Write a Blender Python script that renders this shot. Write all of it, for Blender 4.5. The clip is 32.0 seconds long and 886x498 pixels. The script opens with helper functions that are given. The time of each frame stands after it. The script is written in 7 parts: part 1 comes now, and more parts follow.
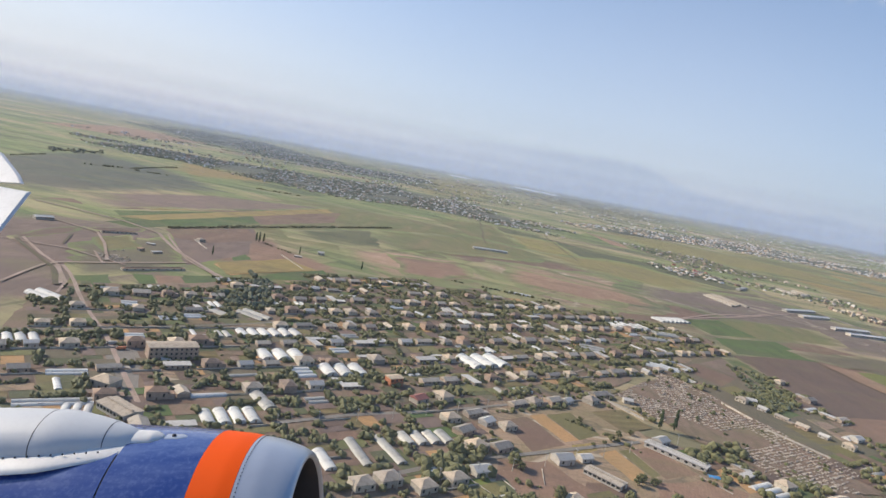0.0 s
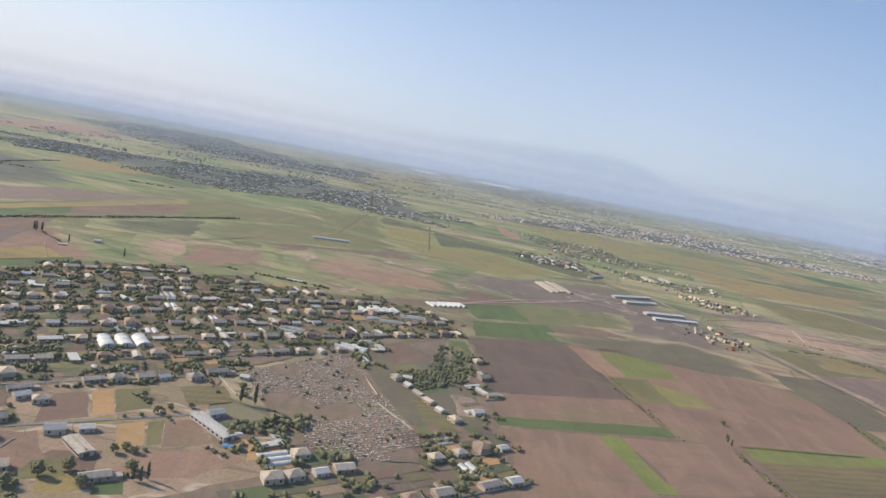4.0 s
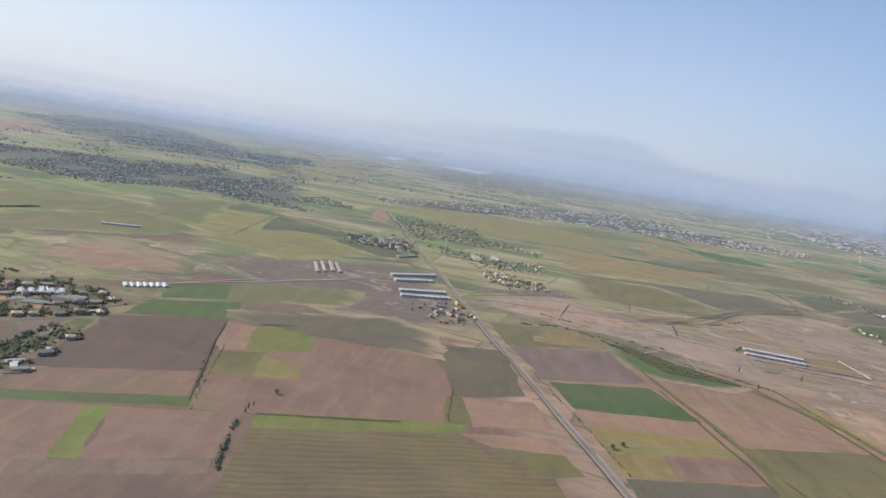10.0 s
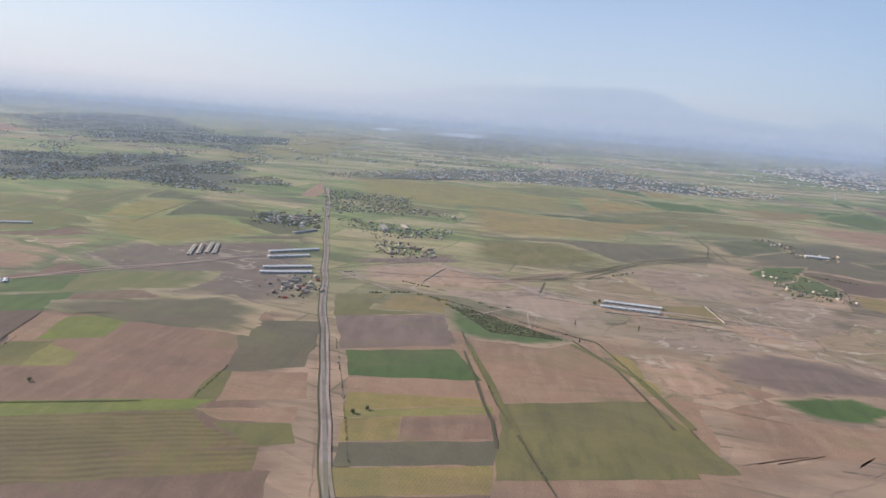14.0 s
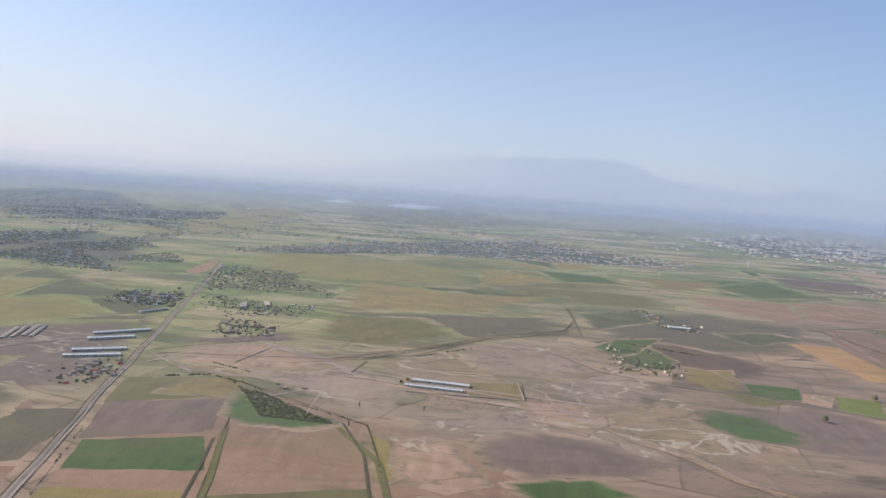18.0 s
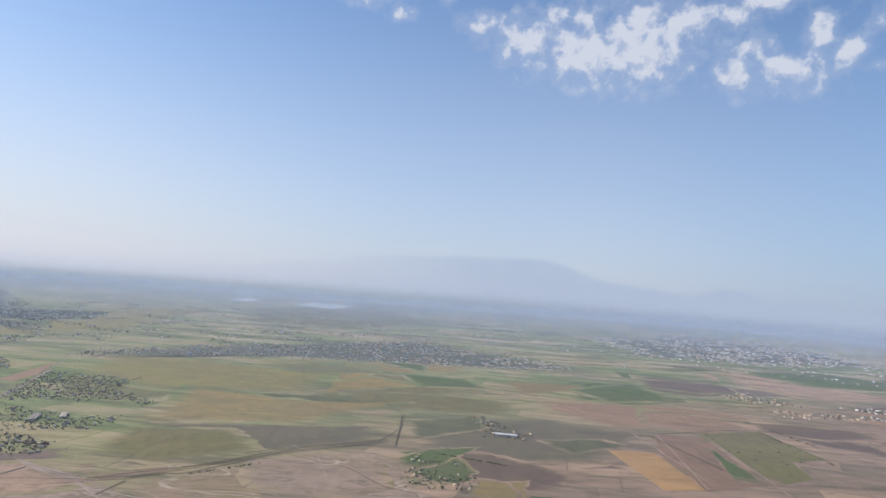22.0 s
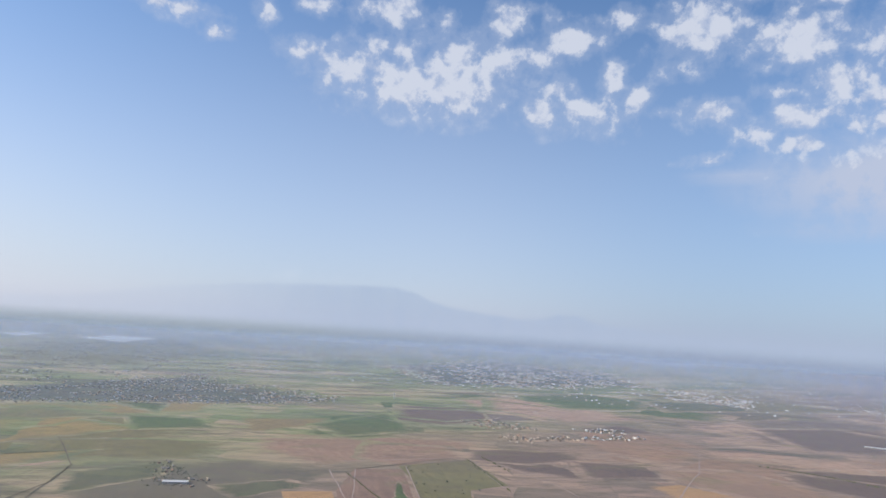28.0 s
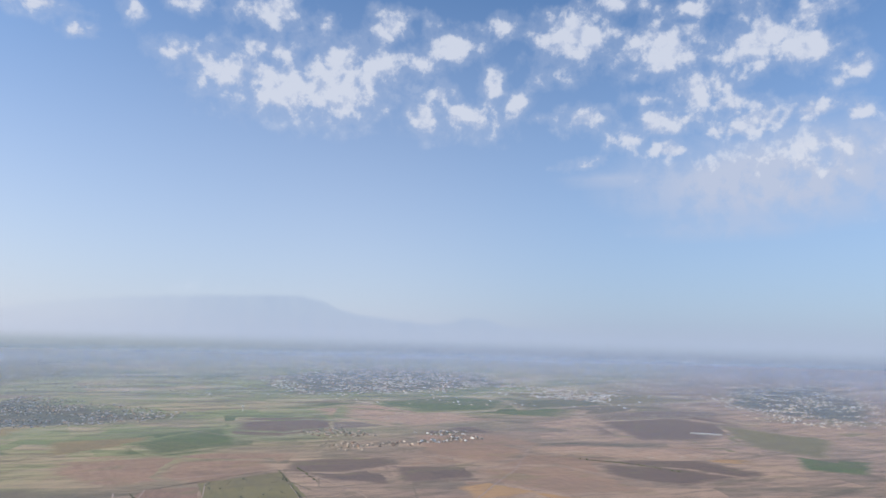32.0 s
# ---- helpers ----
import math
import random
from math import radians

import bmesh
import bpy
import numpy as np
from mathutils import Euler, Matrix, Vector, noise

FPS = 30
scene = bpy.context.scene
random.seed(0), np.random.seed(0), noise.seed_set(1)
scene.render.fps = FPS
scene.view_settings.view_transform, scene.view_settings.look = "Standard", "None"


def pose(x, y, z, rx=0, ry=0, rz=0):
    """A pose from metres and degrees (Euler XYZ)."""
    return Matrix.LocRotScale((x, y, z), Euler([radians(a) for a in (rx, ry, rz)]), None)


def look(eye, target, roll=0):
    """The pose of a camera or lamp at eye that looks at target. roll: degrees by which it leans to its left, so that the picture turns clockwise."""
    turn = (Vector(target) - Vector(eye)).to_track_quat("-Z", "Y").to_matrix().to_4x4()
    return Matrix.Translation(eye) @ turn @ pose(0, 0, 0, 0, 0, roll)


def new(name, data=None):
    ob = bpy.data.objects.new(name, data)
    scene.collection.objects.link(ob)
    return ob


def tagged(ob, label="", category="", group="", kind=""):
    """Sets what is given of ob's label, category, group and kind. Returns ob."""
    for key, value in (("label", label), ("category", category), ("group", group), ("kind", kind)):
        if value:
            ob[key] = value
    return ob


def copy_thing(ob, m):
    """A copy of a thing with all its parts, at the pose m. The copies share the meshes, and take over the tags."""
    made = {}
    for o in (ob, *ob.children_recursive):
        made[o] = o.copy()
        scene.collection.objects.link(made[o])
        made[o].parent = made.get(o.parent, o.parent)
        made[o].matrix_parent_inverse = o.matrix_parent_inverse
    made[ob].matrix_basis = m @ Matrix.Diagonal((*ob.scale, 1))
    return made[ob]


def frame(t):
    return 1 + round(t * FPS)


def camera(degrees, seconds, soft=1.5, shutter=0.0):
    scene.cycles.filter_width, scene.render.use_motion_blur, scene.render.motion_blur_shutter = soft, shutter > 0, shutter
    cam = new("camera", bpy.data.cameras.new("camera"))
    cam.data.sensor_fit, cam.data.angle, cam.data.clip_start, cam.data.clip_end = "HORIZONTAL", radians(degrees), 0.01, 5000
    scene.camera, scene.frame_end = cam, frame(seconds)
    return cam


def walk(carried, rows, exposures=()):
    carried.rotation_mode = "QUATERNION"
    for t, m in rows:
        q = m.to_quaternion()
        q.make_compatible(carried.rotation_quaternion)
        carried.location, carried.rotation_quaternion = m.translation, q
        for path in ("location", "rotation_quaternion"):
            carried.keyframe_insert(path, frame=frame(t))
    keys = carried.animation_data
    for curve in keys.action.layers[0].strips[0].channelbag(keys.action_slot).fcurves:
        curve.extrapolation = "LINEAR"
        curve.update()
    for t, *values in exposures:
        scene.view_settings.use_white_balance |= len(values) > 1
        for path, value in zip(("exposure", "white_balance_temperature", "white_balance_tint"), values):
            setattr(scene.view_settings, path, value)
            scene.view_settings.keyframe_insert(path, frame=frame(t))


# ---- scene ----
# The country is laid out at about 0.47 of life size, and the pace of the flight with it.
cam = camera(67.6, 32.0, soft=1.5)
PATH = [
    (0.0, 0.0, -0.0, 77.8, 4.00, -7.62, -10.60),
    (0.5, 17.9, 0.3, 80.4, 4.72, -7.95, -11.18),
    (1.0, 35.8, 0.7, 83.0, 4.74, -8.64, -11.16),
    (1.5, 53.7, 1.0, 85.5, 3.65, -8.42, -10.51),
    (2.0, 71.6, 1.4, 88.1, 3.10, -8.17, -10.57),
    (2.5, 89.4, 1.7, 90.7, 3.04, -7.75, -11.14),
    (3.0, 107.3, 2.1, 93.2, 3.12, -7.82, -10.78),
    (3.5, 125.1, 2.5, 95.8, 3.05, -7.81, -10.63),
    (5.5, 196.4, 4.3, 105.9, 2.41, -7.68, -9.44),
    (6.0, 214.1, 4.8, 108.4, 2.40, -7.37, -9.73),
    (6.5, 231.9, 5.3, 110.9, 2.58, -7.49, -9.57),
    (7.0, 249.6, 5.9, 113.3, 2.69, -7.70, -9.46),
    (7.5, 267.4, 6.5, 115.8, 2.44, -7.50, -9.17),
    (8.0, 285.1, 7.1, 118.2, 2.65, -7.63, -9.15),
    (8.5, 302.8, 7.7, 120.7, 2.80, -7.60, -9.35),
    (9.0, 320.4, 8.4, 123.1, 2.97, -7.61, -9.21),
    (9.5, 338.1, 9.1, 125.5, 3.01, -8.27, -9.36),
    (10.0, 355.7, 9.8, 127.9, 3.21, -8.97, -8.91),
    (10.5, 373.3, 10.6, 130.3, 3.76, -8.56, -8.93),
    (11.0, 390.9, 11.4, 132.6, 3.20, -6.91, -9.05),
    (11.5, 408.5, 12.2, 135.0, 2.86, -6.40, -7.42),
    (12.0, 426.0, 13.1, 137.3, 2.91, -6.94, -5.83),
    (12.5, 443.5, 14.0, 139.7, 2.69, -7.94, -5.17),
    (13.0, 461.0, 15.0, 142.0, 3.27, -10.01, -4.48),
    (13.5, 478.4, 15.9, 144.3, 4.44, -11.80, -4.46),
    (14.0, 495.8, 16.9, 146.6, 4.56, -11.98, -4.37),
    (14.5, 513.2, 18.0, 148.9, 4.28, -11.48, -3.80),
    (16.5, 582.4, 22.3, 157.9, 3.64, -10.07, -3.49),
    (17.0, 599.6, 23.4, 160.1, 3.47, -8.37, -3.50),
    (17.5, 616.8, 24.5, 162.3, 2.98, -7.11, -3.75),
    (18.0, 633.9, 25.6, 164.4, 2.44, -5.86, -3.93),
    (18.5, 651.0, 26.7, 166.6, 2.13, -4.53, -3.94),
    (19.0, 668.1, 27.8, 168.7, 1.59, -3.37, -4.07),
    (19.5, 685.1, 28.9, 170.9, 1.13, -2.24, -4.03),
    (20.0, 702.1, 29.9, 173.0, 0.16, -1.08, -4.05),
    (20.5, 719.1, 30.9, 175.0, -0.58, 0.36, -4.17),
    (21.0, 736.0, 31.8, 177.1, -1.10, 1.42, -4.13),
    (21.5, 752.9, 32.6, 179.1, -2.12, 2.21, -4.36),
    (22.0, 769.8, 33.4, 181.1, -3.20, 3.03, -4.34),
    (22.5, 786.7, 34.1, 183.0, -4.40, 3.90, -4.00),
    (23.0, 803.5, 34.6, 184.9, -5.52, 5.05, -4.17),
    (23.5, 820.4, 35.1, 186.8, -6.34, 6.06, -4.06),
    (24.0, 837.2, 35.3, 188.6, -7.43, 5.44, -3.65),
    (24.5, 854.0, 35.4, 190.4, -8.45, 4.85, -3.57),
    (25.0, 870.8, 35.4, 192.1, -9.45, 4.39, -3.50),
    (25.5, 887.6, 35.1, 193.7, -10.77, 4.25, -3.47),
    (27.5, 955.0, 31.4, 199.4, -15.28, 5.76, -3.76),
    (28.0, 971.9, 29.7, 200.6, -16.15, 6.29, -3.65),
    (28.5, 988.9, 27.7, 201.6, -17.30, 6.53, -3.42),
    (29.0, 1005.9, 25.2, 202.5, -18.36, 6.70, -3.24),
    (29.5, 1023.0, 22.3, 203.3, -19.35, 6.69, -2.99),
    (30.0, 1040.2, 19.0, 203.9, -20.30, 6.63, -2.80),
    (30.5, 1057.4, 15.1, 204.4, -21.21, 6.63, -2.52),
    (31.0, 1074.8, 10.7, 204.7, -22.18, 6.83, -2.26),
    (31.5, 1092.3, 5.7, 204.7, -23.11, 7.01, -1.94),
    (32.0, 1110.0, 0.0, 204.6, -24.02, 7.14, -1.52),
]
EXPOSURES = [(0.0, 0.03, 6430, 12), (8.0, 0.02, 6270, 12), (12.0, -0.06, 6180, 12), (15.0, -0.05, 6180, 12), (17.0, -0.07, 6170, 12), (19.0, -0.06, 6150, 12),
             (20.0, -0.13, 6150, 12), (21.0, -0.14, 6130, 12), (23.0, -0.08, 6130, 12), (27.0, -0.10, 6110, 12), (32.0, -0.09, 6090, 12)]
walk(cam, [(t, pose(x, y, z, 90 + pitch, roll, yaw)) for t, x, y, z, yaw, pitch, roll in PATH], EXPOSURES)


# ---- light ----
SUN_AZ, SUN_EL = -76.0, 30.0          # degrees: from +y towards +x, and up


def way_to(az, el):
    a, e = radians(az), radians(el)
    return Vector((math.sin(a) * math.cos(e), math.cos(a) * math.cos(e), math.sin(e)))


sun = new("sun", bpy.data.lights.new("sun", "SUN"))
sun.data.energy, sun.data.angle, sun.data.color = 5.0, radians(0.6), (1.0, 0.86, 0.66)
sun.matrix_world = look(way_to(SUN_AZ, SUN_EL) * 500, (0, 0, 0))


# ---- node helpers ----
class Tree:
    """A thin wrapper that adds and links shader nodes."""

    def __init__(self, nt):
        self.nt = nt

    def add(self, kind, **props):
        n = self.nt.nodes.new(kind)
        for k, v in props.items():
            setattr(n, k, v)
        return n

    def link(self, a, b):
        self.nt.links.new(a, b)

    def feed(self, sock, v):
        if isinstance(v, bpy.types.NodeSocket):
            self.link(v, sock)
        else:
            sock.default_value = v

    def math(self, op, a, b=0.0, c=0.0, clamp=False):
        n = self.add("ShaderNodeMath", operation=op, use_clamp=clamp)
        for s, v in zip(n.inputs, (a, b, c)):
            self.feed(s, v)
        return n.outputs[0]

    def mix(self, fac, a, b, mode="MIX"):
        n = self.add("ShaderNodeMix", data_type="RGBA", blend_type=mode)
        self.feed(n.inputs[0], fac)
        self.feed(n.inputs[6], a if not isinstance(a, tuple) else (*a[:3], 1))
        self.feed(n.inputs[7], b if not isinstance(b, tuple) else (*b[:3], 1))
        return n.outputs[2]

    def ramp(self, fac, stops, interp="LINEAR"):
        n = self.add("ShaderNodeValToRGB")
        n.color_ramp.interpolation = interp
        e = n.color_ramp.elements
        while len(e) < len(stops):
            e.new(0.5)
        for el, (p, c) in zip(e, stops):
            el.position = p
            el.color = (*c, 1) if isinstance(c, tuple) else (c, c, c, 1)
        self.feed(n.inputs[0], fac)
        return n.outputs[0]

    def noise(self, vec, scale, detail=4.0, rough=0.55, dist=0.0):
        n = self.add("ShaderNodeTexNoise")
        self.feed(n.inputs["Vector"], vec)
        n.inputs["Scale"].default_value, n.inputs["Detail"].default_value = scale, detail
        n.inputs["Roughness"].default_value, n.inputs["Distortion"].default_value = rough, dist
        return n.outputs["Fac"]

    def span(self, v, a, b, c=0.0, d=1.0, smooth=True):
        n = self.add("ShaderNodeMapRange", interpolation_type="SMOOTHSTEP" if smooth else "LINEAR")
        for s, x in zip(n.inputs, (v, a, b, c, d)):
            self.feed(s, x)
        return n.outputs[0]

    def turned(self, vec, deg, scale=(1, 1, 1), shift=(0, 0, 0)):
        n = self.add("ShaderNodeMapping")
        self.feed(n.inputs[0], vec)
        n.inputs[1].default_value, n.inputs[2].default_value, n.inputs[3].default_value = shift, (0, 0, radians(deg)), scale
        return n.outputs[0]


def shader(name):
    m = bpy.data.materials.new(name)
    m.use_nodes = True
    m.node_tree.nodes.clear()
    return m, Tree(m.node_tree)


def finish(t, col, rough=0.8, metal=0.0, bump=None, strength=0.3, dist=0.1, coat=0.0, gloss=0.5):
    b = t.add("ShaderNodeBsdfPrincipled")
    t.feed(b.inputs["Base Color"], col if not isinstance(col, tuple) else (*col[:3], 1))
    t.feed(b.inputs["Roughness"], rough)
    b.inputs["Metallic"].default_value = metal
    b.inputs["Coat Weight"].default_value = coat
    b.inputs["Specular IOR Level"].default_value = gloss
    if bump is not None:
        n = t.add("ShaderNodeBump")
        n.inputs["Strength"].default_value, n.inputs["Distance"].default_value = strength, dist
        t.feed(n.inputs["Height"], bump)
        t.link(n.outputs[0], b.inputs["Normal"])
    o = t.add("ShaderNodeOutputMaterial")
    t.link(b.outputs[0], o.inputs[0])


# ---- sky, far mountain ----
HAZE = (0.63, 0.665, 0.765)
world = bpy.data.worlds.new("world")
scene.world = world
world.use_nodes = True
world.node_tree.nodes.clear()
w = Tree(world.node_tree)
sky = w.add("ShaderNodeTexSky", sky_type="NISHITA", sun_disc=False)
sky.sun_elevation, sky.sun_rotation = radians(SUN_EL), radians(SUN_AZ)
sky.air_density, sky.dust_density, sky.ozone_density, sky.altitude = 1.0, 1.6, 1.6, 900
way = w.add("ShaderNodeTexCoord").outputs["Generated"]
xyz = w.add("ShaderNodeSeparateXYZ")
w.link(way, xyz.inputs[0])
el = w.math("MULTIPLY", w.math("ARCSINE", xyz.outputs[2]), 57.2958)
az = w.math("MULTIPLY", w.math("ARCTAN2", xyz.outputs[0], xyz.outputs[1]), 57.2958)
sky_col = w.mix(1.0, sky.outputs[0], (0.099, 0.138, 0.163), "MULTIPLY")
# pale haze low over the land, whiter towards the sun
sunward = w.math("MULTIPLY", w.span(az, 9.0, -41.0), w.span(el, 27.0, 4.0))
low = w.mix(w.span(az, 12.0, 42.0), HAZE, (0.46, 0.53, 0.67))
low = w.mix(sunward, low, (0.80, 0.792, 0.815))
thick = w.math("MULTIPLY", w.math("POWER", w.span(el, 34.0, 0.0, smooth=False), 1.35), w.span(sunward, 0.0, 1.0, 0.86, 1.0))
pale = w.mix(thick, sky_col, low)
# the mountain: its ridge as height over bearing, a long shoulder that drops steeply at one end
ridge = w.ramp(w.span(az, -20.0, 40.0, smooth=False), [
    (0.0, 0.0), (0.115, 0.04), (0.185, 0.16), (0.27, 0.26), (0.35, 0.31), (0.425, 0.345), (0.49, 0.365), (0.535, 0.36), (0.563, 0.315),
    (0.582, 0.24), (0.605, 0.185), (0.645, 0.15), (0.71, 0.085), (0.745, 0.12), (0.765, 0.175), (0.79, 0.165), (0.82, 0.09), (0.92, 0.03), (1.0, 0.0)])
rough_edge = w.math("MULTIPLY", w.math("SUBTRACT", w.noise(way, 30.0, 5.0), 0.5), 0.34)
crest = w.math("ADD", w.math("MULTIPLY", ridge, 7.5), rough_edge)
body = w.span(w.math("SUBTRACT", crest, el), -0.18, 0.34)
# haze painted in: the west shoulder all but fades into the sky, the steep end stands out
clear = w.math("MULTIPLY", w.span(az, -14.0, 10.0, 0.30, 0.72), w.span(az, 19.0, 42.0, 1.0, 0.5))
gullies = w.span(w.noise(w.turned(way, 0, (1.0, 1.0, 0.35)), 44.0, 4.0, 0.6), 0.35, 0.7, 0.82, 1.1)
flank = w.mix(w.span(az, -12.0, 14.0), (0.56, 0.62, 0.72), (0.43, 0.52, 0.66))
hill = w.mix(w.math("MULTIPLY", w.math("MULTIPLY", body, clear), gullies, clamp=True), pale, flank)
# snow field that barely shows above the ridge
cone = w.math("SUBTRACT", 4.6, w.math("MULTIPLY", w.math("ABSOLUTE", w.math("SUBTRACT", az, 5.2)), 0.42))
snow = w.math("MULTIPLY", w.span(w.math("SUBTRACT", cone, el), -0.5, 1.0), w.span(w.noise(way, 20.0, 6.0), 0.40, 0.64))
snowy = w.mix(w.math("MULTIPLY", w.math("MULTIPLY", snow, w.span(el, 2.3, 3.2)), 0.22), hill, (0.84, 0.86, 0.91))
# haze at the mountain's foot, mixed into the backdrop's colour
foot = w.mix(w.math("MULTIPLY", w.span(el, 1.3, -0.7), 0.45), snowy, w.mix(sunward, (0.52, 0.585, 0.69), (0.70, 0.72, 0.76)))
# far plain beyond the last fields: long streaks of land, colours paled for haze
land_way = w.add("ShaderNodeCombineXYZ")
w.link(w.math("MULTIPLY", az, 0.16), land_way.inputs[0]), w.link(w.math("MULTIPLY", el, 2.6), land_way.inputs[1])
strip = w.noise(land_way.outputs[0], 1.6, 6.0, 0.66)
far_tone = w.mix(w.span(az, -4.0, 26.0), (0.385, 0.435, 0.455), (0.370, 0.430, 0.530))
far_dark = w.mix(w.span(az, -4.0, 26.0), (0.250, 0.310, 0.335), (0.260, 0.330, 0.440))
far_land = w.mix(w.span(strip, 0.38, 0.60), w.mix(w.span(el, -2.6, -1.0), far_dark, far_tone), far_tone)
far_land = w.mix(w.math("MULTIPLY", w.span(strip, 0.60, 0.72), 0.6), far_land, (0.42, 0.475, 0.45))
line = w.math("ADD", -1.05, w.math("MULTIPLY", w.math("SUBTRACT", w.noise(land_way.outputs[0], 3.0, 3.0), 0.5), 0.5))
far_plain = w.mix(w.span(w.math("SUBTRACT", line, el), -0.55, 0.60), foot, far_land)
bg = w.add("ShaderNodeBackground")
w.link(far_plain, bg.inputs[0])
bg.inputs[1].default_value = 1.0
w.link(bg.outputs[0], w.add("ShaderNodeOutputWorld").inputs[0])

# ---- materials ----
def where(t):
    return t.add("ShaderNodeNewGeometry").outputs["Position"]


def land(name, a, b, c, rows=0.0, row_deg=0.0, pitch=1.2, scale=1.0, patch=0.7, warm=True, soft=False, stray=1.0, veins=0.0, weedy=0.5):
    """Earth or crop: three tones mixed at two scales, with planting rows where asked; soft ones thin out into the plain at their rim."""
    if warm:
        a, b, c = [(k[0] * 1.07, k[1] * 0.945, k[2] * 1.01) for k in (a, b, c)]
    m, t = shader(name)
    p = where(t)
    big = t.noise(p, 0.018 * scale, 4.0, 0.6, 0.6)
    mid = t.noise(t.turned(p, row_deg, (1, 0.25, 1)), 0.12 * scale, 4.0, 0.6)
    fine = t.noise(p, 1.6 * scale, 3.0, 0.7)
    col = t.mix(t.span(big, 0.36, 0.66), a, b)
    col = t.mix(t.math("MULTIPLY", t.span(mid, 0.42, 0.68), patch), col, c)
    col = t.mix(t.math("MULTIPLY", t.span(fine, 0.35, 0.72), 0.6), col, t.mix(0.5, col, (0.03, 0.03, 0.015)))
    drift = t.noise(t.turned(p, 12, (0.6, 1.6, 1)), 0.035, 4.0, 0.6, 0.5)
    col = t.mix(t.math("MULTIPLY", t.span(drift, 0.45, 0.70), 0.34), col, t.mix(0.7, col, (0.115, 0.090, 0.066)))
    wide = t.noise(t.turned(p, 30, (0.7, 1.3, 1)), 0.0075, 3.0, 0.5, 0.4)
    col = t.mix(t.math("MULTIPLY", t.span(wide, 0.40, 0.66), 0.30), col, t.mix(0.75, col, (0.175, 0.128, 0.095)))
    # weeds and damp ground in blotches of their own
    weeds = t.noise(t.turned(p, 16, (0.55, 1.3, 1)), 0.021, 5.0, 0.62, 0.7)
    col = t.mix(t.math("MULTIPLY", t.span(weeds, 0.52, 0.66), weedy), col, t.mix(0.75, col, (0.175, 0.165, 0.070)))
    col = t.mix(t.math("MULTIPLY", t.span(weeds, 0.46, 0.33), weedy), col, t.mix(0.45, col, (0.090, 0.075, 0.062)))
    if veins:
        vein = t.math("ABSOLUTE", t.math("SUBTRACT", t.noise(t.turned(p, 24, (0.5, 1.5, 1)), 0.016, 5.0, 0.6, 1.2), 0.5))
        col = t.mix(t.math("MULTIPLY", t.span(vein, 0.020, 0.004), veins), col, t.mix(0.7, col, (0.10, 0.09, 0.065)))
        trail = t.math("ABSOLUTE", t.math("SUBTRACT", t.noise(t.turned(p, -20, (0.7, 1.2, 1)), 0.012, 4.0, 0.55, 0.8), 0.52))
        col = t.mix(t.math("MULTIPLY", t.span(trail, 0.014, 0.003), veins), col, (0.50, 0.42, 0.31))
    height = fine
    if rows:
        wv = t.add("ShaderNodeTexWave", wave_type="BANDS", bands_direction="X")
        t.link(t.turned(p, row_deg), wv.inputs["Vector"])
        wv.inputs["Scale"].default_value, wv.inputs["Distortion"].default_value = 0.314 / pitch, stray
        wv.inputs["Detail"].default_value = 2.0 + stray * 0.5
        wv.inputs["Detail Scale"].default_value = 0.4
        gaps = t.span(t.noise(t.turned(p, row_deg, (0.3, 1.0, 1)), 0.07, 4.0, 0.6), 0.36, 0.58, 0.25, 1.0)
        col = t.mix(t.math("MULTIPLY", t.math("MULTIPLY", wv.outputs["Fac"], gaps), rows), col, t.mix(0.62, col, (0.06, 0.05, 0.03)))
        height = t.math("ADD", fine, t.math("MULTIPLY", wv.outputs["Fac"], rows * 0.7))
    if soft:
        inner = t.add("ShaderNodeAttribute", attribute_name="inner").outputs["Fac"]
        ragged = t.math("ADD", inner, t.math("MULTIPLY", t.math("SUBTRACT", t.noise(t.turned(p, 12, (0.6, 1.5, 1)), 0.06, 5.0, 0.6), 0.5), 1.3))
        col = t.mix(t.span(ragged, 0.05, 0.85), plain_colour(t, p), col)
    finish(t, col, 0.95, bump=height, strength=0.5, dist=0.15)
    return m


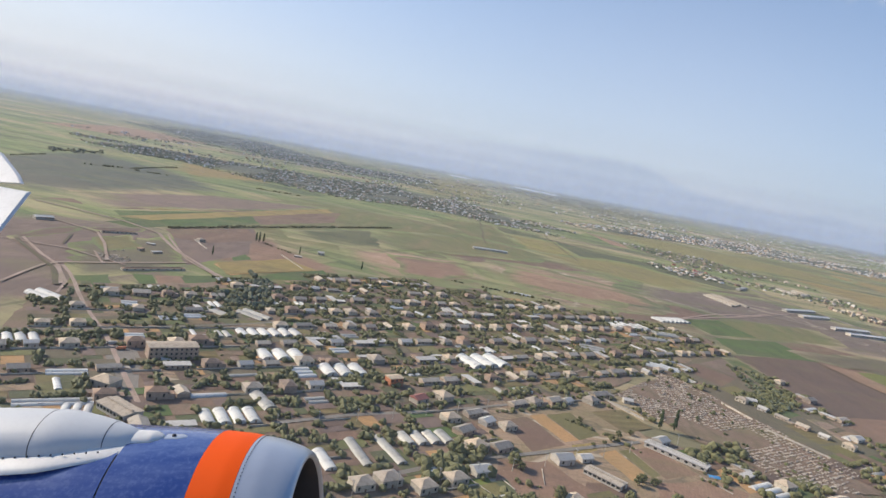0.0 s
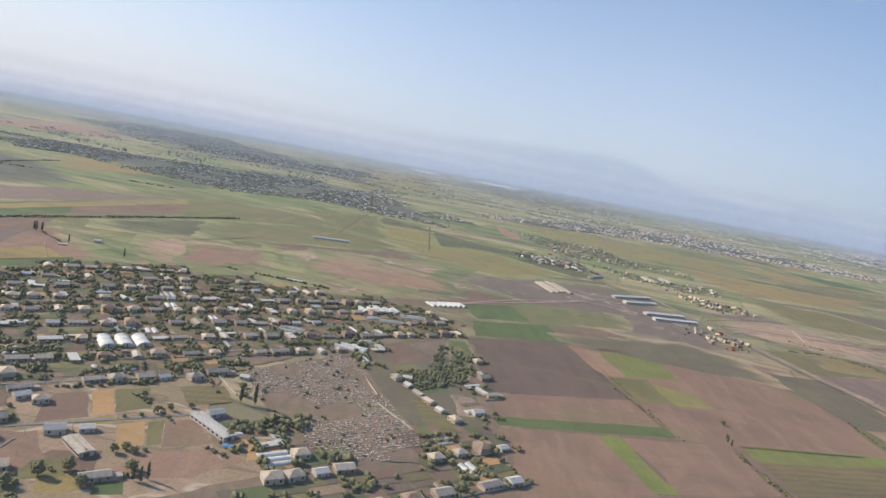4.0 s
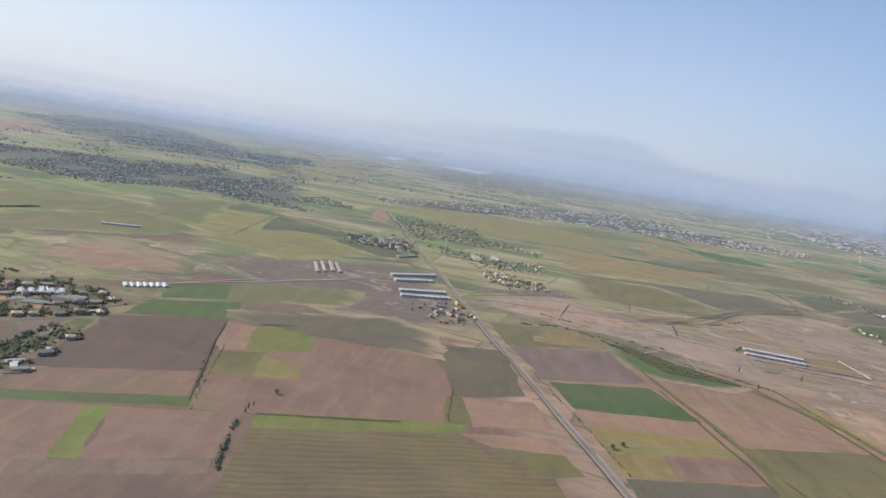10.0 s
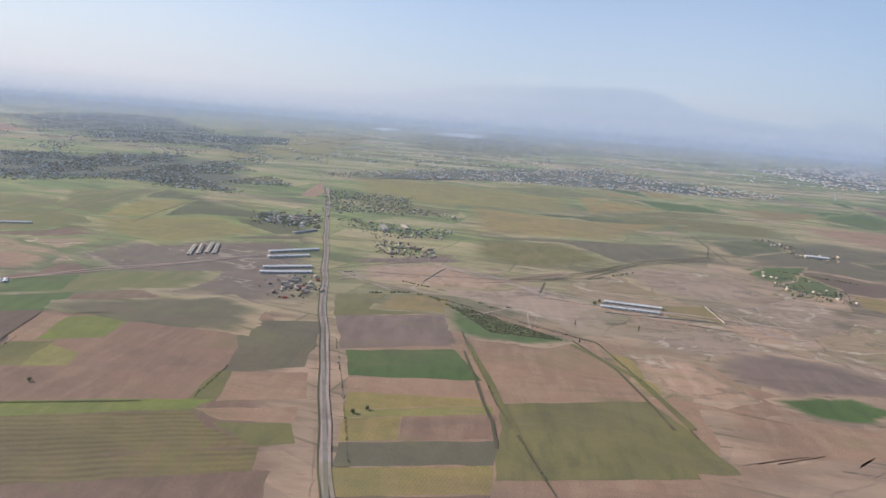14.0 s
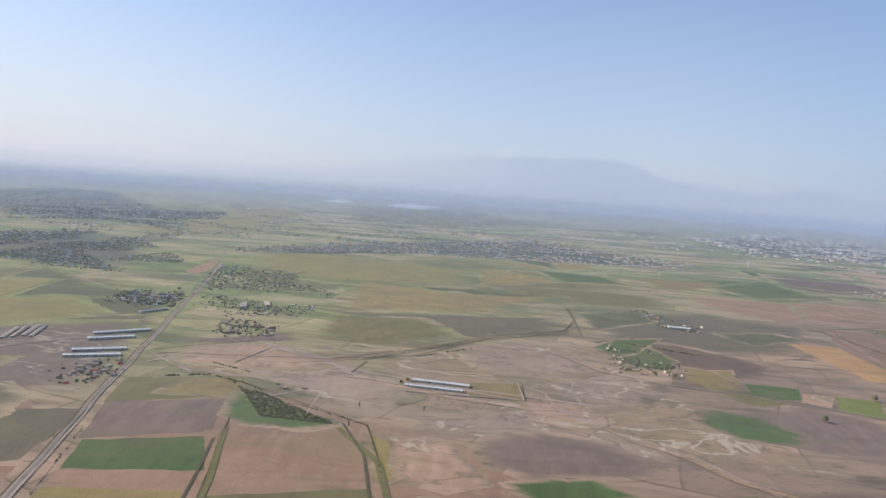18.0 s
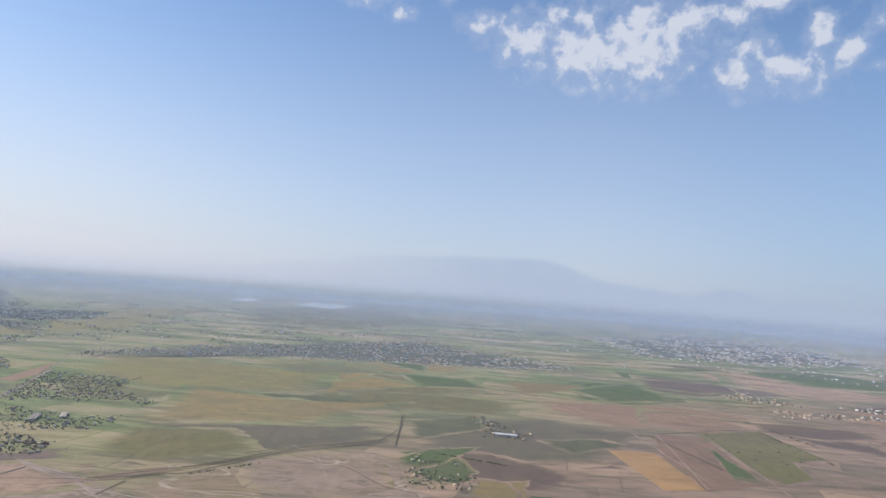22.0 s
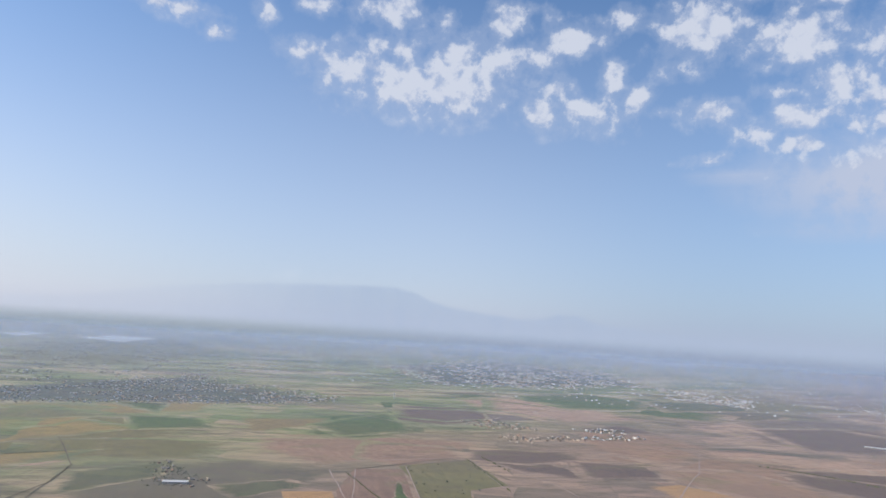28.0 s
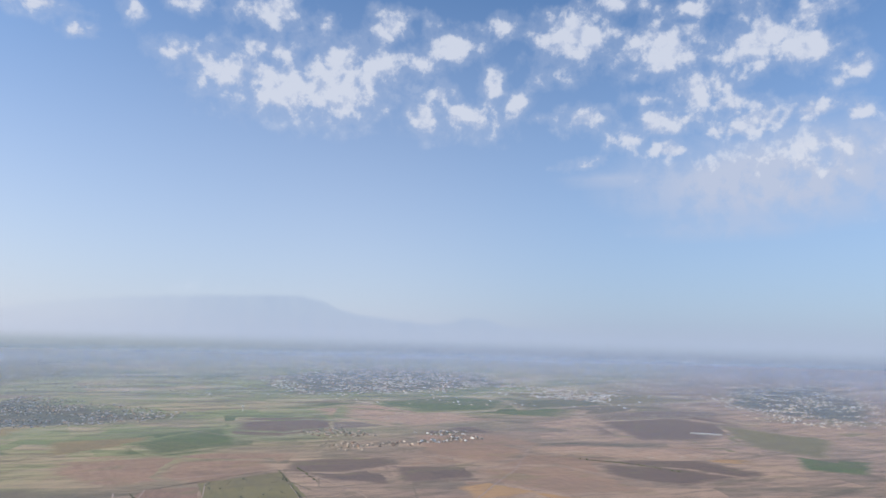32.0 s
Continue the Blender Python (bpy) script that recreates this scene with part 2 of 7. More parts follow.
def plain_colour(t, p):
    """Open plain: a patchwork of long plots in greens and tans, drier on one side and greener in the distance."""
    def plots(deg, width, height, shift):
        b = t.add("ShaderNodeTexBrick", offset=0.37, squash=1.6, squash_frequency=3)
        wob = t.add("ShaderNodeVectorMath", operation="ADD")
        n = t.add("ShaderNodeTexNoise")
        n.inputs["Scale"].default_value = 0.004
        t.link(p, n.inputs["Vector"])
        sc = t.add("ShaderNodeVectorMath", operation="SCALE")
        sc.inputs["Scale"].default_value = 60.0
        t.link(n.outputs["Color"], sc.inputs[0])
        t.link(p, wob.inputs[0]), t.link(sc.outputs[0], wob.inputs[1])
        t.link(t.turned(wob.outputs[0], deg, (1, 1, 1), shift), b.inputs["Vector"])
        b.inputs["Color1"].default_value, b.inputs["Color2"].default_value, b.inputs["Mortar"].default_value = (0, 0, 0, 1), (1, 1, 1, 1), (0.35, 0.35, 0.35, 1)
        b.inputs["Scale"].default_value, b.inputs["Mortar Size"].default_value = 1.0, 1.2
        b.inputs["Mortar Smooth"].default_value = 0.3
        b.inputs["Brick Width"].default_value, b.inputs["Row Height"].default_value = width, height
        return b.outputs["Color"], b.outputs["Fac"]

    a, edge_a = plots(17.0, 130.0, 52.0, (13, 40, 0))
    b, _ = plots(-12.0, 380.0, 120.0, (70, 10, 0))
    c, _ = plots(28.0, 64.0, 24.0, (31, 7, 0))
    far = t.add("ShaderNodeSeparateXYZ")
    t.link(p, far.inputs[0])
    far = t.span(far.outputs[1], 900.0, 1900.0)
    pick = t.math("ADD", t.math("MULTIPLY", a, t.span(far, 0.0, 1.0, 0.42, 0.30)), t.math("ADD", 0.04, t.math("MULTIPLY", b, t.span(far, 0.0, 1.0, 0.26, 0.48))))
    pick = t.math("ADD", pick, t.math("MULTIPLY", c, 0.24))
    drift = t.noise(t.turned(p, 17, (0.55, 1.5, 1)), 0.0016, 5.0, 0.6, 0.5)
    pick = t.math("ADD", pick, t.math("MULTIPLY", t.math("SUBTRACT", drift, 0.5), 1.1), clamp=True)
    green = t.ramp(pick, [(0.0, (0.086, 0.128, 0.058)), (0.24, (0.145, 0.218, 0.070)), (0.46, (0.222, 0.285, 0.098)),
                          (0.66, (0.300, 0.320, 0.135)), (0.84, (0.420, 0.370, 0.195)), (1.0, (0.240, 0.200, 0.120))])
    dry = t.ramp(pick, [(0.0, (0.150, 0.142, 0.090)), (0.25, (0.240, 0.196, 0.130)), (0.48, (0.335, 0.258, 0.168)),
                        (0.70, (0.440, 0.330, 0.208)), (0.86, (0.240, 0.232, 0.100)), (1.0, (0.135, 0.165, 0.066))])
    xy = t.add("ShaderNodeSeparateXYZ")
    t.link(p, xy.inputs[0])
    # the land dries out eastwards along the flight and close to it
    side = t.math("SUBTRACT", t.math("MULTIPLY", xy.outputs[0], 0.60), t.math("MULTIPLY", xy.outputs[1], 0.75))
    side = t.math("ADD", side, t.math("MULTIPLY", t.math("SUBTRACT", t.noise(p, 0.0022, 4.0), 0.5), 700.0))
    side = t.math("SUBTRACT", side, t.math("MULTIPLY", far, 260.0))
    col = t.mix(t.span(side, -490.0, 130.0), green, dry)
    col = t.mix(t.math("MULTIPLY", edge_a, 0.35), col, (0.10, 0.11, 0.05))
    fine = t.noise(t.turned(p, 17, (0.4, 1.2, 1)), 0.045, 5.0, 0.65)
    col = t.mix(t.math("MULTIPLY", t.span(fine, 0.4, 0.68), 0.66), col, t.mix(0.55, col, (0.05, 0.05, 0.03)))
    # thin streaks of hedges, tracks and stubble
    streak = t.noise(t.turned(p, 10, (0.22, 1.3, 1)), 0.022, 5.0, 0.62)
    col = t.mix(t.math("MULTIPLY", t.span(streak, 0.54, 0.66), 0.36), col, (0.420, 0.345, 0.225))
    col = t.mix(t.math("MULTIPLY", t.span(streak, 0.46, 0.34), 0.5), col, (0.055, 0.070, 0.038))
    bands = t.noise(t.turned(p, 7, (0.28, 1.0, 1)), 0.0105, 5.0, 0.62, 0.3)
    col = t.mix(t.math("MULTIPLY", t.math("MULTIPLY", t.span(bands, 0.53, 0.62), far), 0.72), col, (0.430, 0.400, 0.270))
    col = t.mix(t.math("MULTIPLY", t.math("MULTIPLY", t.span(bands, 0.48, 0.39), far), 0.6), col, (0.085, 0.108, 0.068))
    # cloud shadows painted into the plain's colour, darker, in long drifts
    cloud_shade = t.noise(t.turned(p, 8, (0.55, 1.7, 1)), 0.0042, 4.0, 0.55, 0.4)
    col = t.mix(t.math("MULTIPLY", t.span(cloud_shade, 0.53, 0.68), 0.42), col, (0.095, 0.085, 0.072))
    # specks of scrub and hedges
    scrub = t.noise(t.turned(p, 17, (0.35, 1.0, 1)), 0.16, 3.0, 0.6)
    col = t.mix(t.math("MULTIPLY", t.span(scrub, 0.60, 0.70), 0.55), col, (0.055, 0.065, 0.035))
    col = t.mix(1.0, col, (1.04, 0.93, 1.00), "MULTIPLY")
    return col


def crops(soft):
    extra = " thinning out" if soft else ""
    return {
        "soil": land("ploughed soil" + extra, (0.205, 0.142, 0.096), (0.170, 0.122, 0.086), (0.250, 0.180, 0.116), 0.10, 20, 0.8, soft=soft),
        "soil_red": land("red-brown soil" + extra, (0.280, 0.190, 0.122), (0.240, 0.165, 0.108), (0.330, 0.235, 0.150), 0.08, -70, 0.9, soft=soft),
        # serves dark ploughed soil and, thinned out, cloud shadows painted on the plain
        "soil_and_shade": land("dark soil and painted shade" + extra, (0.145, 0.110, 0.084), (0.170, 0.127, 0.092), (0.118, 0.094, 0.074), 0.2, 20, 0.8, soft=soft),
        "tan": land("dry tan stubble" + extra, (0.360, 0.250, 0.150), (0.300, 0.205, 0.130), (0.400, 0.300, 0.180), 0.15, 15, 1.0, soft=soft),
        "straw": land("ripe straw field" + extra, (0.480, 0.310, 0.120), (0.520, 0.350, 0.150), (0.430, 0.270, 0.100), 0.15, 100, 1.4, 1.0, 0.3, soft=soft),
        "green": land("green crop" + extra, (0.075, 0.150, 0.035), (0.095, 0.175, 0.045), (0.060, 0.115, 0.035), 0.35, 20, 0.9, soft=soft),
        "bright": land("bright green crop" + extra, (0.205, 0.275, 0.048), (0.165, 0.235, 0.048), (0.250, 0.290, 0.070), 0.45, -106, 1.3, soft=soft),
        "deep": land("deep green crop" + extra, (0.085, 0.160, 0.045), (0.105, 0.175, 0.050), (0.066, 0.125, 0.040), 0.3, 20, 0.9, soft=soft),
        "olive": land("olive grass" + extra, (0.170, 0.175, 0.060), (0.210, 0.200, 0.075), (0.130, 0.140, 0.055), 0.0, 17, 1.6, soft=soft),
        "yellow": land("yellowed grass" + extra, (0.320, 0.270, 0.085), (0.270, 0.240, 0.080), (0.380, 0.300, 0.110), 0.2, 17, 1.6, soft=soft),
        "meadow": land("meadow" + extra, (0.168, 0.195, 0.068), (0.138, 0.175, 0.060), (0.230, 0.212, 0.093), 0.0, 10, 1, 0.5, 0.8, soft=soft),
        "dry": land("dry steppe" + extra, (0.370, 0.285, 0.180), (0.325, 0.262, 0.150), (0.265, 0.240, 0.115), 0.0, 10, 1, 0.6, 0.7, soft=soft, veins=0.7),
        "waste": land("trodden waste ground" + extra, (0.195, 0.155, 0.122), (0.150, 0.122, 0.100), (0.250, 0.198, 0.150), 0.0, -40, 1, 1.4, 0.7, soft=soft),
        "yard": land("trodden yard earth" + extra, (0.225, 0.172, 0.112), (0.255, 0.198, 0.132), (0.165, 0.148, 0.085), 0.0, 38, 1, 2.5, 0.8, soft=soft),
        "settled": land("dark grey-green earth" + extra, (0.088, 0.108, 0.082), (0.112, 0.128, 0.100), (0.072, 0.092, 0.066), 0.0, 17, 1, 1.5, 0.8, False, soft=soft),
        "grey": land("grey-green grass" + extra, (0.140, 0.140, 0.085), (0.165, 0.155, 0.095), (0.120, 0.125, 0.075), 0.0, 10, 1, 0.8, 0.6, soft=soft),
        "ditch": land("weedy ditch" + extra, (0.100, 0.100, 0.050), (0.080, 0.085, 0.045), (0.130, 0.115, 0.070), 0.0, 10, 1, 2.0, 0.7, soft=soft),
        "meadow_dark": land("dark meadow" + extra, (0.095, 0.125, 0.055), (0.120, 0.145, 0.062), (0.078, 0.105, 0.048), 0.0, 10, 1, 0.5, 0.8, soft=soft),
        "soil_pink": land("pinkish bare earth" + extra, (0.385, 0.310, 0.212), (0.315, 0.262, 0.182), (0.435, 0.352, 0.250), 0.0, 15, 1.0, soft=soft, veins=0.7),
        "soil_mauve": land("mauve-brown fallow" + extra, (0.225, 0.178, 0.138), (0.190, 0.152, 0.120), (0.265, 0.210, 0.160), 0.12, 15, 1.0, soft=soft),
        "tan_pale": land("pale tan stubble" + extra, (0.480, 0.350, 0.220), (0.420, 0.300, 0.185), (0.530, 0.400, 0.260), 0.12, 15, 1.0, soft=soft, veins=0.6),
        "olive_gold": land("golden olive grass" + extra, (0.270, 0.225, 0.082), (0.230, 0.200, 0.076), (0.310, 0.250, 0.100), 0.1, 15, 1.6, soft=soft),
        "bright_dry": land("yellowing green crop" + extra, (0.275, 0.275, 0.080), (0.235, 0.245, 0.075), (0.320, 0.290, 0.110), 0.25, 15, 1.3, soft=soft),
        "fallow_dimmed": land("fallow dimmed for shade" + extra, (0.175, 0.146, 0.116), (0.200, 0.168, 0.128), (0.140, 0.130, 0.092), 0.0, 15, 1.0, soft=soft, veins=0.4),
        "rows": land("vegetable rows" + extra, (0.175, 0.160, 0.062), (0.215, 0.195, 0.070), (0.235, 0.180, 0.082), 0.62, -106, 4.2, soft=soft, stray=6.0),
    }


CROPS, SOFT = crops(False), crops(True)
CROP_WORDS = {
    "soil": "bare ploughed brown field", "soil_red": "bare reddish brown ploughed field", "soil_and_shade": "dark brown ploughed soil, also painted cloud shade",
    "tan": "dry tan stubble field", "straw": "ripe straw-yellow grain field", "green": "green crop field with planting rows",
    "bright": "bright yellow-green crop field", "deep": "deep green crop field", "olive": "olive green grass field",
    "yellow": "yellowed dry grass field", "meadow": "wide green meadow with uneven edges", "dry": "dry brown steppe with sparse grass",
    "waste": "trodden bare waste ground", "yard": "trodden earth yard with sparse weeds", "settled": "dark grey-green earth", "grey": "grey-green rough grassland", "meadow_dark": "dark green meadow", "soil_pink": "bare pinkish earth with sparse stubble", "soil_mauve": "mauve-brown fallow field", "tan_pale": "pale tan stubble field", "olive_gold": "golden olive grass plot", "bright_dry": "yellowing green crop strip", "fallow_dimmed": "grey-brown fallow land, dimmed for cloud shade", "rows": "field striped with dark vegetable rows"}


def ground_stuff():
    m, t = shader("open plain")
    p = where(t)
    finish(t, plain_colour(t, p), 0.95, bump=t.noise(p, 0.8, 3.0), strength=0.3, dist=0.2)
    return m


def plain(name, col, var=0.25, scale=2.0, rough=0.8, metal=0.0, streak=None, dark=(0.06, 0.05, 0.04), coat=0.0, each=0.0, relief=0.15, gloss=0.5):
    """A painted or built surface: its colour with stains, and a shift of tone from piece to piece."""
    m, t = shader(name)
    p = t.add("ShaderNodeTexCoord").outputs["Object"]
    n = t.noise(t.turned(p, 0, streak) if streak else p, scale, 5.0, 0.6)
    out = t.mix(t.math("MULTIPLY", t.span(n, 0.38, 0.75), var), col, dark)
    fine = t.noise(p, scale * 9, 3.0, 0.6)
    out = t.mix(t.math("MULTIPLY", t.span(fine, 0.45, 0.7), var * 0.5), out, dark)
    if each:
        r = t.add("ShaderNodeObjectInfo").outputs["Random"]
        h = t.add("ShaderNodeHueSaturation")
        t.link(t.math("ADD", 1.0 - each, t.math("MULTIPLY", r, 2 * each)), h.inputs["Value"])
        t.link(t.math("ADD", 0.8, t.math("MULTIPLY", r, 0.35)), h.inputs["Saturation"])
        t.link(out, h.inputs["Color"])
        out = h.outputs[0]
    finish(t, out, rough, metal, bump=fine, strength=relief, dist=0.02, coat=coat, gloss=gloss)
    return m


WALLS = [plain("tuff stone wall", (0.420, 0.310, 0.240), 0.35, 0.8, each=0.25), plain("pale render wall", (0.480, 0.430, 0.350), 0.35, 0.8, each=0.2),
         plain("grey block wall", (0.420, 0.340, 0.270), 0.4, 0.8, each=0.2), plain("whitewashed wall", (0.520, 0.480, 0.420), 0.3, 0.8, each=0.15)]
ROOFS = [plain("grey asbestos sheet roof", (0.470, 0.405, 0.325), 0.4, 0.7, each=0.3), plain("weathered tan sheet roof", (0.560, 0.450, 0.330), 0.35, 0.7, each=0.25),
         plain("pale tin roof", (0.560, 0.530, 0.480), 0.25, 0.7, 0.6, 0.0, each=0.2), plain("rusty brown roof", (0.330, 0.225, 0.160), 0.4, 0.7, each=0.25),
         plain("faded red roof", (0.420, 0.130, 0.095), 0.3, 0.7, each=0.15), plain("blue-grey metal roof", (0.600, 0.640, 0.680), 0.2, 0.5, 0.5, 0.0, each=0.15)]
PLASTIC = plain("white greenhouse film", (0.600, 0.595, 0.560), 0.22, 0.5, 0.55, each=0.16, dark=(0.40, 0.38, 0.32))
OLD_PLASTIC = plain("aged grey greenhouse film", (0.440, 0.420, 0.370), 0.35, 0.5, 0.5, each=0.2, dark=(0.2, 0.2, 0.17))
WHITE_ROOF = plain("white sheet roof", (0.660, 0.650, 0.615), 0.25, 0.5, 0.5, each=0.12)
PALE_BARN = plain("pale weathered metal roof", (0.760, 0.745, 0.715), 0.2, 0.5, 0.7, each=0.1, gloss=0.25)
GLASSY = plain("dark window glass", (0.035, 0.040, 0.045), 0.1, 2.0, 0.12)
WOOD = plain("old wooden door", (0.150, 0.095, 0.060), 0.3, 4.0)
RIB = plain("greenhouse steel rib", (0.350, 0.350, 0.340), 0.3, 4.0, 0.5, 0.5)
CONCRETE = plain("concrete wall", (0.500, 0.455, 0.390), 0.4, 0.4, each=0.15)
ASPHALT = land("worn grey-brown road", (0.250, 0.226, 0.198), (0.285, 0.258, 0.225), (0.205, 0.185, 0.162), 0, 0, 1, 2.0, 0.5, False)
DUST = land("pale dirt track", (0.420, 0.355, 0.275), (0.370, 0.310, 0.235), (0.460, 0.395, 0.305), 0, 0, 1, 2.0, 0.6)
BARK = plain("tree bark", (0.110, 0.080, 0.055), 0.4, 4.0)
STONE = plain("pale grave stone", (0.540, 0.465, 0.385), 0.45, 0.35)
WATER = plain("pale shallow pond water", (0.640, 0.650, 0.640), 0.15, 0.01, 0.5, gloss=0.2)
RIVER_WATER = plain("grey-blue river water", (0.360, 0.410, 0.470), 0.2, 0.01, 0.5, gloss=0.2)
TARP = plain("blue tarpaulin", (0.060, 0.300, 0.620), 0.2, 2.0, 0.5)
ORANGE = plain("orange painted facade", (0.460, 0.170, 0.085), 0.2, 1.0)


def leaf(name, a, b):
    m, t = shader(name)
    p = t.add("ShaderNodeTexCoord").outputs["Object"]
    n = t.noise(p, 2.2, 4.0, 0.7)
    r = t.add("ShaderNodeObjectInfo").outputs["Random"]
    i = t.add("ShaderNodeNewGeometry").outputs["Random Per Island"]
    col = t.mix(t.math("ADD", t.math("MULTIPLY", r, 0.55), t.math("MULTIPLY", i, 0.45)), a, b)
    col = t.mix(t.math("MULTIPLY", t.span(n, 0.4, 0.7), 0.4), col, (0.02, 0.03, 0.01))
    finish(t, col, 0.8)
    return m


LEAF = leaf("dusty green leaves", (0.105, 0.112, 0.044), (0.180, 0.172, 0.075))
LEAF_FAR = leaf("dark far foliage", (0.105, 0.122, 0.078), (0.165, 0.175, 0.112))
POPLAR = leaf("poplar leaves", (0.035, 0.060, 0.020), (0.060, 0.085, 0.030))

# ---- mesh helpers ----
def obj(name, bm, mat, parent=None, label=""):
    me = bpy.data.meshes.new(name)
    bm.to_mesh(me)
    bm.free()
    me.materials.append(mat)
    ob = new(name, me)
    if parent is not None:
        ob.parent = parent
    if label:
        tagged(ob, label)
    return ob


part = obj


def thing(name, x, y, deg, label, category, group="", z=0.04):
    e = new(name)
    e.matrix_basis = pose(x, y, z, 0, 0, deg)
    e.empty_display_size = 1.0
    return tagged(e, label, category, group)


def box(bm, x0, x1, y0, y1, z0, z1):
    v = [bm.verts.new((x, y, z)) for z in (z0, z1) for x, y in ((x0, y0), (x1, y0), (x1, y1), (x0, y1))]
    for f in ((3, 2, 1, 0), (4, 5, 6, 7), (0, 1, 5, 4), (1, 2, 6, 5), (2, 3, 7, 6), (3, 0, 4, 7)):
        bm.faces.new([v[i] for i in f])
    return v


def prism(bm, xs, ring):
    """A ring of (y, z) swept along xs, closed at both ends."""
    rows = [[bm.verts.new((x, y, z)) for y, z in ring] for x in xs]
    n = len(ring)
    for a, b in zip(rows, rows[1:]):
        for i in range(n):
            bm.faces.new((a[i], a[(i + 1) % n], b[(i + 1) % n], b[i]))
    bm.faces.new(rows[0][::-1]), bm.faces.new(rows[-1])


LAYER = [0.02]


def sheet(name, corners, mat, label, category, wobble=1.0, step=5.0, kind="structure", lift=0.001, fade_in=0.38):
    """A plot of land: its edges broken into short runs that stray a little."""
    LAYER[0] += lift
    z, pts, n = LAYER[0], [], len(corners)
    soft, cs = wobble >= 2, [Vector(c).to_2d() for c in corners]
    area = abs(sum(a.x * b.y - b.x * a.y for a, b in zip(cs, cs[1:] + cs[:1]))) / 2
    long_side = max((a - b).length for a in cs for b in cs)
    stray = min(wobble, area / long_side * 0.09)
    for i in range(n):
        a, b = Vector(corners[i]).to_2d(), Vector(corners[(i + 1) % n]).to_2d()
        k = max(1, min(90, int((b - a).length / (2.5 if soft else step))))
        side = Vector((b.y - a.y, a.x - b.x)).normalized()
        for j in range(k):
            q = a.lerp(b, j / k)
            amp = stray * (3.2 * noise.noise((q.x * 0.021, q.y * 0.021, 6.1)) + 2.0 * noise.noise((q.x * 0.08, q.y * 0.08, 3.1)) + 1.2 * noise.noise((q.x * 0.27, q.y * 0.27, 8.2))) if soft else stray * (1.6 * noise.noise((q.x * 0.06, q.y * 0.06, 3.1)) + 0.9 * noise.noise((q.x * 0.31, q.y * 0.31, 8.2)))
            room = 0.13 * min((q - a).length, (q - b).length)
            pts.append(q + side * max(-room, min(room, amp)))
    bm = bmesh.new()
    rim = [bm.verts.new((p.x, p.y, z)) for p in pts]
    if not soft:
        bm.faces.new(rim)
    else:
        mid = sum(pts, Vector((0, 0))) / len(pts)
        core = [bm.verts.new((*p.lerp(mid, fade_in), z)) for p in pts]
        bm.faces.new(core)
        for i in range(len(pts)):
            bm.faces.new((rim[i], rim[(i + 1) % len(pts)], core[(i + 1) % len(pts)], core[i]))
    for f in bm.faces:
        f.normal_update()
        if f.normal.z < 0:
            f.normal_flip()
    ob = obj(name, bm, mat)
    if soft:
        fade = ob.data.attributes.new("inner", "FLOAT", "POINT")
        fade.data.foreach_set("value", [0.0] * len(pts) + [1.0] * len(pts))
    return tagged(ob, label, category, kind=kind)


def field(crop, *corners, wobble=1.0):
    return sheet("field", corners, (SOFT if wobble >= 2 else CROPS)[crop], CROP_WORDS[crop], "field", wobble)


def ribbon(name, pts, width, mat, label, category="road", z=0.12, wander=0.0):
    """A road or track along pts, with slightly uneven verges."""
    LAYER[0] += 0.001
    path = []
    for a, b in zip(pts, pts[1:]):
        a, b = Vector(a), Vector(b)
        k = max(1, int((b - a).length / 14))
        path += [a.lerp(b, j / k) for j in range(k)]
    path.append(Vector(pts[-1]))
    bm, last = bmesh.new(), None
    for i, p in enumerate(path):
        d = (path[min(i + 1, len(path) - 1)] - path[max(i - 1, 0)]).normalized()
        s = Vector((-d.y, d.x))
        p = p + s * wander * noise.noise((p.x * 0.02, p.y * 0.02, 7.7))
        h = width / 2 * (1 + 0.2 * noise.noise((p.x * 0.15, p.y * 0.15, 1.3)))
        now = [bm.verts.new((*(p + s * o), z + LAYER[0])) for o in (h, -h)]
        if last:
            bm.faces.new((last[0], last[1], now[1], now[0]))
        last = now
    return tagged(obj(name, bm, mat), label, category, kind="structure")


# ---- ground ----
bm = bmesh.new()
bmesh.ops.create_grid(bm, x_segments=24, y_segments=24, size=6500)
tagged(obj("ground", bm, ground_stuff()), "wide flat plain of green and tan plots", "ground", kind="structure")

STREETS = [[(-44, 168), (-26, 184), (3, 204), (35, 231)], [(-23, 140), (5, 167), (65, 210)], [(-141, 194), (-118, 214), (-85, 248), (-31, 312)], [(-181, 283), (-141, 238), (-113, 206), (-79, 164)]]
VILLAGE = [(-141, 194), (-160, 236), (-148, 269), (-106, 324), (-85, 367), (-23, 408), (65, 422), (122, 431), (156, 408), (114, 292), (85, 298), (59, 252), (70, 210), (82, 196), (106, 185), (64, 141), (-33, 87), (-94, 86), (-162, 146)]
VILLAGE_EAST = [(109, 286), (111, 341), (160, 363), (166, 289), (174, 232), (175, 194), (159, 189), (130, 239)]
VILLAGE_SOUTH = [(49, 230), (87, 208), (117, 209), (144, 201), (153, 187), (146, 146), (85, 126)]
SQUARE = [(-110, 199), (-100, 202), (-92, 188), (-81, 167), (-85, 165), (-102, 187)]
EAST_GARDENS = [(106, 320), (122, 342), (150, 372), (158, 300), (166, 251), (160, 236), (133, 237), (113, 285)]
GRAVES = [(66, 257), (100, 308), (117, 273), (141, 226), (143, 207), (112, 198), (87, 223)]
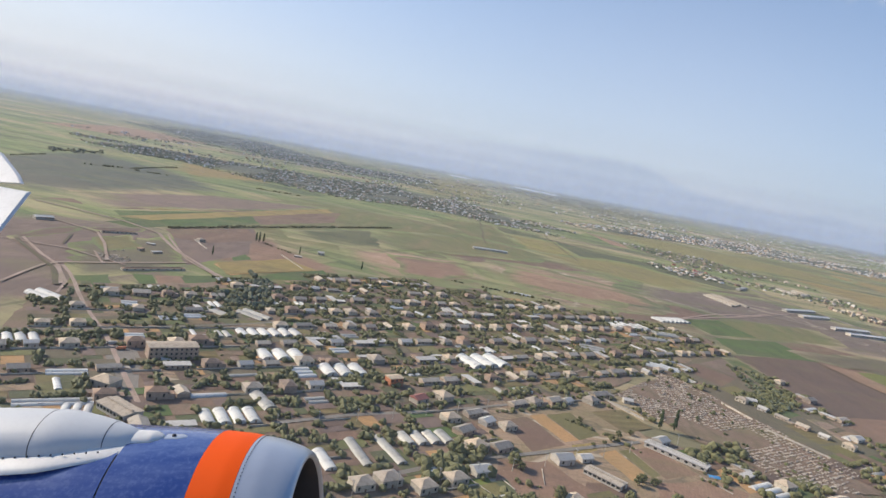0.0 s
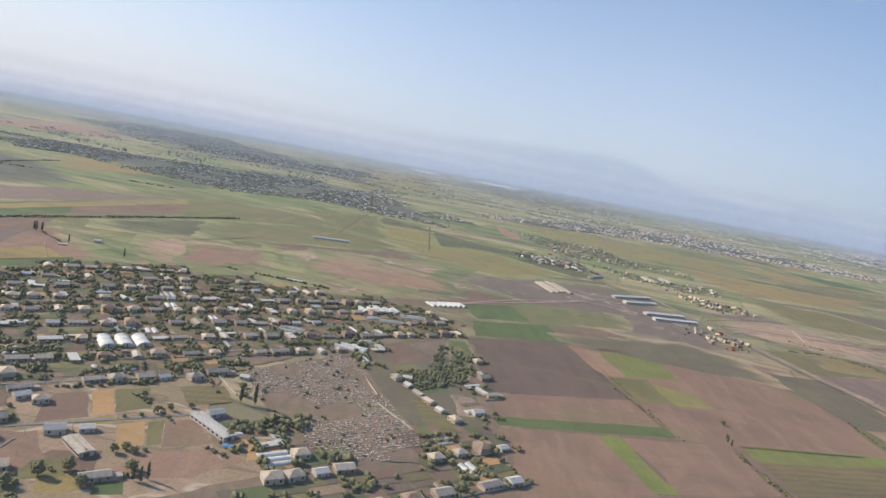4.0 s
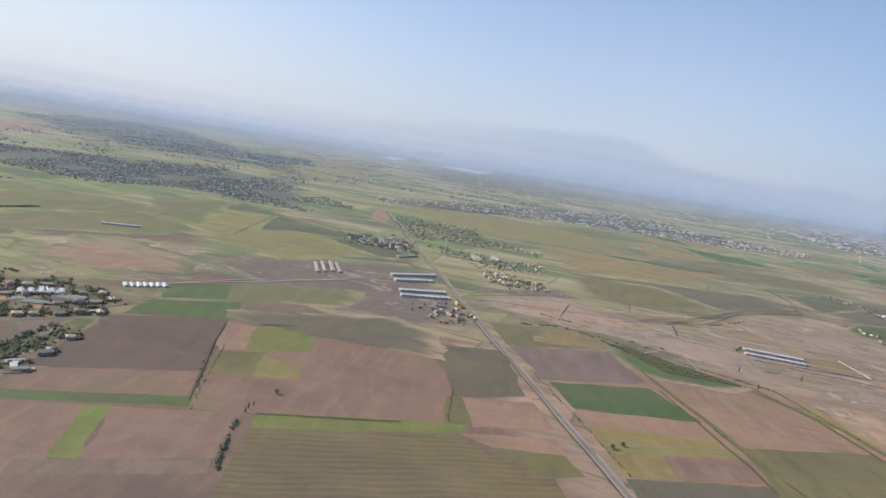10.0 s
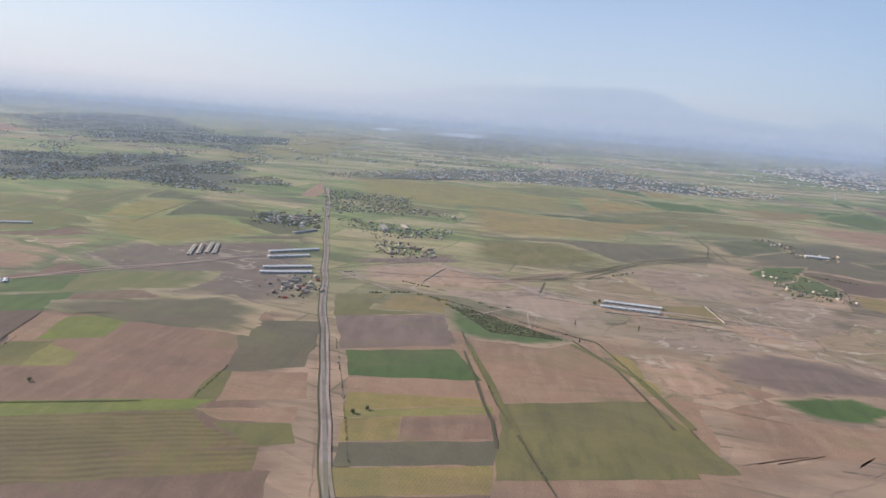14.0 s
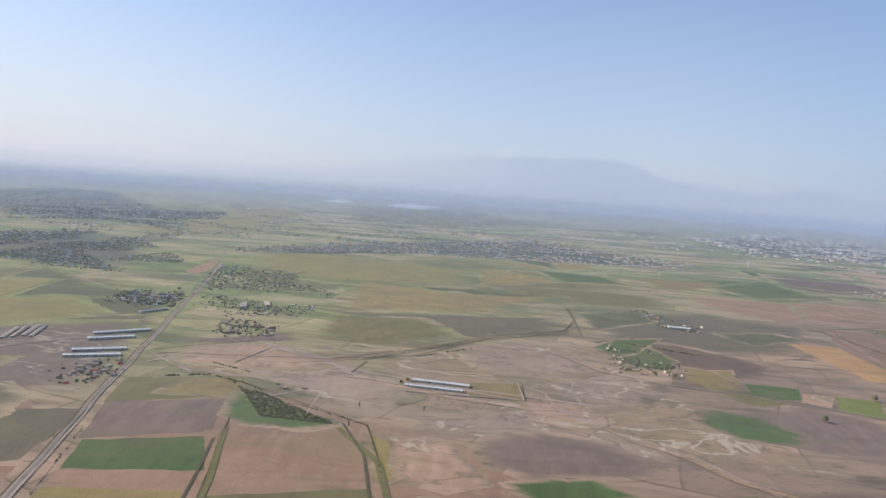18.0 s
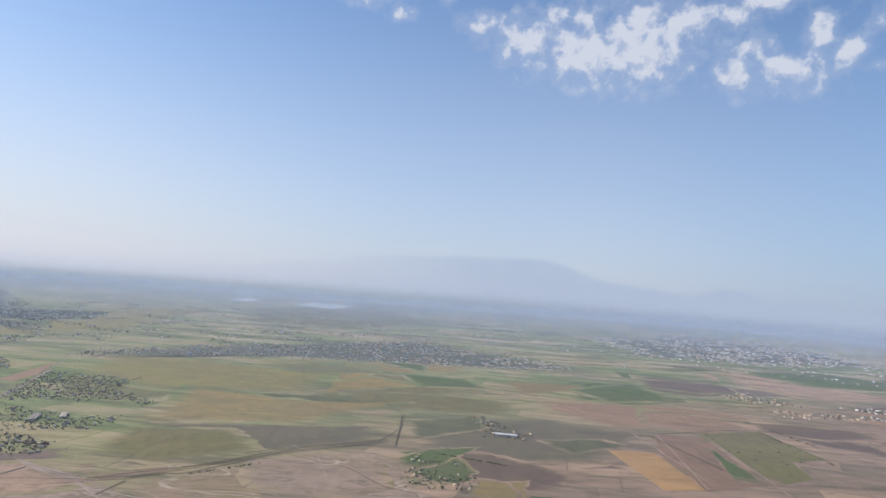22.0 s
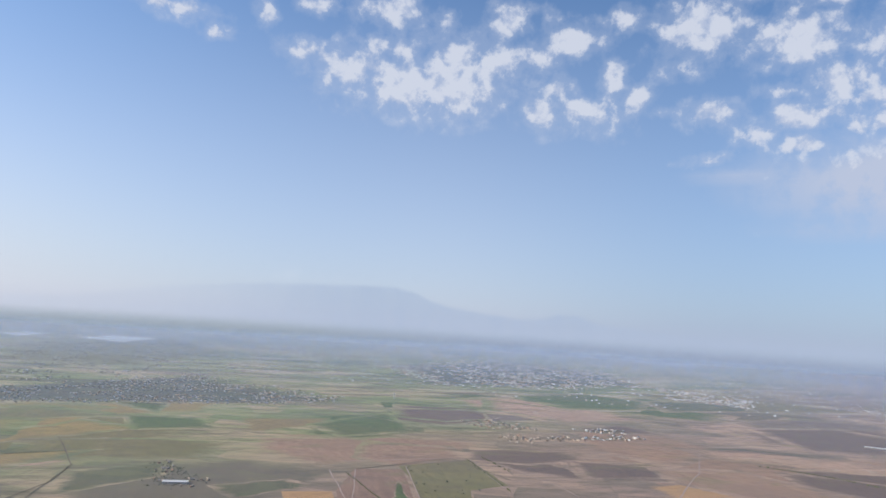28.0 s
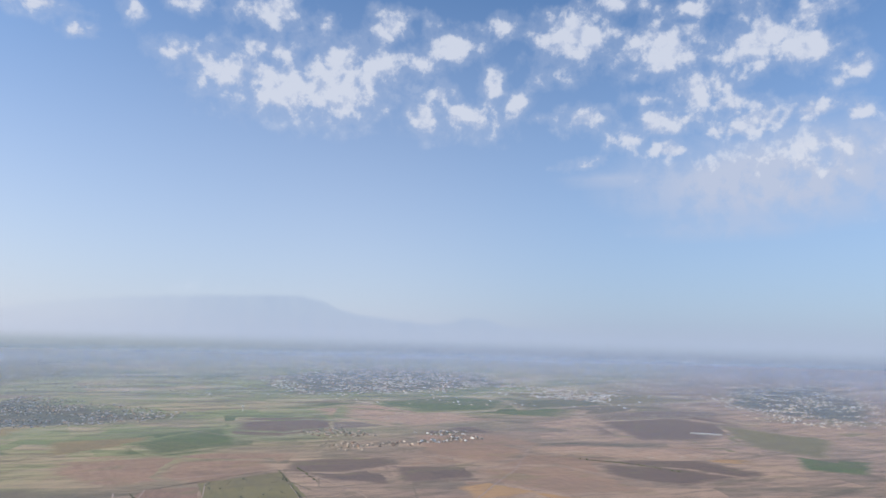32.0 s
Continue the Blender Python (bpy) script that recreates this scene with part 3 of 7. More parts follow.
FAR_VILLAGE = [(-791, 1216), (-620, 1231), (-511, 1235), (-331, 1331), (-192, 1465), (-56, 1382), (153, 1128), (153, 970), (47, 977), (-94, 1005), (-188, 920), (-300, 941), (-493, 1034), (-581, 974)]
ROW_VILLAGE = [(142, 1353), (370, 1658), (845, 2141), (1227, 1666), (1091, 1537), (520, 1474), (182, 1267)]
ROAD_VILLAGE = [(233, 1094), (362, 1090), (466, 887), (450, 765), (379, 739), (285, 855)]
ROAD_VILLAGE_WEST = [(207, 844), (271, 872), (299, 760), (228, 768)]
FAR_BAND = [(-1407, 2484), (-1446, 3237), (-1089, 3221), (-358, 2177), (0, 1565), (-218, 1687), (-393, 1634), (-630, 1785), (-915, 1879)]
FAR_BAND_WEST = [(-757, 2026), (-230, 2351), (-128, 1977), (-507, 1620)]
PITS = [(369, 653), (461, 689), (534, 600), (416, 584)]
PITS_EAST = [(686, 547), (729, 558), (737, 504), (687, 505)]
SCRUB = [(1180, 946), (1310, 980), (1281, 791), (1179, 721)]
EDGE_SCRUB = [(-115, 342), (-101, 329), (-86, 310), (-85, 280), (-101, 268), (-111, 288), (-101, 309)]
TOWN = [(1538, 2838), (2379, 3744), (2728, 3091), (2498, 2283), (1923, 2064), (1500, 2052)]
TOWN_EAST = [(3425, 2183), (4152, 2269), (3331, 1439), (2748, 1064), (2657, 1239), (2728, 1550)]
HAMLET = [(1401, 1340), (1494, 1397), (1574, 1153), (1431, 1127)]
HAMLET_EAST = [(1636, 1279), (1770, 1283), (1705, 1153), (1586, 1153)]
FARM_YARD = [(333, 528), (362, 539), (368, 494), (347, 480)]
OLD_PITS = [(-190, 323), (-181, 338), (-166, 315), (-171, 300)]
BUSH_A = [(79, 210), (102, 226), (104, 215), (81, 197)]
BUSH_B = [(-4, 165), (11, 177), (15, 162), (1, 150)]
ROAD_RUIN = [(208, 847), (257, 875), (291, 834), (254, 766)]
RIVER = [(2302, 6026), (3470, 5646), (4268, 4588), (4336, 4311), (3840, 3974), (3115, 4809), (2124, 5142)]
LOTS = [(20, 229), (59, 252), (70, 210), (85, 193), (102, 184), (67, 148), (17, 149), (6, 164), (11, 193)]
TOWN_MID = [(2500, 2299), (2637, 1928), (2423, 1704), (2282, 1896)]
FARM_EAST = [(2720, 1509), (2881, 1396), (2829, 1215), (2637, 1095), (2563, 1246)]
WASTE_HAMLET = [(383, 724), (432, 727), (441, 661), (391, 657)]
WHITE_FARM = [(869, 963), (931, 994), (940, 847), (881, 828)]
NEAR_FARM = [(782, 733), (858, 719), (841, 636), (788, 632)]
LEFT_GROVE = [(-562, 825), (-559, 940), (-526, 892), (-527, 776)]
EAST_GROVE = [(144, 357), (154, 343), (154, 287), (134, 276)]
MARSH = [(474, 499), (489, 497), (557, 445), (505, 448)]
POND = [(133, 3863), (223, 4316), (471, 4201), (376, 3659)]
POND_WEST = [(-240, 3922), (-208, 4269), (-84, 4098), (-124, 3777)]
PLAIN_SOUTH = [(232, 3934), (2123, 5411), (5462, 4606), (6716, 3433), (3654, 1380), (2657, 1421), (1770, 1796), (729, 2361)]
PLAIN_WEST = [(-963, 1444), (-486, 2910), (817, 4085), (686, 1966), (88, 1480), (-498, 1117)]
field("meadow", (-319, 588), (-191, 416), (131, 493), (226, 756), (165, 865), (-240, 817), wobble=3.0)
field("dry", (-101, 493), (-53, 386), (21, 442), (-50, 542), wobble=2.0)
field("soil", (-57, 585), (104, 395), (242, 445), (178, 601), (79, 677), wobble=2.0)
field("grey", (112, 737), (221, 599), (299, 674), (219, 794), wobble=2.0)
field("dry", (10, 578), (23, 444), (72, 411), (157, 486), (127, 629), wobble=3.0)
field("waste", (-300, 291), (-160, 157), (-140, 229), (-133, 326), (-202, 437), (-274, 417), wobble=2.0)
field("grey", (-208, 329), (-166, 269), (-156, 282), (-145, 331), (-187, 397), wobble=3.0)
field("olive", (-210, 353), (-187, 325), (-179, 350), (-204, 382), wobble=3.0)
field("soil_and_shade", (-236, 356), (-233, 317), (-227, 311), (-224, 363), (-231, 381), wobble=2.0)
field("soil_and_shade", (-231, 374), (-219, 372), (-204, 396), (-209, 412), wobble=2.0)
field("soil", (-200, 424), (-168, 496), (-124, 395), (-133, 355), (-165, 374))
field("soil_red", (-194, 409), (-140, 347), (-63, 385), (-146, 470), wobble=2.0)
field("green", (-257, 455), (-164, 667), (-178, 510), (-219, 409))
field("soil", (-306, 452), (-184, 743), (-164, 667), (-266, 455))
field("yellow", (-138, 351), (-111, 400), (-89, 383), (-122, 328))
field("green", (-107, 346), (-89, 383), (-71, 364), (-97, 325))
field("yard", (-170, 401), (-154, 423), (-145, 403), (-156, 382))
field("deep", (-168, 270), (-159, 284), (-145, 262), (-155, 252))
field("deep", (-143, 386), (-139, 397), (-127, 378), (-133, 365))
field("green", (-153, 293), (-146, 298), (-127, 270), (-132, 265))
field("green", (-136, 309), (-123, 320), (-114, 291), (-123, 286))
field("soil_red", (-145, 298), (-135, 307), (-122, 283), (-127, 271))
field("waste", (-201, 426), (-168, 496), (-134, 393), (-145, 331))
field("dry", (-100, 489), (-48, 407), (13, 460), (-49, 540), wobble=2.0)
field("green", (775, 686), (834, 717), (847, 665), (794, 639))
field("deep", (788, 675), (834, 687), (845, 659), (800, 640))
field("tan", (1010, 1133), (1186, 1124), (1212, 1010), (1022, 1018))
field("tan", (1552, 905), (1633, 830), (1635, 764), (1498, 777))
field("green", (1289, 1628), (1448, 1597), (1436, 1417), (1268, 1368))
field("tan", (-955, 1351), (-1091, 1888), (-784, 2065), (-808, 1419))
field("yellow", (-492, 1020), (-380, 767), (-297, 920), (-309, 1290), (-406, 1302), wobble=3.0)
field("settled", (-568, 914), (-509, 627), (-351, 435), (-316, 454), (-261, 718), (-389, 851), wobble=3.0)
field("soil", (-206, 580), (-151, 720), (-136, 626), (-172, 523))
field("yellow", (-256, 502), (-171, 747), (-165, 725), (-246, 486))
field("soil_red", (-91, 505), (-14, 423), (16, 468), (-61, 535), wobble=2.0)
field("yellow", (-41, 670), (-9, 641), (15, 723), (-2, 786), wobble=2.0)
field("olive", (-124, 362), (-110, 404), (-100, 352), (-111, 317))
# soft dark patches on the east plain are cloud shadows laid down as colour
field("soil_and_shade", (1307, 1514), (1345, 1321), (1583, 1439), (1524, 1618), wobble=3.0)
field("green", (1075, 1230), (1272, 1231), (1272, 1456), (1078, 1367), wobble=2.0)
field("tan", (1034, 1080), (1052, 1019), (1180, 1001), (1230, 1093), wobble=2.0)
field("soil_and_shade", (822, 758), (858, 710), (1029, 730), (1009, 795), wobble=3.0)
field("grey", (786, 940), (808, 814), (977, 870), (894, 986), wobble=3.0)
field("yellow", (683, 1291), (911, 1407), (951, 1745), (696, 1528), wobble=3.0)
field("green", (722, 1491), (827, 1364), (841, 1616), (747, 1747), wobble=2.0)
field("tan", (1008, 1160), (1023, 1001), (1124, 965), (1233, 1122), wobble=2.0)
field("soil_and_shade", (1289, 1038), (1354, 897), (1477, 832), (1532, 968), wobble=3.0)
field("soil_and_shade", (1276, 1497), (1305, 1382), (1645, 1422), (1559, 1528), wobble=3.0)
field("tan", (1419, 1013), (1421, 937), (1585, 937), (1617, 977), wobble=2.0)
field("tan", (1571, 827), (1631, 834), (1676, 736), (1612, 734))
field("straw", (1581, 775), (1640, 770), (1681, 720), (1598, 726))
field("soil_and_shade", (1424, 860), (1583, 832), (1642, 957), (1441, 988), wobble=3.0)
field("soil_and_shade", (1947, 1134), (2308, 1208), (2426, 1434), (2107, 1399), wobble=3.0)
field("tan", (1530, 974), (1686, 951), (1730, 1026), (1543, 1066), wobble=2.0)
field("green", (1437, 1692), (2041, 1666), (2139, 1832), (1476, 1869), wobble=3.0)
field("tan", (1749, 955), (2077, 869), (2109, 992), (1756, 1066), wobble=2.0)
field("tan", (530, 925), (567, 856), (719, 937), (641, 1024), wobble=3.0)
field("grey", (472, 751), (504, 654), (703, 772), (723, 843), wobble=3.0)
field("waste", (356, 617), (434, 561), (511, 613), (461, 689), wobble=3.0)
field("tan", (205, 1015), (190, 1202), (231, 1064), (231, 997))
field("soil", (178, 588), (197, 515), (271, 461), (372, 522), (336, 665), (279, 662), wobble=2.0)
field("tan", (368, 593), (415, 536), (471, 519), (539, 532), (586, 566), (444, 642), wobble=2.0)
field("grey", (487, 798), (494, 724), (556, 660), (742, 737), (746, 796), (616, 808), wobble=2.0)
field("soil_and_shade", (776, 907), (793, 841), (902, 816), (958, 876), (883, 973), wobble=2.0)
# two more cloud shadows, coloured into the ground as dark patches
field("soil_and_shade", (1276, 1528), (1290, 1340), (1480, 1336), (1545, 1420), (1398, 1570), wobble=2.0)
field("soil_and_shade", (1600, 1132), (1673, 1100), (1813, 1236), (1782, 1358), (1643, 1313), wobble=2.0)
field("tan", (1559, 1107), (1614, 850), (1679, 745), (1888, 774), (2043, 970), (1720, 1154), wobble=2.0)
field("olive", (2145, 2113), (2283, 1602), (2896, 1669), (2774, 1927), wobble=3.0)
field("green", (2769, 1492), (3141, 1374), (3528, 1692), (3037, 1925), wobble=2.0)
field("grey", (2140, 1460), (2526, 1427), (2576, 1584), (2158, 1702), wobble=2.0)
field("tan", (2190, 962), (2501, 954), (2479, 1062), (2224, 1215), wobble=2.0)
field("straw", (1886, 926), (2051, 812), (2085, 850), (1919, 992), wobble=2.0)
field("green", (2079, 764), (2147, 688), (2285, 774), (2186, 865), wobble=2.0)
field("olive", (2164, 916), (2306, 859), (2331, 1014), (2235, 1098), wobble=2.0)
field("soil_and_shade", (1946, 1140), (2071, 1055), (2472, 1201), (2539, 1460), (2319, 1501), (2115, 1410), wobble=2.0)
field("soil_and_shade", (1804, 810), (1881, 700), (2017, 746), (1987, 902), (1821, 933), wobble=2.0)
field("green", (1644, 1934), (1770, 1633), (2090, 1393), (2247, 1530), (2051, 1851), wobble=3.0)
field("dry", (366, 595), (403, 512), (555, 440), (626, 428), (765, 447), (809, 526), (776, 764), (460, 646), wobble=3.0)
field("dry", (538, 596), (567, 483), (794, 387), (887, 404), (897, 420), (761, 783), (643, 716), wobble=3.0)
field("soil_pink", (644, 627), (690, 554), (750, 508), (819, 572), (759, 768), (656, 720), wobble=2.0)
field("soil_pink", (571, 461), (576, 432), (661, 390), (733, 397), (791, 423), (746, 490), (683, 511), wobble=2.0)
field("grey", (464, 814), (519, 611), (769, 796), (771, 878), wobble=2.0)
field("grey", (782, 746), (843, 695), (1000, 740), (1123, 916), (982, 996), (791, 923), wobble=2.0)
field("soil_and_shade", (797, 764), (844, 674), (898, 625), (963, 668), (939, 722), (869, 774), wobble=2.0)
field("tan", (999, 1025), (1135, 973), (1282, 970), (1381, 1127), (1160, 1191), (1021, 1188), wobble=2.0)
field("olive", (361, 1193), (434, 923), (528, 920), (667, 935), (890, 1075), (950, 1321), (775, 1349), (548, 1350), wobble=2.0)
field("tan", (521, 963), (552, 868), (638, 890), (769, 934), (778, 1027), (650, 996), wobble=2.0)
field("green", (1068, 1179), (1151, 1123), (1305, 1224), (1265, 1366), (1105, 1325), wobble=2.0)
field("soil_and_shade", (1271, 1405), (1344, 1301), (1519, 1345), (1647, 1546), (1314, 1600), wobble=2.0)
field("dry", (-4, 544), (53, 594), (148, 549), (196, 552), (101, 455), (41, 452), wobble=3.0)
field("olive", (147, 776), (257, 793), (307, 707), (216, 609), (150, 621), wobble=2.0)
field("meadow", (14, 887), (149, 927), (225, 866), (165, 721), (65, 686), (12, 678), wobble=2.0)
field("meadow_dark", (-156, 519), (-94, 642), (-3, 707), (-35, 552), (-97, 495), (-138, 485), wobble=2.0)
field("tan_pale", (-96, 484), (-58, 524), (-11, 535), (18, 469), (-40, 438), (-79, 442), wobble=2.0)
field("straw", (-36, 669), (-6, 756), (11, 693), (-23, 641), wobble=2.0)
field("soil_mauve", (-324, 505), (-276, 669), (-170, 754), (-196, 620), (-270, 443), wobble=2.0)
field("yellow", (-243, 434), (-173, 731), (-157, 710), (-222, 445))
field("green", (-235, 407), (-195, 538), (-183, 485), (-216, 404))
field("soil", (-202, 422), (-170, 486), (-146, 447), (-165, 401), (-184, 398))
field("straw", (-137, 347), (-113, 400), (-96, 375), (-120, 328))
field("green", (-111, 337), (-86, 388), (-76, 367), (-90, 330))
field("deep", (-135, 304), (-127, 319), (-111, 297), (-120, 283))
# west of the road the grassland is coloured darker for cloud shade
field("grey", (147, 754), (296, 774), (374, 502), (334, 444), (245, 546), wobble=2.0)
field("meadow_dark", (-79, 843), (12, 983), (186, 848), (286, 811), (218, 697), (89, 702), wobble=2.0)
field("yellow", (536, 1142), (684, 1323), (829, 1216), (638, 1047), wobble=2.0)
field("bright_dry", (456, 1355), (580, 1494), (754, 1433), (620, 1288), wobble=2.0)
field("green", (763, 1356), (906, 1324), (942, 1222), (807, 1193), wobble=2.0)
field("meadow_dark", (545, 1028), (625, 1097), (700, 1008), (598, 953), wobble=2.0)
field("tan_pale", (548, 884), (659, 987), (790, 975), (652, 863), wobble=2.0)
field("tan_pale", (1009, 1127), (1140, 1127), (1211, 1076), (1163, 993), (1000, 1001), wobble=2.0)
field("olive_gold", (964, 1337), (1140, 1360), (1138, 1289), (985, 1185), wobble=2.0)
field("meadow_dark", (785, 913), (886, 969), (893, 889), (789, 800), wobble=2.0)
field("meadow_dark", (941, 846), (1036, 876), (1064, 839), (969, 785), wobble=2.0)
field("green", (771, 747), (826, 783), (846, 748), (797, 702), wobble=2.0)
field("deep", (790, 690), (839, 746), (857, 687), (832, 642), (801, 648), wobble=2.0)
field("olive_gold", (855, 654), (904, 673), (892, 614), (858, 599), wobble=2.0)
field("green", (882, 597), (941, 625), (933, 590), (882, 566), wobble=2.0)
field("soil_pink", (620, 687), (698, 733), (767, 694), (772, 619), (702, 572), (646, 606), wobble=2.0)
field("meadow", (401, 1288), (608, 1450), (760, 1360), (602, 1091), (455, 1078), wobble=2.0)
field("tan_pale", (518, 950), (622, 1025), (686, 958), (654, 857), (547, 864), wobble=2.0)
field("meadow", (242, 1119), (393, 1147), (510, 988), (420, 885), (319, 930), wobble=2.0)
field("yellow", (575, 1276), (731, 1323), (693, 1217), (590, 1180), wobble=2.0)
field("olive", (476, 790), (592, 809), (644, 723), (554, 648), (481, 681), wobble=2.0)
field("soil", (150, 250), (160, 400), (230, 520), (330, 540), (385, 430), (432, 268), (470, 120), (330, 60), (200, 120), wobble=2.0)
field("tan", (398, 430), (420, 500), (480, 520), (600, 470), (720, 420), (700, 320), (560, 200), (455, 230), wobble=2.0)
# fallow and meadow by the barns, cloud shade put into their dark tones
field("fallow_dimmed", (120, 560), (150, 640), (230, 665), (300, 690), (350, 600), (378, 500), (350, 440), (270, 455), (190, 500), wobble=2.0)
field("meadow_dark", (60, 690), (150, 780), (300, 800), (320, 720), (230, 668), (120, 630), wobble=2.0)
field("soil_red", (217, 401), (266, 434), (338, 463), (363, 427), (367, 344), (359, 301), (277, 278), (247, 276), (241, 321))
field("soil_and_shade", (156, 376), (216, 409), (240, 318), (164, 287))
field("soil_red", (164, 287), (240, 318), (246, 287), (168, 261))
field("green", (168, 261), (246, 287), (249, 277), (169, 252))
field("soil_red", (170, 250), (212, 263), (227, 208), (176, 190))
field("bright", (212, 262), (221, 266), (233, 222), (223, 219))
field("soil_red", (222, 265), (272, 280), (276, 238), (234, 221))
field("yard", (215, 215), (276, 236), (278, 227), (218, 205))
field("meadow", (150, 466), (158, 424), (211, 446), (278, 481), (284, 538), (207, 514), wobble=2.0)
field("green", (152, 463), (187, 491), (199, 449), (163, 428))
field("deep", (159, 419), (211, 448), (220, 406), (161, 383))
field("soil", (215, 441), (266, 448), (266, 428), (240, 401), (220, 406))
field("tan", (217, 402), (239, 399), (245, 358), (233, 351), (224, 369))
field("bright", (238, 398), (274, 414), (278, 371), (245, 357))
field("green", (265, 437), (292, 445), (299, 414), (278, 404))
field("olive", (233, 349), (257, 360), (262, 322), (240, 314))
field("bright_dry", (257, 353), (279, 346), (284, 328), (262, 321))
field("grey", (339, 422), (393, 438), (402, 358), (362, 338), (357, 377))
field("olive", (360, 341), (374, 344), (372, 305), (359, 303))
field("tan", (367, 342), (406, 351), (415, 319), (373, 306))
field("bright", (277, 282), (319, 295), (356, 304), (372, 308), (366, 295), (280, 267))
field("rows", (279, 266), (366, 294), (379, 281), (408, 270), (284, 226))
field("tan", (366, 297), (413, 309), (416, 294), (383, 288))
field("olive", (380, 285), (415, 292), (422, 275), (406, 269))
field("rows", (284, 225), (408, 269), (412, 250), (285, 208))
field("soil", (288, 209), (419, 252), (423, 225), (287, 185))
field("grey", (208, 426), (214, 409), (356, 396), (349, 454), (314, 479), wobble=2.0)
field("olive", (384, 506), (464, 527), (476, 483), (396, 452))
field("soil_mauve", (397, 451), (475, 480), (483, 416), (415, 391))
field("deep", (418, 390), (495, 412), (501, 364), (428, 353))
field("tan", (428, 351), (500, 363), (503, 336), (433, 332))
field("yellow", (433, 332), (498, 340), (504, 334), (435, 311))
field("bright_dry", (435, 311), (507, 333), (508, 324), (437, 303))
field("soil_red", (464, 311), (509, 323), (509, 298), (465, 287))
field("yellow", (437, 303), (463, 311), (465, 287), (440, 281))
field("grey", (440, 280), (510, 297), (508, 275), (442, 260))
field("yellow", (442, 259), (508, 274), (507, 253), (445, 239))
field("soil", (445, 238), (507, 252), (506, 227), (448, 216))
field("tan", (479, 419), (542, 432), (574, 428), (590, 363), (511, 340))
field("olive", (512, 337), (591, 359), (597, 316), (597, 282), (509, 263))
field("yellow", (574, 441), (594, 363), (640, 385), (639, 409), wobble=2.0)
field("tan_pale", (590, 436), (603, 371), (633, 359), (659, 374), (627, 438), wobble=2.0)
field("soil_mauve", (642, 435), (654, 397), (676, 383), (759, 402), (770, 423), (734, 455), (691, 468), wobble=2.0)
field("green", (660, 380), (718, 396), (747, 377), (707, 357), (679, 358), wobble=2.0)
field("olive", (744, 362), (812, 369), (812, 392), (746, 374), wobble=2.0)
field("tan", (612, 298), (800, 329), (820, 364), (618, 356), wobble=2.0)
field("olive", (557, 347), (593, 358), (609, 317), (617, 290), (564, 281))
field("deep", (817, 531), (842, 547), (869, 520), (886, 488), (861, 459), (829, 486), wobble=2.0)
field("olive_gold", (644, 560), (688, 568), (685, 520), (644, 524))
field("olive_gold", (416, 475), (483, 481), (478, 526), (425, 521), wobble=2.0)
field("green", (875, 797), (804, 766), (768, 713), (789, 679), (824, 711), wobble=2.0)
field("deep", (789, 679), (832, 709), (844, 674), (832, 648), (802, 659))
field("olive_gold", (848, 668), (881, 661), (887, 601), (854, 583), (837, 618), wobble=2.0)
field("green", (895, 624), (941, 619), (927, 586), (885, 576))
field("tan_pale", (939, 608), (963, 601), (940, 563), (920, 570))
field("bright", (966, 605), (1000, 599), (977, 550), (944, 553))
field("olive", (860, 570), (896, 545), (919, 568), (865, 600), wobble=2.0)
field("soil_mauve", (816, 527), (832, 486), (878, 457), (961, 463), (983, 496), (974, 544), (928, 579), wobble=2.0)
field("deep", (809, 513), (837, 544), (864, 530), (892, 496), (876, 473), (832, 474), wobble=2.0)
field("straw", (1022, 815), (1080, 814), (1077, 673), (1032, 665))
field("soil_red", (1124, 928), (1188, 922), (1158, 709), (1111, 685), (1080, 675), (1084, 815))
field("olive", (1196, 941), (1292, 975), (1226, 738), (1180, 713), (1171, 752))
field("green", (1128, 718), (1157, 705), (1169, 871), wobble=2.0)
field("tan", (985, 1052), (1073, 941), (1221, 965), (1274, 1058), (1154, 1159), (996, 1154), wobble=2.0)
# the soft dark patches below also paint cloud shade onto the far land
field("soil_and_shade", (1250, 1347), (1352, 1289), (1531, 1390), (1419, 1494), (1294, 1504), wobble=2.0)
field("green", (1084, 1279), (1131, 1151), (1278, 1221), (1280, 1465), wobble=2.0)
field("olive", (677, 1110), (688, 992), (769, 978), (929, 971), (976, 1095), (860, 1129), wobble=2.0)
field("tan_pale", (1492, 1746), (1509, 1413), (1688, 1288), (1879, 1466), (1838, 1895), wobble=2.0)
field("soil_and_shade", (1266, 1393), (1370, 1335), (1559, 1404), (1497, 1530), (1294, 1529), wobble=2.0)
field("tan", (1535, 1054), (1622, 931), (1826, 1066), (1813, 1234), (1606, 1280), wobble=2.0)
field("soil_and_shade", (1292, 983), (1385, 947), (1509, 988), (1492, 1052), (1320, 1067), wobble=2.0)
field("tan", (1127, 997), (1178, 927), (1305, 995), (1307, 1089), (1163, 1118), wobble=2.0)
field("olive", (1186, 944), (1301, 983), (1305, 835), (1189, 791), (1187, 851))
field("soil_and_shade", (1431, 863), (1554, 861), (1622, 931), (1460, 987), wobble=2.0)
field("straw", (1493, 750), (1631, 765), (1610, 860), (1498, 831), wobble=2.0)
field("soil_and_shade", (1996, 1065), (2142, 1010), (2440, 1143), (2384, 1382), (2100, 1360), wobble=2.0)
field("soil_and_shade", (1742, 822), (1808, 728), (1952, 740), (1909, 826), (1785, 915), wobble=2.0)
field("tan_pale", (1730, 1107), (1731, 997), (1914, 891), (2115, 852), (2064, 938), (1926, 1046), wobble=2.0)
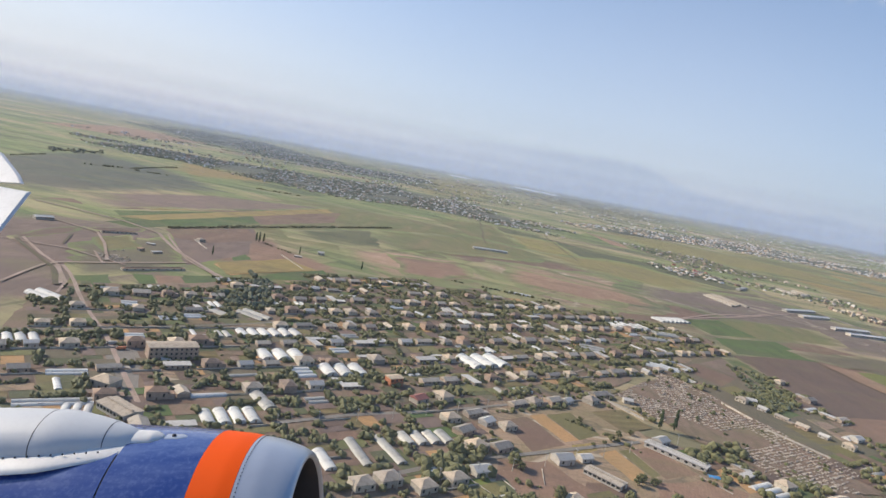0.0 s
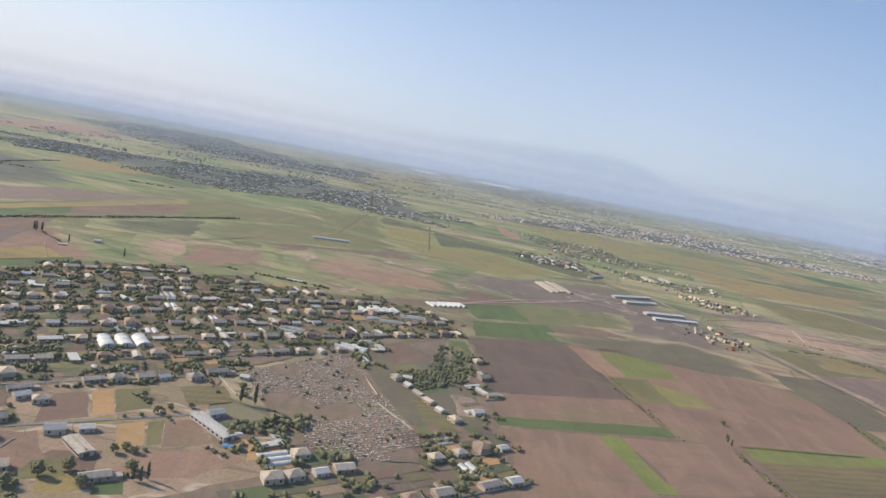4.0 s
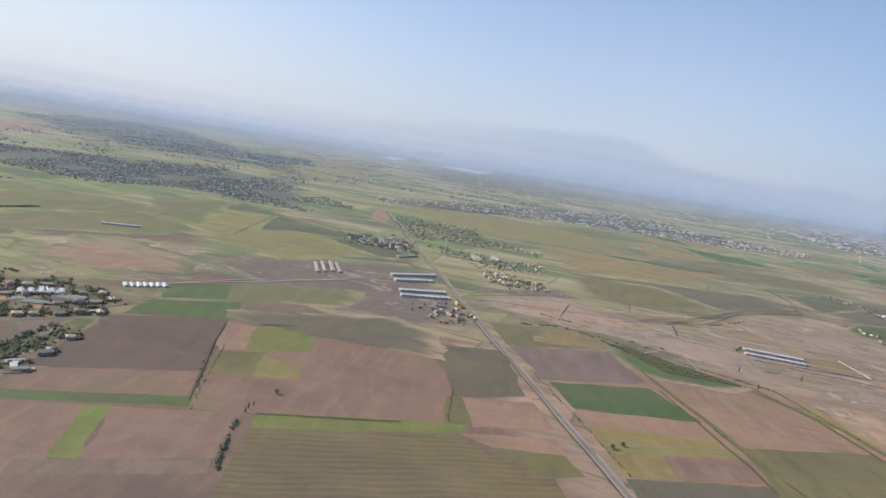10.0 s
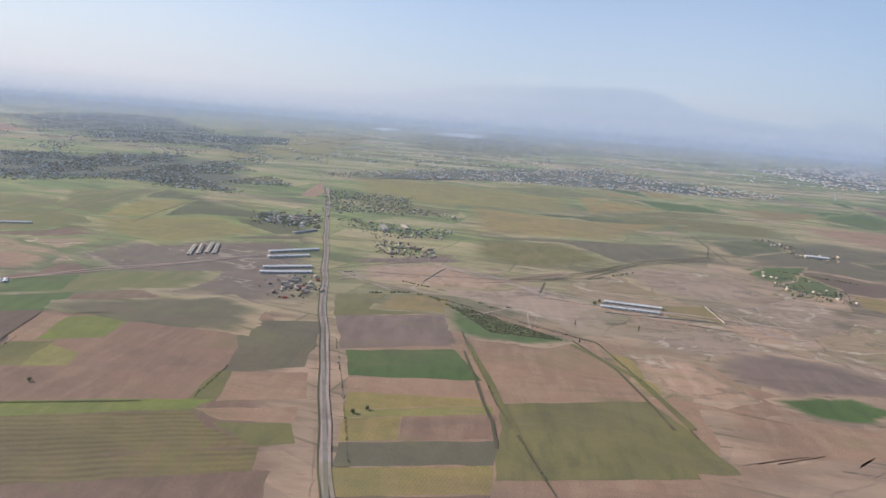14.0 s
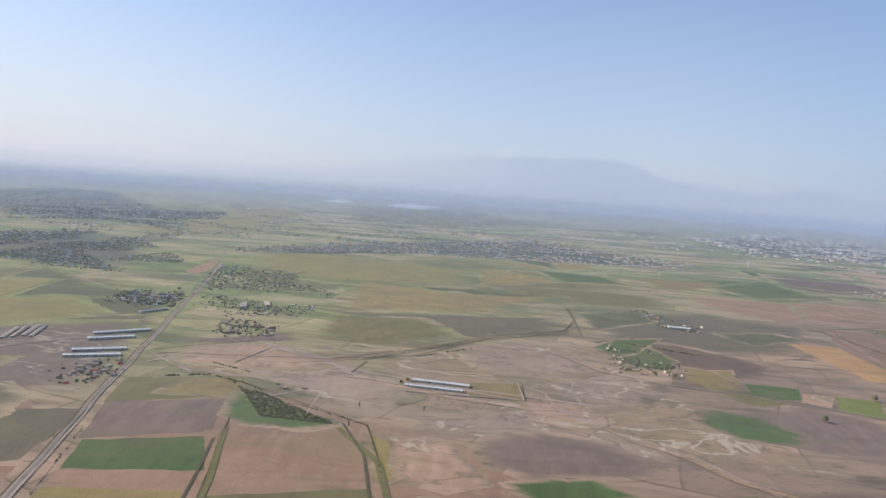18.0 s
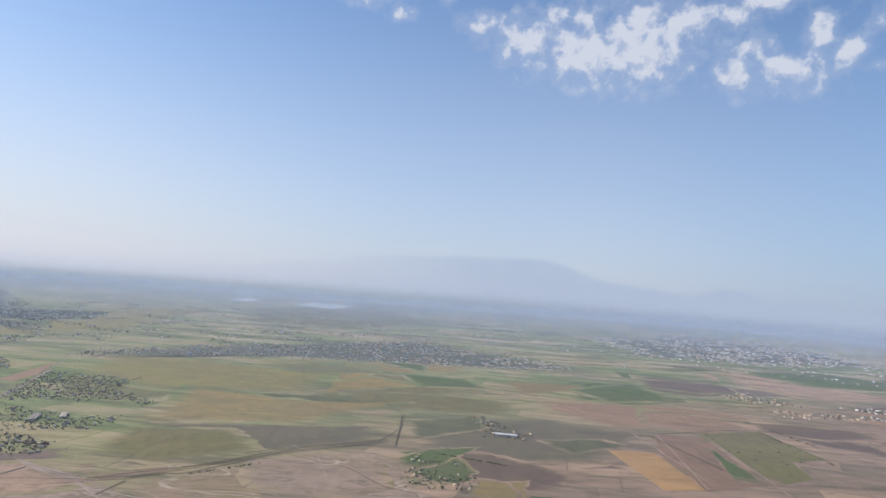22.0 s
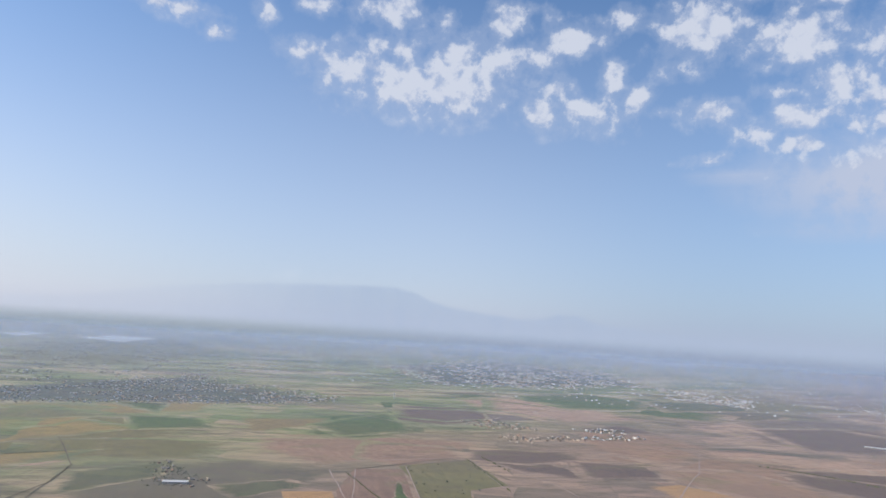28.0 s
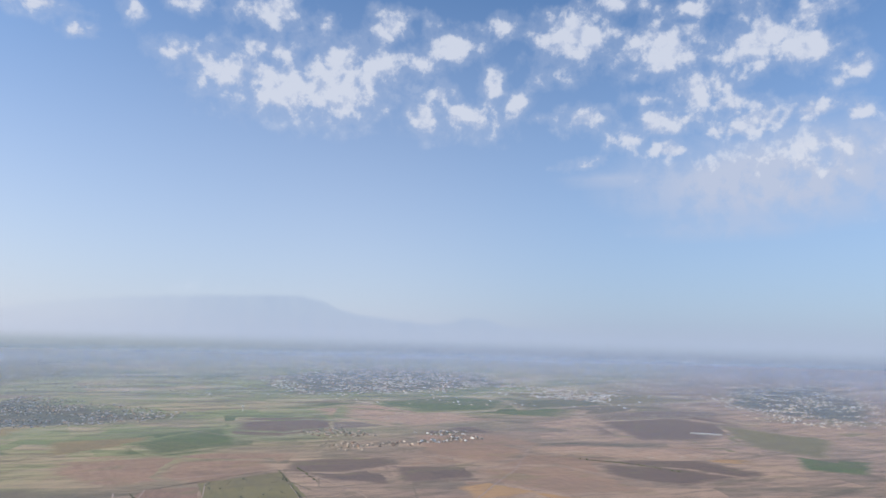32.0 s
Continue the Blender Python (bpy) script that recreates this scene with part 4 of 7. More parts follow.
field("tan", (1547, 845), (1620, 728), (1761, 701), (1755, 801), (1727, 926), (1569, 935), wobble=2.0)
field("green", (1822, 1675), (2031, 1614), (2349, 1689), (2216, 1926), (1857, 1836), wobble=2.0)
field("green", (2273, 1445), (2458, 1323), (2599, 1417), (2402, 1553), wobble=2.0)
field("olive", (2172, 946), (2204, 788), (2455, 959), (2384, 1236), wobble=2.0)
field("bright_dry", (-392, 2334), (-30, 3129), (63, 1793), (-119, 1307), wobble=2.0)
field("meadow", (-85, 892), (21, 978), (65, 685), (44, 621), wobble=2.0)
field("bright_dry", (35, 868), (106, 881), (122, 693), (63, 648), wobble=2.0)
field("bright_dry", (196, 1363), (394, 1363), (666, 1279), (657, 1046), (428, 996), (265, 1081), wobble=2.0)
field("yellow", (446, 1063), (643, 997), (806, 1047), (655, 839), (469, 805), wobble=2.0)
field("meadow", (-9, 3290), (523, 4726), (976, 3080), (587, 2226), (184, 2236), wobble=2.0)
field("green", (1679, 1862), (2044, 2002), (2171, 1804), (1969, 1573), (1759, 1578), wobble=2.0)
field("meadow_dark", (2129, 1832), (2499, 1851), (2410, 1644), (2042, 1580), wobble=2.0)
field("fallow_dimmed", (2110, 1415), (2404, 1506), (2636, 1446), (2624, 1351), (2073, 1329), wobble=2.0)
field("tan_pale", (1591, 1751), (1684, 1676), (1805, 1485), (1975, 1407), (1650, 1349), (1525, 1554), wobble=2.0)
field("fallow_dimmed", (1502, 1482), (1571, 1466), (1599, 1385), (1460, 1358), wobble=2.0)
field("meadow", (-104, 630), (-3, 748), (109, 712), (62, 622), (-46, 551), (-69, 514), wobble=2.0)
field("bright_dry", (52, 710), (181, 788), (270, 707), (190, 603), (106, 637), wobble=2.0)
field("soil_red", (-65, 499), (-8, 523), (6, 473), (-17, 430), (-43, 427), wobble=2.0)
field("tan", (31, 558), (141, 536), (147, 489), (88, 468), (24, 480), wobble=2.0)
for home in (VILLAGE, VILLAGE_EAST, VILLAGE_SOUTH):
    sheet("village_ground", home, CROPS["yard"], "dusty village ground between the plots", "ground", 1.9)
sheet("garden_ground", EAST_GARDENS, CROPS["grey"], "weedy orchard ground at the village edge", "ground", 1.9)
field("soil", (110, 322), (124, 338), (138, 322), (124, 302))
field("soil_mauve", (126, 340), (146, 362), (152, 335), (140, 324))
field("deep", (146, 366), (148, 318), (158, 300), (160, 345), (155, 372), wobble=2.0)
field("olive", (121, 298), (132, 308), (140, 294), (130, 284))
field("deep", (131, 282), (142, 293), (150, 280), (138, 270))
field("rows", (134, 262), (142, 266), (150, 252), (141, 246))
field("olive", (140, 244), (150, 250), (156, 240), (146, 236))
field("soil_pink", (150, 276), (154, 254), (164, 258), (160, 280), wobble=2.0)
sheet("graveyard", GRAVES, CROPS["yard"], "bare stony graveyard on waste ground", "ground", 1.9)
sheet("pavement", SQUARE, ASPHALT, "worn asphalt square beside the apartment block", "pavement", 0.6)
field("dry", (20, 229), (59, 252), (70, 210), (85, 193), (102, 184), (67, 148), (17, 149), (6, 164), (11, 193))
field("soil_red", (18, 175), (31, 179), (31, 157), (16, 151))
field("straw", (49, 194), (55, 199), (62, 184), (56, 179))
field("olive", (56, 199), (60, 202), (66, 187), (63, 184))
field("soil_red", (60, 202), (68, 207), (79, 193), (67, 185))
field("tan", (63, 181), (81, 191), (92, 187), (82, 172), (60, 163))
field("straw", (89, 198), (97, 203), (101, 194), (92, 187))
field("soil", (42, 172), (54, 177), (58, 165), (39, 158))
field("straw", (29, 214), (34, 218), (44, 201), (39, 197))
field("olive", (35, 218), (44, 225), (52, 209), (44, 201))
field("rows", (52, 230), (65, 239), (73, 226), (62, 216))
field("soil", (21, 206), (28, 212), (39, 195), (28, 185))
field("olive", (16, 192), (25, 184), (26, 180), (16, 175))
field("olive", (29, 149), (42, 156), (46, 149), (33, 142))
field("yellow", (47, 158), (55, 162), (60, 156), (51, 151))
field("green", (61, 161), (67, 164), (70, 158), (63, 155))
field("yellow", (41, 196), (49, 202), (49, 196), (41, 189))
field("yellow", (-138, 351), (-111, 400), (-89, 383), (-122, 328))
field("green", (-107, 346), (-93, 375), (-78, 359), (-98, 328))
field("bright", (9, 159), (15, 163), (21, 146), (16, 142))
field("meadow_dark", (15, 160), (20, 164), (23, 156), (20, 150))
field("soil_red", (23, 174), (32, 181), (46, 164), (33, 156))
field("olive", (41, 165), (48, 170), (53, 161), (42, 154))
ribbon("road_verge", [(518.6, -40), (478.6, 110), (435.6, 268), (394.8, 420.5), (221.8, 1117)], 1.5, DUST, "pale dirt verge along the road", "road verge", wander=2.0)
ribbon("road_verge", [(522, -40), (481.9, 110), (438.9, 268), (397.9, 421), (225.2, 1117)], 1.7, DUST, "pale dirt verge along the road", "road verge", wander=2.0)
ribbon("road", [(520, -40), (480, 110), (437, 268), (396, 421), (223, 1118), (154, 1323)], 2.0, ASPHALT, "worn grey two-lane country road", "road", wander=0)
ribbon("ditch", [(477.2, 110), (434.2, 268), (393.4, 420), (220.4, 1117)], 0.9, CROPS["ditch"], "dark weedy ditch beside the road", "ditch", wander=2.0)
ribbon("road", [(-44, 168), (-26, 184), (3, 204), (35, 231)], 1.8, ASPHALT, "village street of worn asphalt", "road", wander=0)
ribbon("road", [(-23, 140), (5, 167), (65, 210)], 1.8, ASPHALT, "village street of worn asphalt", "road", wander=0)
ribbon("road", [(-141, 194), (-118, 214), (-85, 248), (-31, 312)], 1.8, ASPHALT, "village street of worn asphalt", "road", wander=0)
ribbon("track", [(-181, 283), (-141, 238), (-113, 206), (-79, 164)], 1.5, DUST, "pale dirt lane through the village edge", "track", wander=2.0)
ribbon("track", [(152, 466), (231, 541), (303, 619)], 1.8, DUST, "pale dirt farm track", "track", wander=2.0)
ribbon("track", [(47, 270), (59, 286), (60, 260), (51, 261)], 1.6, DUST, "pale curving dirt track", "track", wander=2.0)
ribbon("track", [(714, 512), (768, 456), (822, 391)], 1.6, DUST, "pale dirt farm track across fields", "track", wander=2.0)
ribbon("track", [(375, 563), (454, 629), (540, 574), (682, 524)], 2.2, DUST, "pale dirt farm track across fields", "track", wander=2.0)
ribbon("ditch", [(495, 579), (553, 606), (647, 702), (758, 785)], 1.0, CROPS["ditch"], "dark weedy ditch across the steppe", "ditch", wander=2.0)
ribbon("ditch", [(486, 444), (510, 335), (533, 256)], 1.0, CROPS["ditch"], "green hedge line between fields", "ditch", wander=2.0)
ribbon("ditch", [(471, 514), (577, 448), (596, 378), (607, 320)], 1.0, CROPS["ditch"], "green hedge line between fields", "ditch", wander=2.0)
ribbon("track", [(618, 665), (674, 726), (769, 794)], 1.2, DUST, "thin dirt track between plots", "track", wander=2.0)
ribbon("ditch", [(-201, 429), (-159, 536), (-86, 673)], 1.6, CROPS["ditch"], "dark hedge line across the meadow", "ditch", wander=2.0)
ribbon("ditch", [(11, 700), (2, 962)], 1.6, CROPS["ditch"], "dark hedge line across the meadow", "ditch", wander=2.0)
ribbon("ditch", [(110, 699), (96, 933)], 1.6, CROPS["ditch"], "dark hedge line across the meadow", "ditch", wander=2.0)
ribbon("track", [(376, 550), (424, 590), (477, 623)], 2.4, DUST, "pale dirt track over bare ground", "track", wander=2.0)
ribbon("track", [(370, 574), (423, 529)], 2.4, DUST, "pale dirt track over bare ground", "track", wander=2.0)
ribbon("track", [(450, 636), (502, 610), (556, 550)], 2.6, DUST, "pale dirt track over bare ground", "track", wander=2.0)
ribbon("track", [(541, 546), (594, 535), (653, 540), (740, 527)], 2.6, DUST, "pale dirt track over bare ground", "track", wander=2.0)
ribbon("ditch", [(665, 734), (754, 790), (776, 856)], 1.4, CROPS["ditch"], "dark weedy ditch across the steppe", "ditch", wander=2.0)
ribbon("ditch", [(1786, 945), (1847, 882), (1877, 809)], 1.6, CROPS["ditch"], "dark hedge line across the plain", "ditch", wander=2.0)
ribbon("track", [(1340, 951), (1373, 832), (1374, 775)], 1.5, DUST, "pale dirt track between plots", "track", wander=2.0)
ribbon("track", [(1506, 1433), (1605, 1202), (1734, 1015)], 1.6, DUST, "pale dirt track between plots", "track", wander=2.0)
ribbon("track", [(713, 510), (758, 455), (790, 436), (815, 398)], 3.0, DUST, "pale dirt track across the steppe", "track", wander=2.0)
ribbon("track", [(444, 637), (493, 609), (519, 598)], 2.0, DUST, "pale dirt track over bare ground", "track", wander=2.0)
ribbon("track", [(382, 580), (415, 536), (475, 529), (537, 525)], 2.0, DUST, "pale dirt track over bare ground", "track", wander=2.0)
ribbon("ditch", [(367, 584), (402, 613), (444, 642)], 1.6, CROPS["ditch"], "dark bank along bare ground", "ditch", wander=2.0)
ribbon("ditch", [(664, 710), (728, 675), (764, 626), (794, 610)], 1.0, CROPS["ditch"], "thin ditch across the steppe", "ditch", wander=2.0)
ribbon("grass_strip", [(559, 440), (592, 391), (607, 330)], 4.5, CROPS["olive"], "olive grass strip along a field path", "grass strip", wander=2.0)
ribbon("grass_strip", [(491, 424), (507, 358), (519, 304)], 3.5, CROPS["olive"], "olive grass strip along a field path", "grass strip", wander=2.0)
ribbon("track", [(148, 464), (195, 518), (260, 570)], 1.8, DUST, "pale dirt farm track", "track", wander=2.0)
ribbon("track", [(1110, 974), (1300, 998), (1295, 818)], 1.5, DUST, "pale dirt track between plots", "track", wander=2.0)
ribbon("track", [(1088, 919), (1093, 690)], 1.5, DUST, "pale dirt track between plots", "track", wander=2.0)
ribbon("track", [(-183, 280), (-163, 258), (-155, 242)], 1.2, DUST, "pale dirt track across waste ground", "track", wander=2.0)
ribbon("track", [(-191, 406), (-151, 344), (-124, 319)], 1.4, DUST, "pale dirt track across waste ground", "track", wander=2.0)
ribbon("track", [(-232, 312), (-200, 317), (-164, 306)], 1.4, DUST, "pale dirt track across waste ground", "track", wander=2.0)
ribbon("track", [(-303, 435), (-260, 428), (-229, 420), (-195, 402), (-164, 361), (-128, 325), (-102, 304)], 2.0, DUST, "pale dirt track over waste ground", "track", wander=2.0)
ribbon("track", [(-249, 381), (-216, 369), (-197, 343), (-175, 310)], 1.5, DUST, "pale dirt track over waste ground", "track", wander=2.0)
ribbon("track", [(-189, 322), (-177, 307), (-171, 300)], 1.2, DUST, "pale dirt track over waste ground", "track", wander=2.0)
ribbon("track", [(-178, 242), (-185, 278), (-184, 287), (-147, 336)], 1.5, DUST, "pale dirt track over waste ground", "track", wander=2.0)
ribbon("ditch", [(-227, 317), (-198, 291), (-181, 275), (-163, 252)], 2.2, CROPS["ditch"], "dark gully across waste ground", "ditch", wander=2.0)
ribbon("track", [(-227, 322), (-199, 296), (-182, 281), (-163, 255)], 1.6, DUST, "pale eroded gully bank", "track", wander=2.0)
ribbon("ditch", [(-220, 350), (-207, 324)], 1.4, CROPS["ditch"], "dark gully across waste ground", "ditch", wander=2.0)
ribbon("ditch", [(-202, 428), (-162, 519), (-88, 673)], 1.6, CROPS["ditch"], "dark hedge line between strip fields", "ditch", wander=2.0)

field("deep", (468, 497), (481, 491), (509, 479), (541, 458), (566, 448), (541, 427), (498, 430), (476, 444), wobble=2.0)
field("soil_pink", (424, 613), (496, 624), (553, 590), (613, 518), (574, 453), (519, 501), (445, 543), wobble=2.0)
field("tan_pale", (376, 607), (450, 639), (500, 600), (551, 602), (515, 558), (449, 547), (392, 550), wobble=2.0)
field("tan_pale", (679, 527), (724, 531), (752, 493), (724, 460), (693, 480), wobble=2.0)
ribbon("track", [(713, 503), (704, 548), (684, 566)], 2.0, DUST, "pale dirt track over bare ground", "track", wander=2.0)
ribbon("track", [(731, 526), (728, 554), (733, 586)], 1.6, DUST, "pale dirt track over bare ground", "track", wander=2.0)
ribbon("track", [(811, 603), (844, 595), (923, 578), (978, 551)], 1.2, DUST, "pale dirt track over bare ground", "track", wander=2.0)
ribbon("track", [(714, 638), (694, 719), (664, 747)], 1.4, DUST, "pale dirt track over bare ground", "track", wander=2.0)
ribbon("track", [(371, 570), (444, 641), (491, 606), (539, 587)], 1.6, DUST, "pale dirt track over bare ground", "track", wander=2.0)
ribbon("track", [(378, 573), (416, 541), (448, 534)], 1.5, DUST, "pale dirt track over bare ground", "track", wander=2.0)
ribbon("track", [(535, 566), (561, 550), (600, 542)], 2.4, DUST, "pale dirt track over bare ground", "track", wander=2.0)
ribbon("track", [(486, 476), (533, 523), (532, 455)], 1.4, DUST, "pale dirt track over bare ground", "track", wander=2.0)
ribbon("ditch", [(521, 602), (605, 663), (670, 736), (763, 800)], 1.2, CROPS["ditch"], "dark weedy ditch across the steppe", "ditch", wander=2.0)
ribbon("ditch", [(521, 601), (592, 631), (668, 726), (758, 783)], 1.4, CROPS["ditch"], "dark weedy ditch across the steppe", "ditch", wander=2.0)
ribbon("ditch", [(546, 562), (552, 600)], 2.0, CROPS["ditch"], "dark gap beside a ruined yard", "ditch", wander=2.0)
ribbon("ditch", [(689, 567), (687, 522)], 1.0, CROPS["ditch"], "dark bank along a yard", "ditch", wander=2.0)
ribbon("ditch", [(490, 408), (500, 352), (507, 315), (509, 289)], 1.6, CROPS["ditch"], "dark hedge line between fields", "ditch", wander=2.0)
ribbon("ditch", [(561, 448), (582, 400), (590, 363), (597, 327)], 1.8, CROPS["ditch"], "dark hedge line between fields", "ditch", wander=2.0)
ribbon("ditch", [(641, 708), (546, 601), (370, 575)], 1.0, CROPS["ditch"], "dark weedy ditch across the steppe", "ditch", wander=2.0)
ribbon("track", [(151, 466), (206, 518), (286, 606)], 1.6, DUST, "pale dirt farm track", "track", wander=2.0)
ribbon("ditch", [(217, 401), (237, 319), (246, 283)], 1.0, CROPS["ditch"], "weedy path between fields", "ditch", wander=2.0)
ribbon("ditch", [(277, 281), (340, 299)], 0.8, CROPS["ditch"], "dark weedy row along a crop strip", "ditch", wander=2.0)
ribbon("track", [(1124, 928), (1080, 675)], 1.4, DUST, "pale dirt track between plots", "track", wander=2.0)
ribbon("track", [(1196, 941), (1171, 752), (1160, 670)], 1.4, DUST, "pale dirt track between plots", "track", wander=2.0)
ribbon("ditch", [(1006, 895), (1124, 928), (1297, 983)], 1.4, CROPS["ditch"], "dark hedge line across the plain", "ditch", wander=2.0)
ribbon("ditch", [(721, 1129), (781, 943), (772, 771)], 1.4, CROPS["ditch"], "dark weedy ditch across the steppe", "ditch", wander=2.0)
ribbon("track", [(1337, 1222), (1210, 1407), (1178, 1525)], 1.6, DUST, "pale dirt track over bare ground", "track", wander=2.0)
ribbon("track", [(1650, 1220), (1710, 1085), (1817, 1041)], 1.8, DUST, "pale dirt track across the plain", "track", wander=2.0)
ribbon("ditch", [(1132, 927), (1278, 994), (1317, 864)], 1.8, CROPS["ditch"], "dark hedge line across the plain", "ditch", wander=2.0)
ribbon("ditch", [(1791, 937), (1847, 881), (1892, 809)], 3.2, CROPS["ditch"], "dark ditch and scrub across the plain", "ditch", wander=2.0)
ribbon("track", [(1916, 1018), (2016, 930), (2115, 852)], 2.6, DUST, "pale dirt track across the plain", "track", wander=2.0)
ribbon("track", [(1501, 761), (1638, 901), (1768, 1071)], 1.8, DUST, "pale dirt track across the plain", "track", wander=2.0)

ribbon("track", [(538, 554), (586, 535), (630, 518), (697, 505), (716, 495), (746, 472), (767, 454), (785, 435), (801, 409), (826, 395), (867, 373)], 5.5, CROPS["tan_pale"], "pale trodden strip across the steppe", "track", wander=4.0)
ribbon("track", [(700, 508), (719, 498), (749, 475), (770, 457), (788, 438), (804, 412), (829, 398), (870, 376)], 1.3, DUST, "pale wheel track along a trodden strip", "track", wander=3.0)

# ---- trees ----
def lump(bm, c, r, squash=0.8, sub=1, rag=0.25):
    got = bmesh.ops.create_icosphere(bm, subdivisions=sub, radius=1.0)["verts"]
    for v in got:
        k = 1 + rag * (random.random() - 0.5) * 2
        v.co = Vector((v.co.x * r * k + c[0], v.co.y * r * k + c[1], v.co.z * r * squash * k + c[2]))


def trunk_mesh(h, r):
    bm = bmesh.new()
    bmesh.ops.create_cone(bm, cap_ends=True, segments=6, radius1=r, radius2=r * 0.45, depth=h, matrix=pose(0, 0, h / 2 - 0.12))
    for k in range(3):
        a = k * 2.1
        m = pose(0.25 * r * math.cos(a), 0.25 * r * math.sin(a), h * 0.75, 35 * math.sin(a), 35 * math.cos(a), 0)
        bmesh.ops.create_cone(bm, cap_ends=True, segments=5, radius1=r * 0.4, radius2=r * 0.12, depth=h * 0.7, matrix=m @ pose(0, 0, h * 0.35))
    return bm


def tree_kind(name, w, h, lumps, tall, mat, label):
    """A tapered trunk with limbs, and a ragged crown of many clumps and loose leaf tufts."""
    e = thing(name, 0, -400, 0, label, "tree")
    part("trunk", trunk_mesh(h * 0.45, w * 0.06), BARK, e)
    bm = bmesh.new()
    for i in range(lumps):
        u, a = (i + 0.5) / lumps, i * 2.39996
        z = h * (0.34 + 0.60 * u) if not tall else h * (0.14 + 0.80 * u)
        rad = w * 0.36 * math.sqrt(max(0.05, 1 - abs(2 * u - 0.8) ** 2 * 0.6)) * random.uniform(0.55, 1.15)
        if tall:
            rad = w * 0.28 * (1 - 0.75 * u)
        lump(bm, (rad * math.cos(a), rad * math.sin(a), z), w * random.uniform(0.15, 0.27) * (1 if not tall else 1.1), 0.8 if not tall else 1.6)
    for i in range(lumps * 4):
        a, u = random.random() * 6.283, random.random()
        rr = w * 0.52 * (0.75 + 0.4 * random.random()) * (1 if not tall else 0.75 * (1 - 0.6 * u))
        c = Vector((rr * math.cos(a), rr * math.sin(a), h * (0.32 + 0.62 * u)))
        s = w * 0.07
        q = [bm.verts.new(c + Vector((random.uniform(-s, s), random.uniform(-s, s), random.uniform(-s, s)))) for _ in range(4)]
        bm.faces.new(q)
    part("crown", bm, mat, e)
    return e


TREES = [tree_kind("tree", 2.6, 3.0, 12, False, LEAF, "dusty green orchard tree in a village garden"),
         tree_kind("tree", 2.0, 2.2, 9, False, LEAF, "small round garden tree with dense leaves"),
         tree_kind("tree", 3.4, 3.6, 16, False, LEAF, "broad walnut tree with a ragged crown"),
         tree_kind("bush", 1.6, 1.2, 7, False, LEAF, "low green bush beside a field edge"),
         tree_kind("poplar_tree", 1.5, 6.0, 14, True, POPLAR, "tall slender dark poplar tree")]
TREE_USED = [False] * len(TREES)


def tree(x, y, k=0, s=1.0, group=""):
    src = TREES[k]
    m = pose(x, y, 0.04, 0, 0, random.uniform(0, 360))
    if not TREE_USED[k]:
        TREE_USED[k], ob = True, src
        src.matrix_basis = m
    else:
        ob = copy_thing(src, m)
    ob.scale = (s, s, s * random.uniform(0.85, 1.15))
    if group:
        tagged(ob, group=group)
    return ob


def grove(name, spots, size, mat, label, category="trees"):
    """Far trees that nobody could count: ragged clumps in one object."""
    vs, fs, base = [], [], []
    bm = bmesh.new()
    bmesh.ops.create_icosphere(bm, subdivisions=1, radius=1.0)
    base = [v.co.copy() for v in bm.verts]
    tri = [[v.index for v in f.verts] for f in bm.faces]
    bm.free()
    for x, y in spots:
        r = size * random.uniform(0.5, 1.3)
        for _ in range(2):
            ox, oy, s0 = random.uniform(-r, r) * 0.6, random.uniform(-r, r) * 0.6, r * random.uniform(0.5, 0.9)
            n0 = len(vs)
            for c in base:
                k = random.uniform(0.75, 1.25)
                vs.append((x + ox + c.x * s0 * k, y + oy + c.y * s0 * k, 0.15 + s0 * 0.75 + c.z * s0 * k * 0.9))
            fs += [[i + n0 for i in t] for t in tri]
    me = bpy.data.meshes.new(name)
    me.from_pydata(vs, [], fs)
    me.materials.append(mat)
    return tagged(new(name, me), label, category, kind="stuff")


